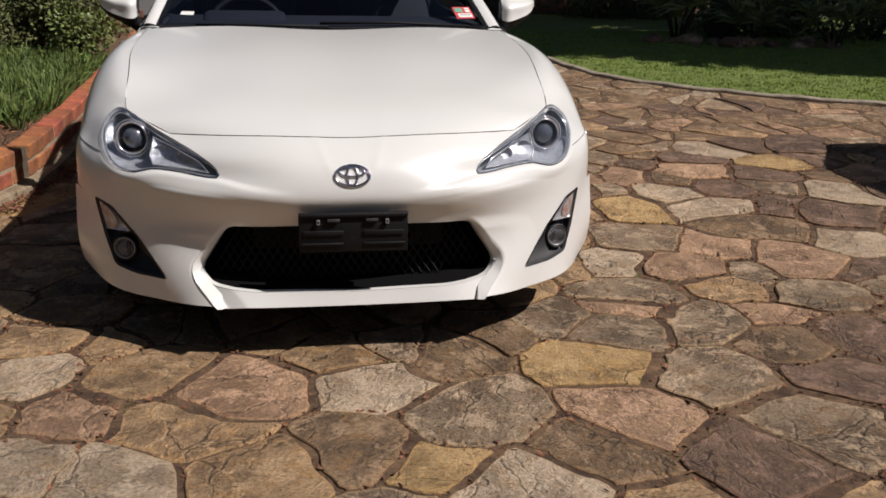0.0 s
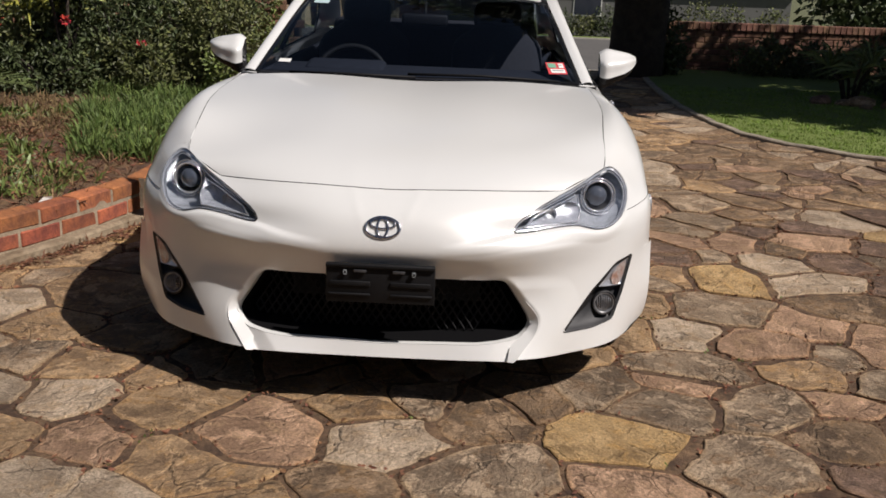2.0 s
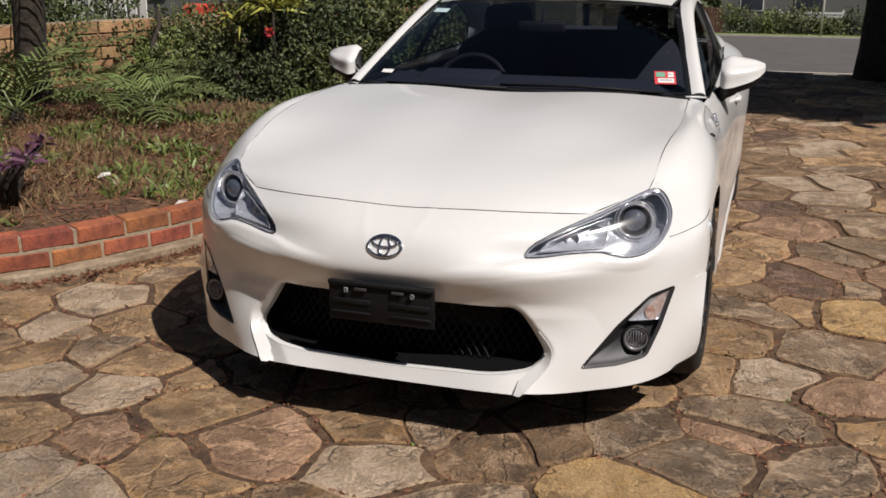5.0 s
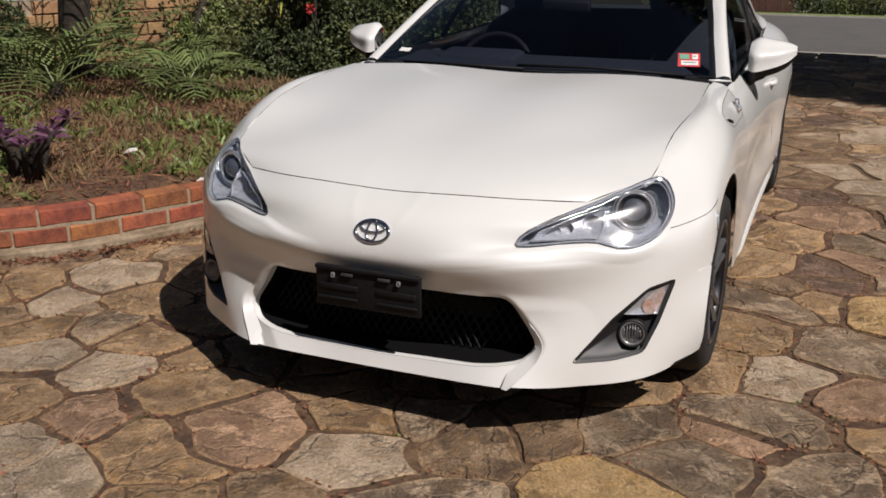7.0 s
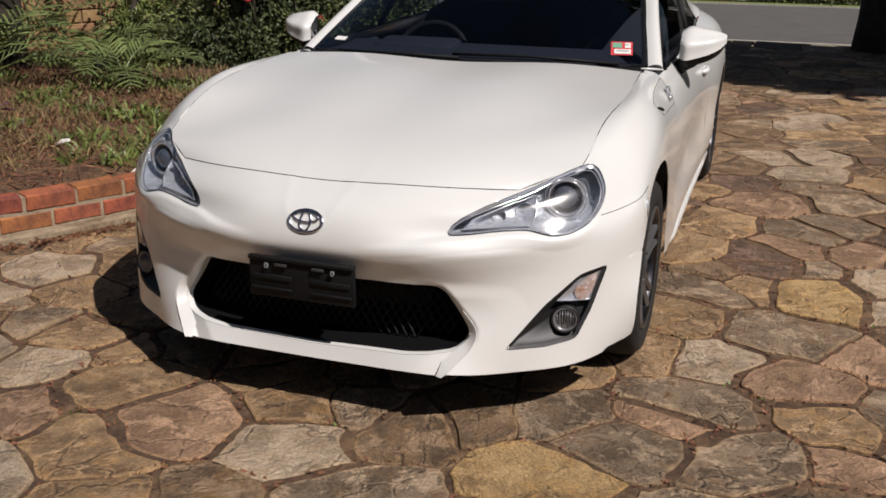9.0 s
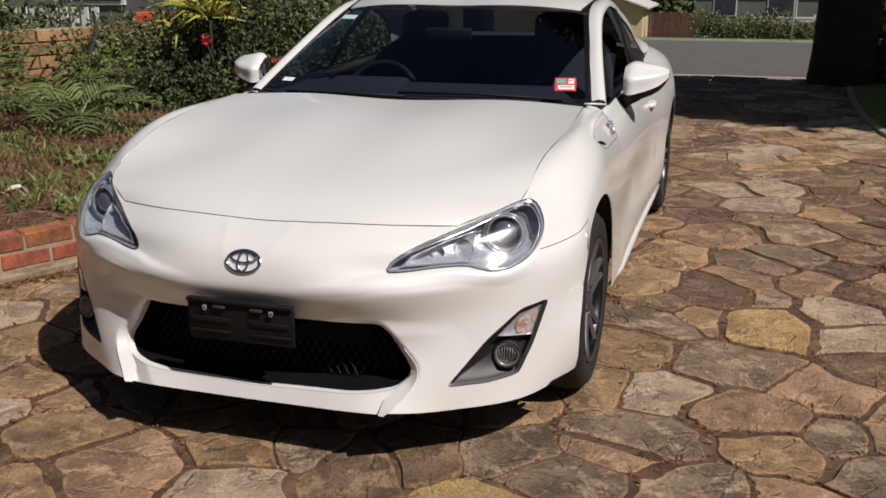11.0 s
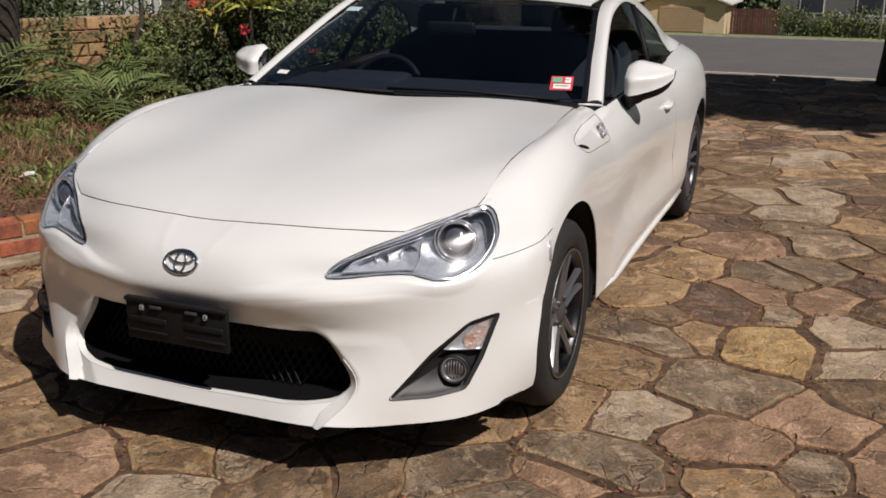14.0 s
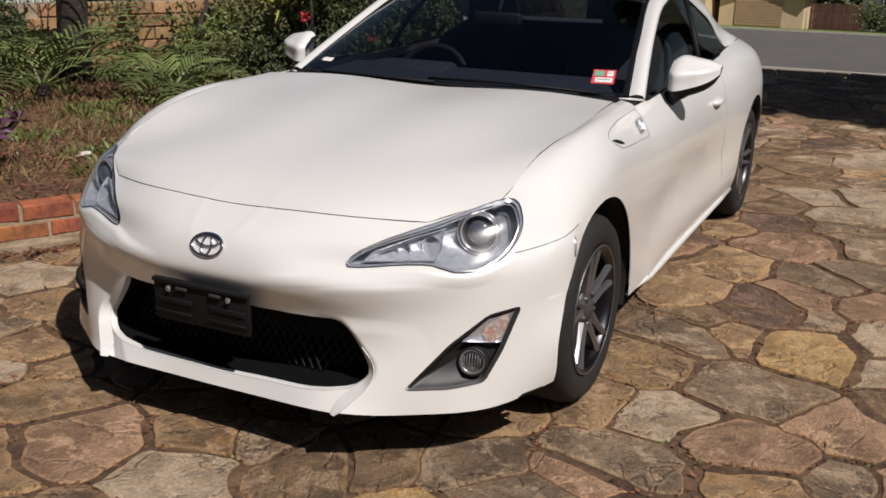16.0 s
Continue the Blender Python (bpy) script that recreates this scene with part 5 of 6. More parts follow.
def strap_plant(name, base, heads, count, length, width, material, label, stem_h=.5, spread_=.35, cat="plant"):
    """Rosettes of long strap leaves on short canes."""
    e = thing(name, base, label, cat)
    b = Vector(base)
    for i in range(heads):
        w = 2 * math.pi * i / heads + rnd.uniform(-.4, .4)
        top = b + Vector((math.cos(w) * spread_ * rnd.uniform(.3, 1), math.sin(w) * spread_ * rnd.uniform(.3, 1), stem_h * rnd.uniform(.6, 1.15)))
        part("cane", *tube([b + Vector((math.cos(w) * .05, math.sin(w) * .05, -.05)), b.lerp(top, .5) + Vector((0, 0, .04)), top], [.022, .018, .014], 6), "bark", e)
        vs, fs = [], []
        for _ in range(count):
            d = rand_dir()
            d.z = abs(d.z) * .9 + rnd.uniform(-.15, .25)
            blade(vs, fs, top + d * .02, d, length * rnd.uniform(.6, 1.1), width * rnd.uniform(.7, 1.2), rnd.uniform(.2, .7))
        part("leaves", vs, fs, material, e, "", False)
    return e


def tufts(name, spots, per, length, width, material, label, category="grass", lean=.5):
    vs, fs = [], []
    for x, y, z in spots:
        for _ in range(per):
            a = rnd.uniform(0, 2 * math.pi)
            r = rnd.uniform(0, .045)
            d = Vector((math.cos(a) * lean * rnd.random(), math.sin(a) * lean * rnd.random(), 1))
            blade(vs, fs, Vector((x + r * math.cos(a), y + r * math.sin(a), z - .01)), d, length * rnd.uniform(.45, 1.15), width * rnd.uniform(.7, 1.3), rnd.uniform(0, .5))
    return tagged(part(name, vs, fs, material, None, "", False), label, category, kind="stuff")


def in_poly(poly, x, y):
    return bool(inside(poly, np.array(x), np.array(y)))


# lawn blades
LAWN_AREA = [*map(tuple, LAWN_LINE + np.array((.07, .05))), (13, 11.2), (2.5, 11.2)]
spots = []
while len(spots) < 6500:
    x, y = rnd.uniform(2.35, 7.5), rnd.uniform(3.7, 9.2)
    if in_poly(LAWN_AREA, x, y):
        spots.append((x, y, .012))
tufts("lawn_blades", spots, 9, .040, .003, "blade", "short bright green lawn grass", lean=.8)

# ---------------------------------------------------------------- garden bed with its brick edge
def bed_z(x, y):
    d = min(3.0, max(0.0, -1.5 - x))
    return .165 + .03 * d + .02 * noise.noise((x * 1.3, y * 1.3, 0)) + .012 * noise.noise((x * 5, y * 5, 3))


tk = np.gradient(KERB_LINE, axis=0)
nk = np.stack([-tk[:, 1], tk[:, 0]], 1) / np.linalg.norm(tk, axis=1)[:, None]
nx, ny = 60, 80
v, f, idm = [], [], {}
BED = [(-8, -.5), (-3.7, .1), *map(tuple, KERB_LINE + nk * .09), (-1.6, 9.6), (-8, 9.6)]
for j in range(ny + 1):
    for i in range(nx + 1):
        t = i / nx
        s = min(len(KERB_LINE) - 1, int(j / ny * (len(KERB_LINE) - 1)))
        e0 = KERB_LINE[s] + nk[s] * .085
        x = e0[0] * (1 - t) + (-8.0) * t
        y = e0[1] * (1 - t) + (-.5 + 10.1 * j / ny) * t
        v.append((x, y, bed_z(x, y)))
bed = part("garden_bed", v, [(j * (nx + 1) + i, j * (nx + 1) + i + 1, (j + 1) * (nx + 1) + i + 1, (j + 1) * (nx + 1) + i) for j in range(ny) for i in range(nx)], "soil")
tagged(bed, "raised garden bed of brown mulch and dry earth", "garden bed", kind="structure")

garden_wall = thing("garden_edging", (-1.45, 2.15, 0), "low red brick garden edging, two courses on a concrete footing", "edging")
lens_k = np.concatenate([[0], np.cumsum(np.linalg.norm(np.diff(KERB_LINE, axis=0), axis=1))])
gap_s = float(np.interp(2.17, KERB_LINE[:, 1], lens_k))


def along(s):
    return np.array((np.interp(s, lens_k, KERB_LINE[:, 0]), np.interp(s, lens_k, KERB_LINE[:, 1]))), np.array((np.interp(s, lens_k, nk[:, 0]), np.interp(s, lens_k, nk[:, 1])))


def run(prof, s0, s1, step=.06):
    m = max(2, int((s1 - s0) / step))
    k = len(prof)
    vs = []
    for i in range(m + 1):
        p, q = along(s0 + (s1 - s0) * i / m)
        vs += [(*(p + q * a), b + .004 * noise.noise((p[0] * 6, p[1] * 6, a * 9))) for a, b in prof]
    fs = [(i * k + j, i * k + j + 1, (i + 1) * k + j + 1, (i + 1) * k + j) for i in range(m) for j in range(k - 1)]
    fs += [tuple(range(k))[::-1], tuple(range(m * k, (m + 1) * k))]
    return vs, fs


total = float(lens_k[-1])
part("footing", *run([(-.055, -.03), (-.05, .035), (-.03, .045), (.14, .05), (.14, -.03)], 0, total), "concrete", garden_wall, "pale concrete footing", False)
for s0, s1 in ((0, gap_s - .03), (gap_s + .03, total)):
    part("mortar", *run([(.0055, .03), (.0055, .199), (.104, .199), (.104, .03)], s0, s1), "mortar", garden_wall, "", False)


def brick_mesh(lx, ly, lz, r, name, material):
    bm = bmesh.new()
    bmesh.ops.create_cube(bm, size=1, matrix=Matrix.Diagonal((lx, ly, lz, 1)))
    bmesh.ops.bevel(bm, geom=bm.edges[:], offset=r, segments=1, affect="EDGES")
    for q in bm.verts:
        q.co += Vector((rnd.uniform(-.002, .002), rnd.uniform(-.002, .002), rnd.uniform(-.002, .002)))
    me = bpy.data.meshes.new(name)
    bm.to_mesh(me)
    bm.free()
    me.materials.append(M[material])
    return me


def piece(name, me, parent, m):
    ob = new(name, me)
    ob.parent = parent
    ob.matrix_parent_inverse = Matrix.Translation(parent.location).inverted() if parent.type == "EMPTY" else parent.matrix_world.inverted()
    ob.matrix_basis = m
    return ob


edge_bricks = [brick_mesh(.222, .108, .072, .006, "brick", "brick") for _ in range(4)]
half_brick = brick_mesh(.105, .108, .072, .006, "brick", "brick")
for course in range(2):
    for way in (-1, 1):
        at_s, first = gap_s + way * .026, course == 0
        while True:
            half = first
            step_ = .117 if half else .234
            mid_s = at_s + way * step_ / 2
            if not .1 < mid_s < total - .1:
                break
            p, q = along(mid_s)
            w = math.atan2(-q[0], q[1])
            piece("brick", half_brick if half else rnd.choice(edge_bricks), garden_wall, pose(p[0] + q[0] * (.056 + rnd.uniform(-.004, .004)), p[1] + q[1] * .056, .088 + course * .084 + rnd.uniform(-.002, .002), rnd.uniform(-1, 1), rnd.uniform(-1, 1), math.degrees(w) + rnd.uniform(-1.2, 1.2)))
            at_s, first = at_s + way * step_, False

vs_k, fs_k = [], []
for _ in range(1500):
    p, q = along(float(np.interp(rnd.uniform(.45, 2.6), KERB_LINE[:, 1], lens_k)))
    clump = .5 + .5 * noise.noise((p[0] * 4, p[1] * 4, 8))
    p = p - q * (.05 + .17 * rnd.random() ** 1.5 * clump + rnd.uniform(-.012, .012))
    leaf(vs_k, fs_k, Vector((p[0], p[1], rnd.uniform(.001, .012))), Vector((rnd.uniform(-1, 1), rnd.uniform(-1, 1), rnd.uniform(-.05, .35))), rnd.uniform(.015, .055), rnd.uniform(.004, .013))
tagged(part("kerb_litter", vs_k, fs_k, "dry_leaf", None, "", False), "dry brown leaves gathered along the brick edging", "leaf litter", kind="stuff")

# ---------------------------------------------------------------- walls of blocks and bricks
def brick_run(name, pts, z0, courses, lx, lz, depth, material, joint_material, label, cap=False, thick_=.16):
    """A wall along a line, its core of mortar and every brick a piece."""
    e = thing(name, (*pts[0], z0), label, "wall")
    me = [brick_mesh(lx - .012, depth, lz - .012, .006, "brick", material) for _ in range(3)]
    cap_me = brick_mesh(.074, depth + .05, .105, .006, "brick", material)
    for (ax, ay), (bx, by) in zip(pts, pts[1:]):
        a, b = Vector((ax, ay, 0)), Vector((bx, by, 0))
        d = (b - a).normalized()
        nrm = Vector((d.y, -d.x, 0))
        w = math.degrees(math.atan2(d.y, d.x))
        L = (b - a).length
        h = courses * lz
        core = box(0, L, -thick_ / 2 + .03, thick_ / 2 - .012, -.25, h + (.06 if cap else 0))
        part("mortar", *moved(core, Matrix.Translation((ax, ay, z0)) @ pose(0, 0, 0, 0, 0, w)), joint_material, e, "", False)
        for c in range(courses):
            s = lx / 2 + (c % 2) * lx / 2
            while s < L + lx * .25:
                q = a + d * s + nrm * (thick_ / 2 - depth / 2)
                piece("brick", rnd.choice(me), e, pose(q.x, q.y, z0 + lz * (c + .5), rnd.uniform(-.8, .8), 0, w + rnd.uniform(-.6, .6)))
                s += lx
        if cap:
            s = .042
            while s < L:
                q = a + d * s + nrm * (thick_ / 2 - depth / 2)
                piece("cap_brick", cap_me, e, pose(q.x, q.y, z0 + h + .058, 0, 0, w + rnd.uniform(-.6, .6)))
                s += .086
    return e


brick_run("sandstone_wall", [(-6.9, 2.3), (-5.5, 4.2), (-4.8, 5.95), (-4.35, 6.6)], .12, 6, .36, .118, .10, "block", "mortar", "weathered tan block garden wall with creeper")
brick_run("street_wall", [(-4.3, 6.75), (-3.2, 7.45), (-1.75, 7.75)], .1, 8, .236, .086, .10, "wall_brick", "mortar", "brown brick front wall with upright top course", True)
brick_run("boundary_wall", [(2.75, 11.45), (7.2, 11.9)], land(11.5) + .02, 8, .236, .086, .10, "wall_brick", "mortar", "brown brick boundary wall in shade, upright top course", True)

# ---------------------------------------------------------------- planting on the bed
spots = [(x, y, bed_z(x, y)) for x, y in ((rnd.uniform(-2.75, -1.55), rnd.uniform(2.75, 5.2)) for _ in range(1150)) if x < np.interp(y, [2.2, 9], [-1.55, -1.6]) and x > -2.0 - .33 * (y - 2.6) and rnd.random() < .25 + .75 * (noise.noise((x * 1.4, y * 1.4, 5)) > -.25)]
tufts("long_grass", spots, 13, .20, .0045, "long_grass", "long unmown green grass in the bed", lean=.9)
spots = [(x, y, bed_z(x, y)) for x, y in ((rnd.uniform(-5.5, -1.6), rnd.uniform(1.0, 4.6)) for _ in range(2600)) if noise.noise((x * 1.1, y * 1.1, 9)) > -.08 and x < -1.75 - max(0, 1.7 - y) * .7]
tufts("dry_grass", spots, 6, .125, .0035, "dry_grass", "straw-coloured dry grass", lean=1.3)
spots = [(x, y, bed_z(x, y)) for x, y in ((rnd.uniform(-5.5, -1.75), rnd.uniform(1.1, 4.6)) for _ in range(1700)) if noise.noise((x * 1.7, y * 1.7, 2)) > .0 and x < -1.75 - max(0, 1.7 - y) * .7]
tufts("weeds", spots, 8, .13, .007, "leaf_light", "low green weeds in the mulch", "weeds", lean=1.2)
vs, fs = [], []
for _ in range(9000):
    x, y = rnd.uniform(-4.6, -1.55), rnd.uniform(.9, 4.2)
    if x < -1.55 - max(0, 1.75 - y) * .78:
        leaf(vs, fs, Vector((x, y, bed_z(x, y) + rnd.uniform(0, .03))), Vector((rnd.uniform(-1, 1), rnd.uniform(-1, 1), rnd.uniform(-.1, .5))), rnd.uniform(.02, .08), rnd.uniform(.004, .013))
tagged(part("leaf_litter", vs, fs, "dry_leaf", None, "", False), "dead brown leaves and bark on the mulch", "leaf litter", kind="stuff")
for x, y in ((-2.40, 1.93), (-2.05, 1.98), (-2.95, 2.25), (-1.98, 2.08), (-1.74, 1.66), (-2.7, 1.75)):
    z = bed_z(x, y) + .02
    a = rnd.uniform(0, 3)
    part_ob = part("paper_scrap", [(x - .04 * math.cos(a), y - .04 * math.sin(a), z), (x + .045 * math.cos(a), y + .045 * math.sin(a), z + .015), (x + .03, y + .03, z + .03), (x - .02, y + .035, z + .012), (x, y, z + .03)], [(0, 1, 4), (1, 2, 4), (2, 3, 4), (3, 0, 4)], "litter", None, "", False)
    tagged(part_ob, "small white paper scrap lying on the mulch", "litter", "scraps on the bed")

G = "shrubs along the garden wall"
shrub("shrub", (-2.15, 5.75, .2), .55, .45, .95, 4160, .055, "leaf", "dense dark green leafy shrub in the garden bed", 8, G)
shrub("shrub", (-2.85, 5.55, .2), .60, .5, 1.05, 4800, .055, "leaf_dark", "tall dark green shrub with small leaves", 8, G)
shrub("shrub", (-3.55, 5.45, .2), .55, .5, .95, 4160, .055, "leaf", "dense dark green leafy shrub in the garden bed", 8, G)
shrub("shrub", (-2.45, 6.55, .2), .60, .5, 1.35, 4480, .055, "leaf_dark", "tall dark green shrub with small leaves", 8, G)
shrub("shrub", (-3.4, 6.35, .2), .6, .5, 1.30, 4160, .06, "leaf", "tall green shrub against the wall", 8, G)
shrub("shrub", (-1.75, 5.2, .2), .22, .22, .5, 800, .05, "leaf_light", "small light green sapling", 4, G)
shrub("shrub", (-4.15, 5.2, .2), .35, .35, .55, 1600, .05, "leaf_light", "light green low shrub beside the block wall", 5, G)
shrub("shrub", (-4.4, 5.75, .2), .38, .38, .75, 2080, .05, "leaf", "creeper and shrub on the block wall", 5, G)
shrub("shrub", (-1.95, 7.1, .1), .35, .35, 1.15, 1920, .055, "leaf_light", "light green shrub at the wall end", 5, G)
shrub("shrub", (-5.1, 3.55, .2), .35, .35, .8, 1600, .05, "leaf_dark", "dark shrub in front of the block wall", 5, G)
shrub("shrub", (-2.5, 5.2, .2), .42, .3, .48, 1500, .05, "leaf", "low olive green shrub at the edge of the grass", 5, G)
shrub("shrub", (-3.2, 4.95, .2), .45, .3, .45, 1500, .05, "leaf_dark", "low dark green shrub at the edge of the grass", 5, G)
shrub("shrub", (-3.85, 4.75, .2), .4, .3, .42, 1300, .05, "leaf", "low olive green shrub at the edge of the grass", 5, G)
strap_plant("croton", (-3.1, 5.25, .25), 6, 42, .30, .014, "croton", "yellow and green strap-leaved croton", .72, .34)
for (x, y, z) in ((-2.95, 4.9, .80), (-2.45, 5.15, .62)):
    vs, fs = [], []
    for _ in range(26):
        leaf(vs, fs, Vector((x, y, z)) + rand_dir() * .02, rand_dir(), .042, .026)
    st_ = thing("flower", (x, y, z), "small red flower head among the shrubs", "flower", "red flowers in the shrubs")
    part("petals", vs, fs, "flower", st_, "", False)
    part("stalk", *tube([(x, y, z), (x + .02, y + .08, z - .18), (x + .03, y + .12, z - .45)], .004, 4), "leaf_dark", st_)
palm((-3.35, 3.75, .22), 9, .75, "young palm with arching feather leaves", .27, 1.1)
palm((-4.05, 3.15, .24), 11, 1.05, "young palm with arching feather leaves", .32, 1.1)
palm((-3.95, 4.25, .24), 7, .62, "young palm with arching feather leaves", .28, .9)
palm((-4.75, 2.5, .24), 11, 1.15, "young palm with long feather leaves", .34, 1.3)
big_palm = palm((-4.55, 3.95, .24), 8, 1.15, "older palm with a thick dark trunk and long feather leaves", .34, 1.4)
part("trunk", *tube([(-4.55, 3.95, .2), (-4.57, 3.96, .6), (-4.54, 3.97, 1.0), (-4.57, 3.98, 1.55)], [.15, .12, .125, .11], 12), "bark", big_palm, "thick dark fibrous trunk")
for i in range(11):
    vs, fs = [], []
    w = 2 * math.pi * (i + rnd.uniform(-.25, .25)) / 11
    frond(vs, fs, Vector((-4.56, 3.97, 1.5)), (math.cos(w), math.sin(w), rnd.uniform(.3, 1.3)), 1.35 * rnd.uniform(.75, 1.1), rnd.uniform(.55, .95), .36)
    part("frond", vs, fs, "palm", big_palm, "", False)
strap_plant("purple_plant", (-2.55, 1.35, .2), 11, 13, .085, .010, "purple", "dark purple leafy plant behind the brick edge", .24, .30)
strap_plant("purple_plant", (-2.95, 1.1, .2), 10, 13, .085, .010, "purple", "dark purple leafy plant behind the brick edge", .22, .28)
# old bent trunk by the wall
bt = thing("old_vine", (-4.05, 5.0, .2), "bent grey old vine trunk by the wall", "vine")
part("trunk", *tube([(-4.05, 5.0, .15), (-4.12, 5.02, .4), (-4.25, 5.1, .6), (-4.2, 5.2, .82), (-4.3, 5.3, 1.0)], [.04, .035, .03, .022, .012], 7), "bark", bt)
# creeper on the block wall
vs, fs = [], []
for k in range(11):
    t0 = rnd.random()
    p0 = Vector((-6.0 + 1.6 * t0, 3.5 + 2.8 * t0, .85))
    for i in range(70):
        q = p0 + Vector((.05 * math.sin(i * .4 + k) + .12, -.03 + .04 * math.sin(i * .3), -.009 * i))
        leaf(vs, fs, q + rand_dir() * .04, rand_dir() + Vector((.4, -.5, 0)), .05, .035)
cr = thing("creeper", (-5.2, 4.9, .2), "green creeper hanging over the block wall", "creeper")
part("foliage", vs, fs, "leaf", cr, "", False)

# tall hedge along the side, added out of view to cut low sky light
for x, y in ((-6.6, -.4), (-6.9, -2.7), (-6.6, -5.0)):
    shrub("hedge", (x, y, 0), 1.0, 1.4, 5.2, 6500, .17, "leaf_dark", "tall dark green hedge added out of view to block low sky light", 8, "hedge along the side boundary")
# beyond the garden walls
shrub("shrub", (-5.9, 6.2, .1), .7, .6, 1.35, 1800, .08, "leaf_dark", "dark tall shrub behind the block wall", 6, G)
shrub("shrub", (-7.4, 4.7, .1), .7, .7, 1.2, 1400, .08, "leaf", "green shrub behind the block wall", 6, G)
shrub("shrub", (-4.5, 7.9, .1), .8, .5, 1.5, 1800, .08, "leaf_dark", "dark tall shrub behind the brick wall", 6, G)
strap_plant("yucca", (-6.6, 6.4, .1), 5, 30, .55, .035, "palm", "upright grey-green yucca behind the wall", .6, .35)
red = thing("red_cover", (-5.35, 8.0, .1), "bright red cloth cover behind the garden wall", "cover")
part("cloth", *moved(joined(box(-.42, .42, -.12, .12, 0, .62, .05), box(-.5, -.1, -.2, .1, 0, .4, .05)), Matrix.Translation((-5.35, 8.05, .25))), "red_cloth", red)
part("post", *joined(tube([(-5.6, 8.05, .0), (-5.6, 8.05, .5)], .03, 6), tube([(-5.1, 8.05, .0), (-5.1, 8.05, .5)], .03, 6)), "fence", red)

# ---------------------------------------------------------------- trees by the gate, unseen crowns placed for the shade they cast
def trunk_mesh(base, r0, r1, h, lean, seed):
    pts, rr = [], []
    for k in range(9):
        t = k / 8
        pts.append((base[0] + lean[0] * max(0, t - .45) ** 2 * 3.3 + .05 * math.sin(seed + 3 * t), base[1] + lean[1] * max(0, t - .45) ** 2 * 3.3 + .05 * math.cos(seed * 2 + 4 * t), base[2] + h * t - .1))
        rr.append(r0 + (r1 - r0) * t + (.12 * r0 if k == 0 else 0))
    v, f = tube(pts, rr, 18)
    v = [p + Vector((p.x - base[0], p.y - base[1], 0)).normalized() * .035 * noise.noise((p.x * 5, p.y * 5, p.z * 1.4)) for p in v]
    return v, f, pts[-1]


def tree(base, r0, r1, h, lean, crown, count, size, label, seed):
    """Tapered trunk, limbs, and a ragged crown. crown: centre and half-widths."""
    e = thing("tree", base, label, "tree", "shade trees by the gate")
    v, f, top = trunk_mesh(base, r0, r1, h, lean, seed)
    part("trunk", v, f, "bark", e)
    (cx, cy, cz), (rx, ry, rz) = crown
    limbs, clumps = [], []
    for k in range(56):
        d = rand_dir()
        p = Vector((cx + d.x * rx * rnd.uniform(.3, 1), cy + d.y * ry * rnd.uniform(.3, 1), cz + d.z * rz * rnd.uniform(.2, 1)))
        clumps.append((p, rnd.uniform(.45, .95)))
        if k < 12:
            m = Vector(top).lerp(p, .55) + Vector((0, 0, .25))
            limbs.append(tube([top, m, p], [r1 * .7, r1 * .35, .02], 6))
    part("limbs", *joined(*limbs), "bark", e)
    vs, fs = [], []
    for _ in range(count):
        c, r = rnd.choice(clumps)
        leaf(vs, fs, c + rand_dir() * r * rnd.random() ** .4, rand_dir() * .7 + Vector((0, 0, -.3)), size * rnd.uniform(.7, 1.3), size * rnd.uniform(.4, .6))
    part("crown", vs, fs, "leaf_dark", e, "", False)
    return e


# crowns stay out of view, offset sunwards so shade lands on drive and lawn
tree((2.32, 10.5, land(10.5)), .36, .33, 4.2, (1.6, -1.4), ((4.55, 7.0, 6.0), (2.3, .40, .6)), 9500, .34, "thick dark tree trunk at the gate, unseen crown set to cast shade", 1)
tree((5.0, 8.5, 0), .16, .12, 4.0, (1.4, .2), ((7.35, 6.05, 6.0), (2.7, 1.05, .8)), 14000, .34, "dark tree in the shaded bed, unseen crown set to cast shade", 2)
# from here on whole trees are added to block sun and sky
tree((8.2, 9.6, 0), .2, .14, 4.5, (1.6, -.3), ((10.65, 4.8, 6.3), (2.6, 1.5, 1.0)), 16000, .34, "dark tree in the shaded bed, unseen crown set to cast shade", 3)
tree((-2.6, 12.5, land(12.5)), .2, .14, 4.0, (2.0, -1.4), ((1.5, 7.2, 5.6), (2.0, .40, .6)), 8000, .34, "tree added beside the street crossover, unseen crown set to cast shade", 4)
tree((5.9, 10.2, land(10.2)), .13, .09, 3.0, (-1.0, -.3), ((5.4, 8.95, 4.1), (.6, .2, .6)), 4500, .3, "slim dark tree added so its unseen crown shades the gate trunk", 5)
tree((-2.4, 10.9, land(10.9)), .16, .12, 3.1, (1.4, -.6), ((1.7, 8.9, 3.9), (2.8, .45, .4)), 9000, .34, "dark spreading tree added so its unseen crown blocks sky over the gate", 6)
tree((9.0, 11.6, land(11.6)), .15, .1, 3.2, (-1.0, -.8), ((7.85, 8.9, 4.5), (2.0, .5, .5)), 8000, .34, "dark spreading tree added so its unseen crown shades the front wall", 7)
posts = thing("timber_posts", (2.85, 10.6, land(10.6)), "two short weathered timber posts by the trunk", "posts")
for x, y, h in ((2.80, 10.75, .42), (2.93, 10.8, .38)):
    part("post", *box(x - .05, x + .05, y - .04, y + .04, land(10.7) - .1, land(10.7) + h, .008), "block", posts, "", False)
shrub("shrub", (2.75, 10.55, land(10.5)), .28, .25, 1.05, 1100, .07, "leaf_dark", "dark ivy growing beside the trunk", 5, "shaded shrubs by the lawn")
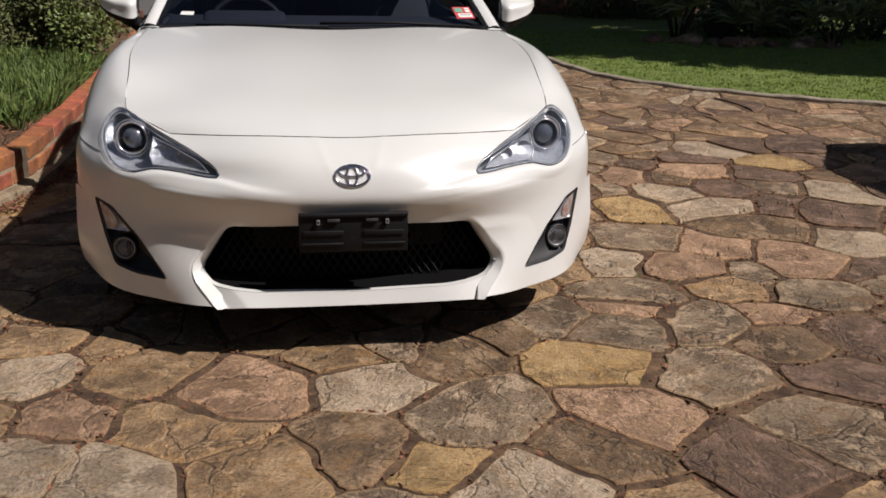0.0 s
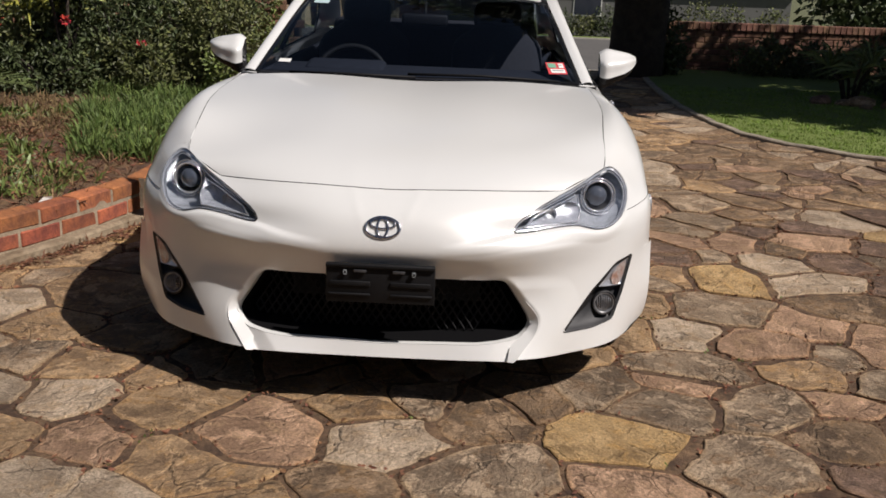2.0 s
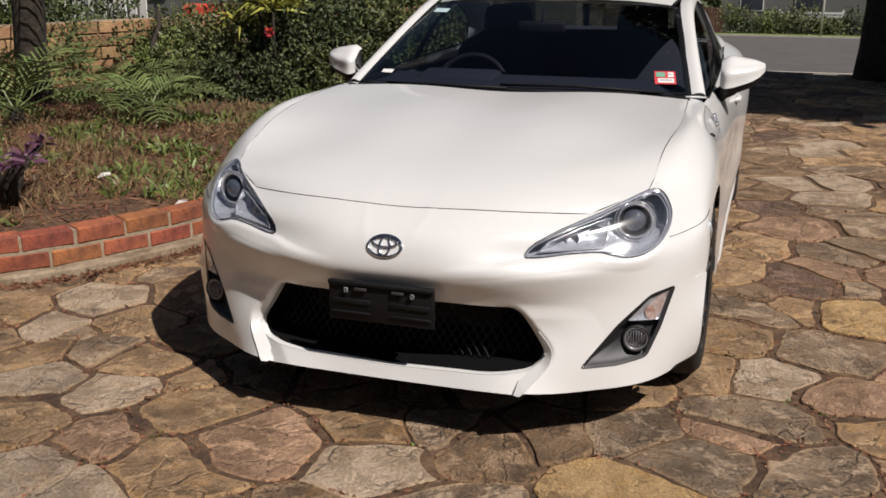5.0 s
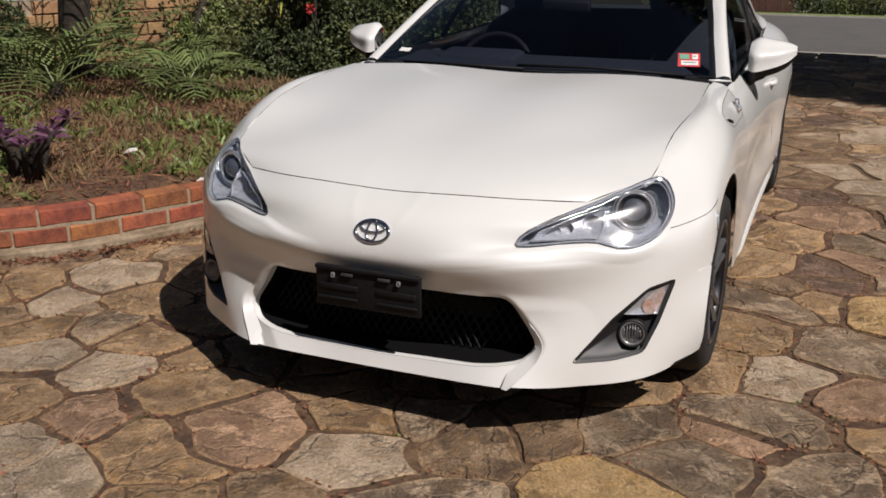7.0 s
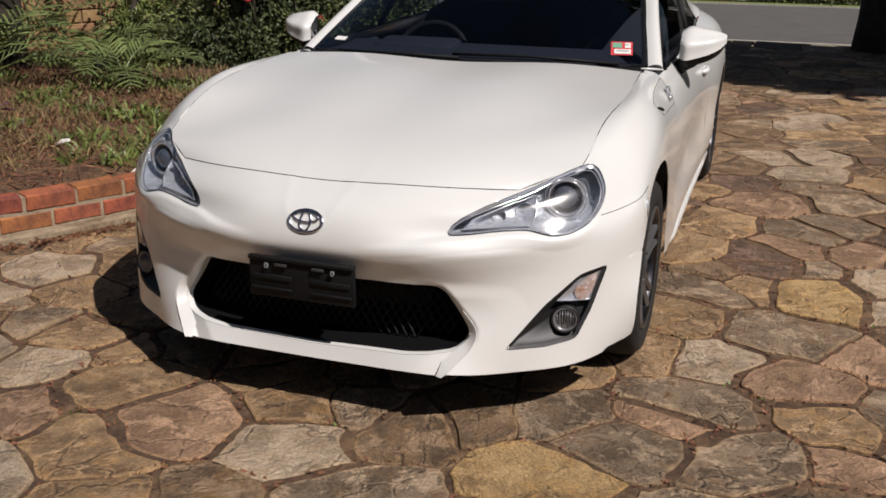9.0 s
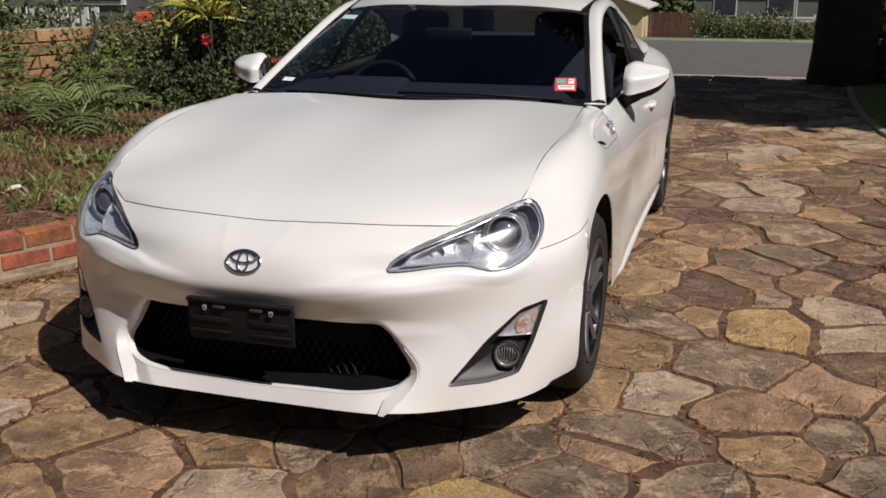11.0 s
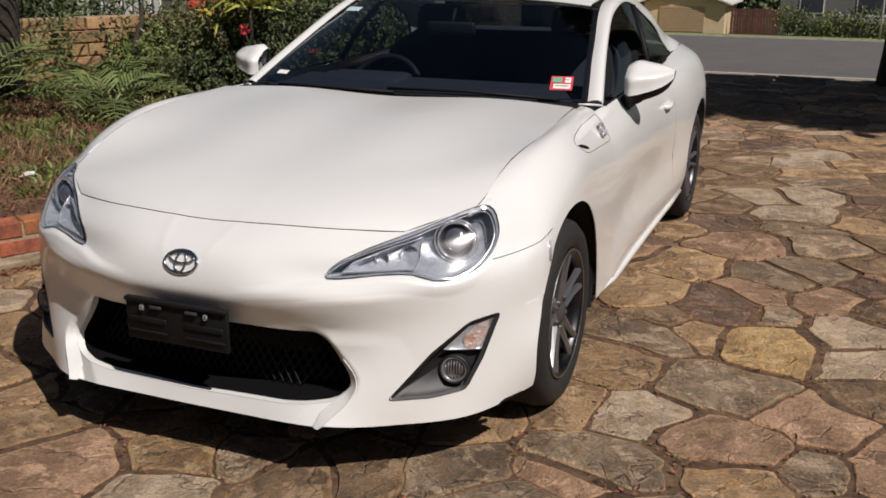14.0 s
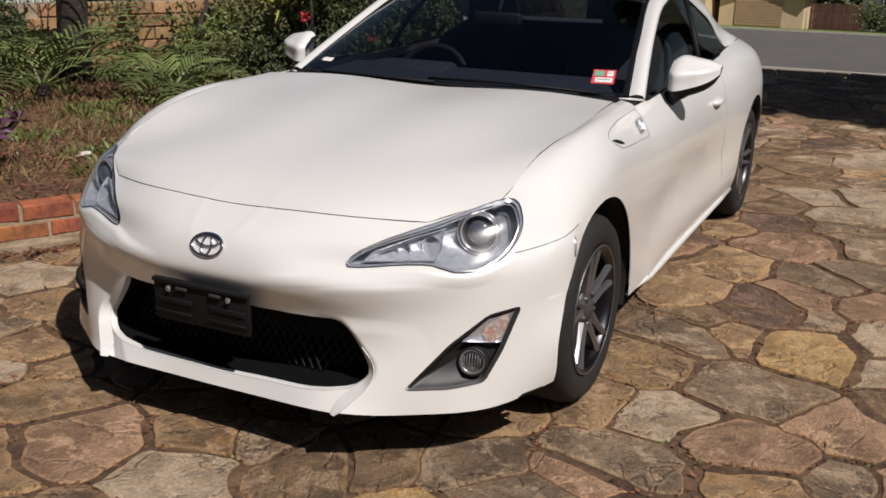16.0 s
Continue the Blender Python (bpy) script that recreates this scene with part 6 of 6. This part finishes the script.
for x, y, h, m_ in ((4.25, 11.0, .55, "leaf"), (4.9, 10.9, .6, "leaf_dark"), (6.2, 9.8, 1.2, "leaf_dark"), (5.3, 9.2, .7, "leaf_dark"), (5.9, 8.7, .9, "leaf_dark"), (7.4, 9.2, 1.3, "leaf_dark"), (7.0, 8.4, .9, "leaf_dark"), (8.2, 7.6, .9, "leaf"), (9.2, 6.8, 1.0, "leaf_dark"), (6.6, 9.3, 1.1, "leaf_dark")):
    shrub("shrub", (x, y, land(y)), .5, .42, h, 900, .08, m_, "dark shrub in the shaded bed behind the lawn", 6, "shaded shrubs by the lawn")
strap_plant("yucca", (4.45, 8.35, 0), 6, 26, .42, .014, "palm", "spiky dark strap-leaved plant beside the lawn", .4, .35)
strap_plant("yucca", (5.2, 8.0, 0), 5, 26, .42, .014, "palm", "spiky dark strap-leaved plant beside the lawn", .35, .3)
strap_plant("yucca", (6.0, 7.6, 0), 6, 26, .42, .014, "palm", "spiky dark strap-leaved plant beside the lawn", .4, .35)
for k in range(26):
    a = rnd.uniform(0, 1)
    x, y = 3.9 + 2.0 * a + rnd.uniform(-.15, .15), 7.95 - .35 * a + rnd.uniform(-.18, .18)
    if k > 16:
        x, y = rnd.uniform(2.95, 3.9), 11.1 + rnd.uniform(-.15, .1)
    r = rnd.uniform(.06, .15)
    bm = bmesh.new()
    bmesh.ops.create_icosphere(bm, subdivisions=2, radius=r)
    for q in bm.verts:
        q.co *= 1 + .35 * noise.noise(q.co * 9 + Vector((k, 0, 0)))
        q.co.z *= .6
        q.co += Vector((x, y, land(y) + r * .3))
    rock_v, rock_f = [q.co.copy() for q in bm.verts], [[w.index for w in q.verts] for q in bm.faces]
    bm.free()
    tagged(part("rock", rock_v, rock_f, STONES[rnd.choice((0, 6, 5))], None, "", False), "rough grey garden rock on the lawn border", "rock", "border rocks")

# ---------------------------------------------------------------- across the street
FAR = land(55) + .02


def house(name, x0, x1, y0, y1, z1, wall, roof, rise, label, windows=(), door=None, gable=False):
    e = thing(name, (x0, y0, FAR), label, "house")
    part("wall", *box(x0, x1, y0, y1, FAR - .2, z1), wall, e, "", False)
    o = .35
    xm, ym = (x0 + x1) / 2, (y0 + y1) / 2
    if gable:
        v = [(x0 - o, y0 - o, z1 - .08), (xm, y0 - o, z1 + rise), (x1 + o, y0 - o, z1 - .08), (x0 - o, y1, z1 - .08), (xm, y1, z1 + rise), (x1 + o, y1, z1 - .08)]
        part("roof", v + [(a, b, c + .09) for a, b, c in v], [(0, 1, 4, 3), (1, 2, 5, 4), (6, 9, 10, 7), (7, 10, 11, 8), (0, 6, 7, 1), (1, 7, 8, 2), (0, 3, 9, 6), (2, 8, 11, 5)], roof, e, "", False)
        part("gable", [(x0, y0 + .02, z1 - .01), (x1, y0 + .02, z1 - .01), (xm, y0 + .02, z1 + rise * .92)], [(0, 1, 2)], wall, e, "", False)
    else:
        v = [(x0 - o, y0 - o, z1), (x1 + o, y0 - o, z1), (x1 + o, y1, z1), (x0 - o, y1, z1), (x0 + 1, ym, z1 + rise), (x1 - 1, ym, z1 + rise)]
        part("roof", v, [(0, 1, 5, 4), (1, 2, 5), (2, 3, 4, 5), (3, 0, 4), (3, 2, 1, 0)], roof, e, "", False)
    for a, b, c, d in windows:
        fr = part("window", *box(a - .06, b + .06, y0 - .05, y0 + .02, c - .06, d + .06), "timber", e, "", False)
        part("pane", *box(a, b, y0 - .065, y0, c, d), "window", fr, "", False)
    if door:
        a, b, c, d = door
        dr = part("roller_door", *box(a, b, y0 - .04, y0 + .02, c, d), "roller", e, "", False)
        for k in range(9):
            z = c + (d - c) * (k + .5) / 9
            part("slat", *box(a, b, y0 - .055, y0 - .03, z - .05, z + .05), "roller", dr, "", False)
    return e


house("garage", -9.2, -4.7, 55, 61, -.85, "cream_wall", "roof_pale", .85, "small cream garage with pale gable roof across the street", (), (-8.3, -5.8, FAR, -1.05), True)
house("house", -19, -9.6, 53, 62, 3.4, "cream_wall", "roof_dark", 2, "two-storey cream house across the street", ((-11.3, -10.4, .2, 1.6), (-13.6, -12.4, .2, 1.6), (-16, -15, .2, 1.6)))
house("house", -2.0, 19, 58, 66, .35, "pale_wall", "roof_dark", 2.4, "low pale weatherboard house with dark tiled roof", ((-.9, .3, -1.35, -.25), (2.1, 3.6, -1.4, -.2), (6, 7.6, -1.4, -.2), (10, 11.5, -1.4, -.2)))
fence = thing("paling_fence", (-4.4, 56.2, FAR), "red-brown timber paling fence between the houses", "fence")
for k in range(17):
    x = -4.5 + k * .16
    part("paling", *box(x, x + .145, 56.2, 56.23, FAR - .1, -1.15 + rnd.uniform(-.02, .02)), "fence", fence, "", False)
part("rail", *box(-4.5, -1.75, 56.24, 56.3, -1.6, -1.5), "fence", fence, "", False)
for k in range(12):
    x = -1.2 + k * .55
    shrub("hedge_shrub", (x, 52.5 + rnd.uniform(-.6, .6), land(52)), .7, .5, rnd.uniform(.7, 1.7), 420, .16, rnd.choice(("leaf", "leaf_light", "leaf_dark")), "mixed green shrub in front of the far house", 3, "front hedge across the street")
for k in range(9):
    x = 6 + k * 1.3
    shrub("hedge_shrub", (x, 52.5 + rnd.uniform(-.6, .6), land(52)), .9, .6, rnd.uniform(1.0, 2.2), 420, .2, rnd.choice(("leaf", "leaf_dark")), "mixed green shrub in front of the far house", 3, "front hedge across the street")
fence2 = thing("picket_fence", (1.0, 53.5, land(53)), "white slatted front fence behind shrubs", "fence")
for k in range(5):
    part("slat", *box(1.2, 4.4, 53.4, 53.44, land(53) + .35 + k * .17, land(53) + .46 + k * .17), "timber", fence2, "", False)
for x in (1.2, 2.8, 4.36):
    part("post", *box(x, x + .08, 53.44, 53.52, land(53) - .1, land(53) + 1.25), "timber", fence2, "", False)
pole = thing("sign_pole", (2.95, 43.2, land(43)), "thin pale steel pole on the verge", "pole")
part("shaft", *tube([(2.95, 43.2, land(43) - .1), (2.95, 43.2, land(43) + 3.2)], .045, 8), "kerb", pole)
for k, (x, y) in enumerate(((-22, 66), (-6, 70), (4, 72), (14, 74), (26, 66), (-34, 60), (36, 62))):
    shrub("far_tree", (x, y, FAR), 4.0, 3.0, 8, 1500, .7, "leaf_dark", "tall dark green tree behind the houses", 6, "trees behind the houses")
# neighbour's house beyond the garden wall
house2 = thing("neighbour_house", (-16, 13, 0), "pale neighbouring house beyond the garden walls", "house")
part("wall", *box(-17, -8.2, 13, 20, -.2, 3.4), "pale_wall", house2, "", False)
for a, b in ((-10.4, -9.4), (-13, -12)):
    fr = part("window", *box(a - .06, b + .06, 12.95, 13.02, .75, 2.1), "timber", house2, "", False)
    part("pane", *box(a, b, 12.93, 13.0, .81, 2.04), "window", fr, "", False)
part("roof", [(-17.5, 12.5, 3.4), (-7.7, 12.5, 3.4), (-7.7, 20.5, 3.4), (-17.5, 20.5, 3.4), (-15, 16.5, 5.2), (-10, 16.5, 5.2)], [(0, 1, 5, 4), (1, 2, 5), (2, 3, 4, 5), (3, 0, 4), (3, 2, 1, 0)], "roof_dark", house2, "", False)
fence3 = thing("white_fence", (-9, 9.4, 0), "white timber fence beyond the block wall", "fence")
for k in range(34):
    x = -13.0 + k * .17
    part("picket", *box(x, x + .11, 9.4, 9.425, -.05, .86), "timber", fence3, "", False)
part("rail", *box(-13, -7.2, 9.43, 9.48, .5, .58), "timber", fence3, "", False)

# ---------------------------------------------------------------- house front added unseen behind the walk: closes the paving, blocks sky light
front = thing("added_house_front", (0, -6.9, 0), "unseen brown brick house front with dark tiled eaves, added to block sky light", "house")
part("wall", *joined(box(-6, -2.6, -7.2, -6.9, -.1, 2.7), box(-2.6, -.6, -7.2, -6.9, -.1, .9), box(-2.6, -.6, -7.2, -6.9, 2.1, 2.7), box(-.6, 10, -7.2, -6.9, -.1, 2.7)), "house_brick", front, "", False)
win = part("window", *joined(box(-2.6, -2.52, -7.1, -6.94, .9, 2.1), box(-.68, -.6, -7.1, -6.94, .9, 2.1), box(-2.52, -.68, -7.1, -6.94, .9, .98), box(-2.52, -.68, -7.1, -6.94, 2.02, 2.1), box(-1.63, -1.57, -7.1, -6.94, .98, 2.02)), "timber", front, "", False)
part("pane", *box(-2.52, -.68, -7.05, -7.03, .98, 2.02), "window", win, "", False)
part("roof", [(-6.6, -6.3, 2.62), (10.6, -6.3, 2.62), (10.6, -10.5, 4.9), (-6.6, -10.5, 4.9), (-6.6, -6.3, 2.76), (10.6, -6.3, 2.76), (10.6, -10.5, 5.04), (-6.6, -10.5, 5.04)], [(0, 1, 2, 3), (7, 6, 5, 4), (0, 4, 5, 1), (1, 5, 6, 2), (2, 6, 7, 3), (3, 7, 4, 0)], "roof_dark", front, "", False)

# ---------------------------------------------------------------- hatchback parked across the paving, out of the walk
hatch = thing("hatchback", (4.53, .62, 0), "grey hatchback parked on the flagstones beside the lawn", "car")
HX, HY = 4.53, .62


def shell(stations, z_rows):
    """A closed body: stations along y give half-widths and heights of rounded cross-sections."""
    rows = []
    for y_, half, low_z, top_z in stations:
        ring = []
        for k_ in range(25):
            w_ = 2 * math.pi * k_ / 24
            c_, s_ = math.cos(w_), math.sin(w_)
            ring.append((HX + half * math.copysign(abs(c_) ** z_rows, c_), HY + y_, (low_z + top_z) / 2 + (top_z - low_z) / 2 * math.copysign(abs(s_) ** z_rows, s_)))
        rows.append(ring)
    return surf(rows, 48, 40)


sheet("body", shell([(-1.98, .55, .36, .62), (-1.9, .74, .27, .72), (-1.4, .84, .22, .86), (-.6, .85, .20, .96), (.8, .85, .20, .98), (1.7, .83, .24, .99), (1.93, .72, .32, .92), (1.98, .6, .42, .80)], .45), "grey_paint", hatch, thick=0)
sheet("cabin", shell([(-.95, .62, .84, .93), (-.7, .66, .84, 1.04), (-.1, .66, .84, 1.40), (.6, .65, .84, 1.46), (1.3, .63, .84, 1.40), (1.75, .60, .84, 1.10), (1.86, .55, .84, .94)], .55), "window", hatch, thick=0)
sheet("roof", shell([(-.12, .50, 1.38, 1.41), (.0, .58, 1.38, 1.45), (.6, .60, 1.38, 1.49), (1.25, .58, 1.38, 1.45), (1.42, .5, 1.36, 1.39)], .6), "grey_paint", hatch, thick=0)
for sx in (-1, 1):
    for wy in (-1.25, 1.25):
        wh = part("wheel", *lathe([(-.06, .0005), (-.07, .12), (-.02, .17), (.0, .2), (-.17, .2)], 28, (HX + sx * .84, HY + wy, .30), "x", sx), "alloy", hatch)
        part("tyre", *lathe([(-.17, .2), (-.18, .26), (-.15, .298), (-.03, .298), (.0, .26), (.0, .2)], 32, (HX + sx * .84, HY + wy, .30), "x", sx), "rubber", wh)
    part("tail_light", *box(HX + sx * .62 - .09, HX + sx * .62 + .09, HY + 1.88, HY + 1.96, .68, .88, .02), "red", hatch)

# ---------------------------------------------------------------- flagstones, laid last
SEEDS_NEAR = [(-.88, -.47, 3), (-.63, -.62, 3), (-.79, -.26, 2), (-1.02, .05, 3), (-1.05, .3, 1), (-.62, .03, 1), (-.45, -.35, 1), (-.26, -.6, 1), (-.3, -.1, 2), (.03, -.12, 3), (-.02, -.47, 6), (.33, -.34, 0),
              (-.06, .12, 1), (.32, .09, 6), (.73, -.06, 4), (1.19, .18, 0), (1.11, -.2, 0), (.75, -.41, 2), (.58, -.6, 6), (.38, -.75, 3), (.97, -.66, 5), (1.25, -.49, 0), (1.41, -.04, 6), (1.46, -.24, 5), (1.68, -.03, 5), (.72, .31, 0)]
SEEDS_SIDE = [(1.05, .55, 0), (.52, .22, 6), (1.09, .86, 3), (1.38, .76, 2), (1.46, .50, 1), (1.31, 1.17, 0), (1.46, 1.66, 4), (1.60, .98, 2), (1.95, 1.25, 6), (1.88, 1.60, 3), (1.86, .8, 2), (1.78, .42, 0), (2.26, .98, 3), (2.68, 1.83, 3),
              (.94, 1.21, 1), (1.0, 1.52, 0), (1.30, 2.21, 2), (.86, 2.05, 1), (1.0, 2.5, 1), (1.36, 2.45, 0), (1.60, 2.65, 0), (1.83, 2.85, 6), (1.66, 2.19, 2), (1.75, 1.9, 3), (.86, .85, 1), (1.05, 3.35, 5), (1.48, 3.67, 3), (1.64, 3.05, 0), (1.52, 4.2, 3), (1.38, 5.25, 3)]
SEEDS_LEFT = [(-1.57, .80, 3), (-1.84, .57, 1), (-1.62, .52, 3), (-1.46, .22, 1), (-1.22, .34, 0), (-1.27, .03, 3), (-1.1, -.22, 1), (-1.3, .62, 1), (1.8, 5.3, 1), (1.07, 4.4, 6), (.8, 5.3, 6), (1.79, 3.6, 1), (2.65, 2.4, 4), (2.36, 2.83, 3), (2.08, 2.3, 2)]
seeds = SEEDS_NEAR + SEEDS_SIDE + SEEDS_LEFT
rs = random.Random(21)
RADII = []
for a, b, _ in seeds:
    RADII.append(min(.40, max(.20, min(math.hypot(a - c, b - d) for c, d, _ in seeds if (c, d) != (a, b)))))
for size, times in ((.46, 1500), (.36, 3000), (.28, 5000), (.19, 7000), (.13, 3500)):
    for _ in range(times):
        x, y = rs.uniform(-4.4, 8.0), rs.uniform(-5.5, 10.6)
        at = np.array(seeds)[:, :2] - (x, y)
        if ((at * at).sum(1) < ((size + np.array(RADII)) * .50) ** 2).any() or not in_poly(DRIVE, x, y):
            continue
        seeds.append((x, y, rs.choice((5, 5, 6, 0, 6, 5, 2, 0) if y < 3.5 and x > 1.2 else (0, 0, 1, 1, 2, 3, 5, 6, 6, 4) if y < 2.5 else (0, 6, 6, 1, 5, 3, 5, 6, 6, 2))))
        RADII.append(size)
P = np.array([(a, b) for a, b, _ in seeds])
WEIGHT = [.25 * r * r if i >= 71 else .0225 for i, r in enumerate(RADII)]


def cell(k):
    """The cell of seed k: a square clipped by the middle lines to its neighbours."""
    c = P[k]
    poly = [c + np.array(q) * .55 for q in ((-1, -1), (1, -1), (1, 1), (-1, 1))]
    order = np.argsort(((P - c) ** 2).sum(1))[1:22]
    for o in order:
        d = P[o] - c
        m = c + d * min(.62, max(.38, .5 + .7 * (WEIGHT[k] - WEIGHT[o]) / (2 * np.dot(d, d))))
        out = []
        for a, b in zip(poly, poly[1:] + poly[:1]):
            da, db = np.dot(a - m, d), np.dot(b - m, d)
            if da <= 0:
                out.append(a)
            if da * db < 0:
                out.append(a + (b - a) * da / (da - db))
        poly = out
        if len(poly) < 3:
            return None
    return poly


def split(poly, w):
    """Breaks a stone in two along a line through its middle."""
    c, d = np.mean(poly, 0), np.array((math.cos(w), math.sin(w)))
    two = []
    for s in (1, -1):
        out = []
        for a, b in zip(poly, poly[1:] + poly[:1]):
            da, db = s * np.dot(a - c, d), s * np.dot(b - c, d)
            if da >= 0:
                out.append(a)
            if da * db < 0:
                out.append(a + (b - a) * da / (da - db))
        two.append(out)
    return two


def area(poly):
    return abs(sum(a[0] * b[1] - b[0] * a[1] for a, b in zip(poly, poly[1:] + poly[:1]))) / 2


CELLS, TONE = [], []
for k in range(len(seeds)):
    c = cell(k)
    if c is None:
        continue
    if k >= 71 and area(c) > .075 and rs.random() < .42:
        one, other_ = split(c, rs.uniform(0, math.pi))
        CELLS += [one, other_]
        TONE += [seeds[k][2], rs.choice((seeds[k][2], 0, 1, 5, 6))]
    else:
        CELLS.append(c)
        TONE.append(seeds[k][2])
MID = np.array([np.mean(c, 0) for c in CELLS])


def warp(q):
    """Bends the straight joints; the same on both sides of a joint."""
    a = noise.noise_vector((q[0] * 2.4, q[1] * 2.4, 1.7)) * .085 + noise.noise_vector((q[0] * 7, q[1] * 7, 5.1)) * .026
    return q + np.array((a.x, a.y))


def stone(k):
    """Outline of a flagstone: drawn in from the joint, edges broken and uneven, corners worn."""
    poly = CELLS[k]
    if poly is None:
        return None
    poly = [q for i, q in enumerate(poly) if np.linalg.norm(q - poly[i - 1]) > .035]
    if len(poly) < 3:
        return None
    near = (poly[0][0] - .7) ** 2 + (poly[0][1] - .6) ** 2 < 9
    step = .026 if near else .07
    pts = []
    for i, b in enumerate(poly):
        a, d = poly[i - 1], poly[(i + 1) % len(poly)]
        L = np.linalg.norm(b - a)
        nv = np.array((-(b - a)[1], (b - a)[0])) / L
        e = min(.25, (.012 + .022 * rs.random()) / L)
        m = max(2, int(L * (1 - 2 * e) / step) + 1)
        g0 = .002 + .024 * rs.random() ** 2.6 + (.012 * rs.random() if a[0] > 1.05 and a[1] < 5 else 0)
        for j in range(m):
            q = a + (b - a) * (e + (1 - 2 * e) * j / (m - 1))
            w = noise.noise((q[0] * 8, q[1] * 8, k)) * .015 + noise.noise((q[0] * 30, q[1] * 30, k)) * .012
            pts.append(warp(q + nv * (g0 + max(-.001, w))))
    if len(pts) < 5:
        return None
    return np.array(pts), np.mean(pts, 0)


def stone_mesh(k):
    r = stone(k)
    if r is None:
        return None
    p, c = r
    n = len(p)
    tilt = (rs.uniform(-.013, .013), rs.uniform(-.013, .013))
    h0 = rs.uniform(-.004, .005)
    z = lambda q: h0 + tilt[0] * (q[0] - c[0]) + tilt[1] * (q[1] - c[1])

    def drawn_in(d):
        v = c - p
        return p + v * np.minimum(d / np.maximum(np.linalg.norm(v, axis=1), 1e-6), .5)[:, None]
    p1, p2 = drawn_in(.004), drawn_in(.034)
    vs = [(q[0] - c[0], q[1] - c[1], -.03) for q in p] + [(q[0] - c[0], q[1] - c[1], z(q) - .005) for q in p] + [(q[0] - c[0], q[1] - c[1], z(q) - .0015) for q in p1]
    vs += [(q[0] - c[0], q[1] - c[1], z(q) + .003 * noise.noise((q[0] * 9, q[1] * 9, 4))) for q in p2]
    fs = [(j * n + i, j * n + (i + 1) % n, (j + 1) * n + (i + 1) % n, (j + 1) * n + i) for j in range(3) for i in range(n)]
    fs.append(tuple(range(3 * n, 4 * n)))
    return vs, fs, c


def worn(ob, rims):
    """Marks the rubbed rim of a stone: 1 along the edge, 0 within."""
    at = ob.data.attributes.new("worn", "FLOAT", "POINT")
    at.data.foreach_set("value", rims)
    return ob


order = sorted(range(len(CELLS)), key=lambda k: (MID[k][0] - .7) ** 2 + (MID[k][1] - .6) ** 2)
far_v, far_f, far_rim = {i: [] for i in range(7)}, {i: [] for i in range(7)}, {i: [] for i in range(7)}
made = 0
for k in order:
    r = stone_mesh(k)
    if r is None:
        continue
    vs, fs, c = r
    tone = TONE[k]
    rim = [1.0] * (len(vs) * 3 // 4) + [0.0] * (len(vs) // 4)
    if made < 300:
        ob = worn(part("flagstone", vs, fs, STONES[tone], drive, "", False), rim)
        ob.location = (c[0], c[1], 0)
        made += 1
    else:
        o = len(far_v[tone])
        far_v[tone] += [(a + c[0], b + c[1], z) for a, b, z in vs]
        far_f[tone] += [[q + o for q in f] for f in fs]
        far_rim[tone] += rim
for tone in range(7):
    if far_v[tone]:
        tagged(worn(part("flagstones", far_v[tone], far_f[tone], STONES[tone], drive, "", False), far_rim[tone]), kind="stuff")
# little weeds in the joints
spots = []
for _ in range(60):
    k = rs.choice(order[:160])
    poly = CELLS[k]
    if poly:
        q = poly[rs.randrange(len(poly))]
        spots.append((*warp(q), -.008))
tufts("joint_weeds", spots, 7, .028, .004, "leaf_light", "tiny green weeds growing in the paving joints", "weeds", lean=1.5)
vs, fs = [], []
for _ in range(6500):
    k = rs.choice(order[:260])
    poly = CELLS[k]
    if poly:
        a = rs.randrange(len(poly))
        t = rs.random()
        q = warp(poly[a] * t + poly[(a + 1) % len(poly)] * (1 - t))
        leaf(vs, fs, Vector((q[0] + rs.uniform(-.02, .02), q[1] + rs.uniform(-.02, .02), -.006 + rs.uniform(0, .006))), Vector((rs.uniform(-1, 1), rs.uniform(-1, 1), rs.uniform(0, .3))), rs.uniform(.008, .028), rs.uniform(.005, .014))
tagged(part("joint_grit", vs, fs, "dry_leaf", None, "", False), "dry leaf crumbs and grit in the paving joints", "grit", kind="stuff")
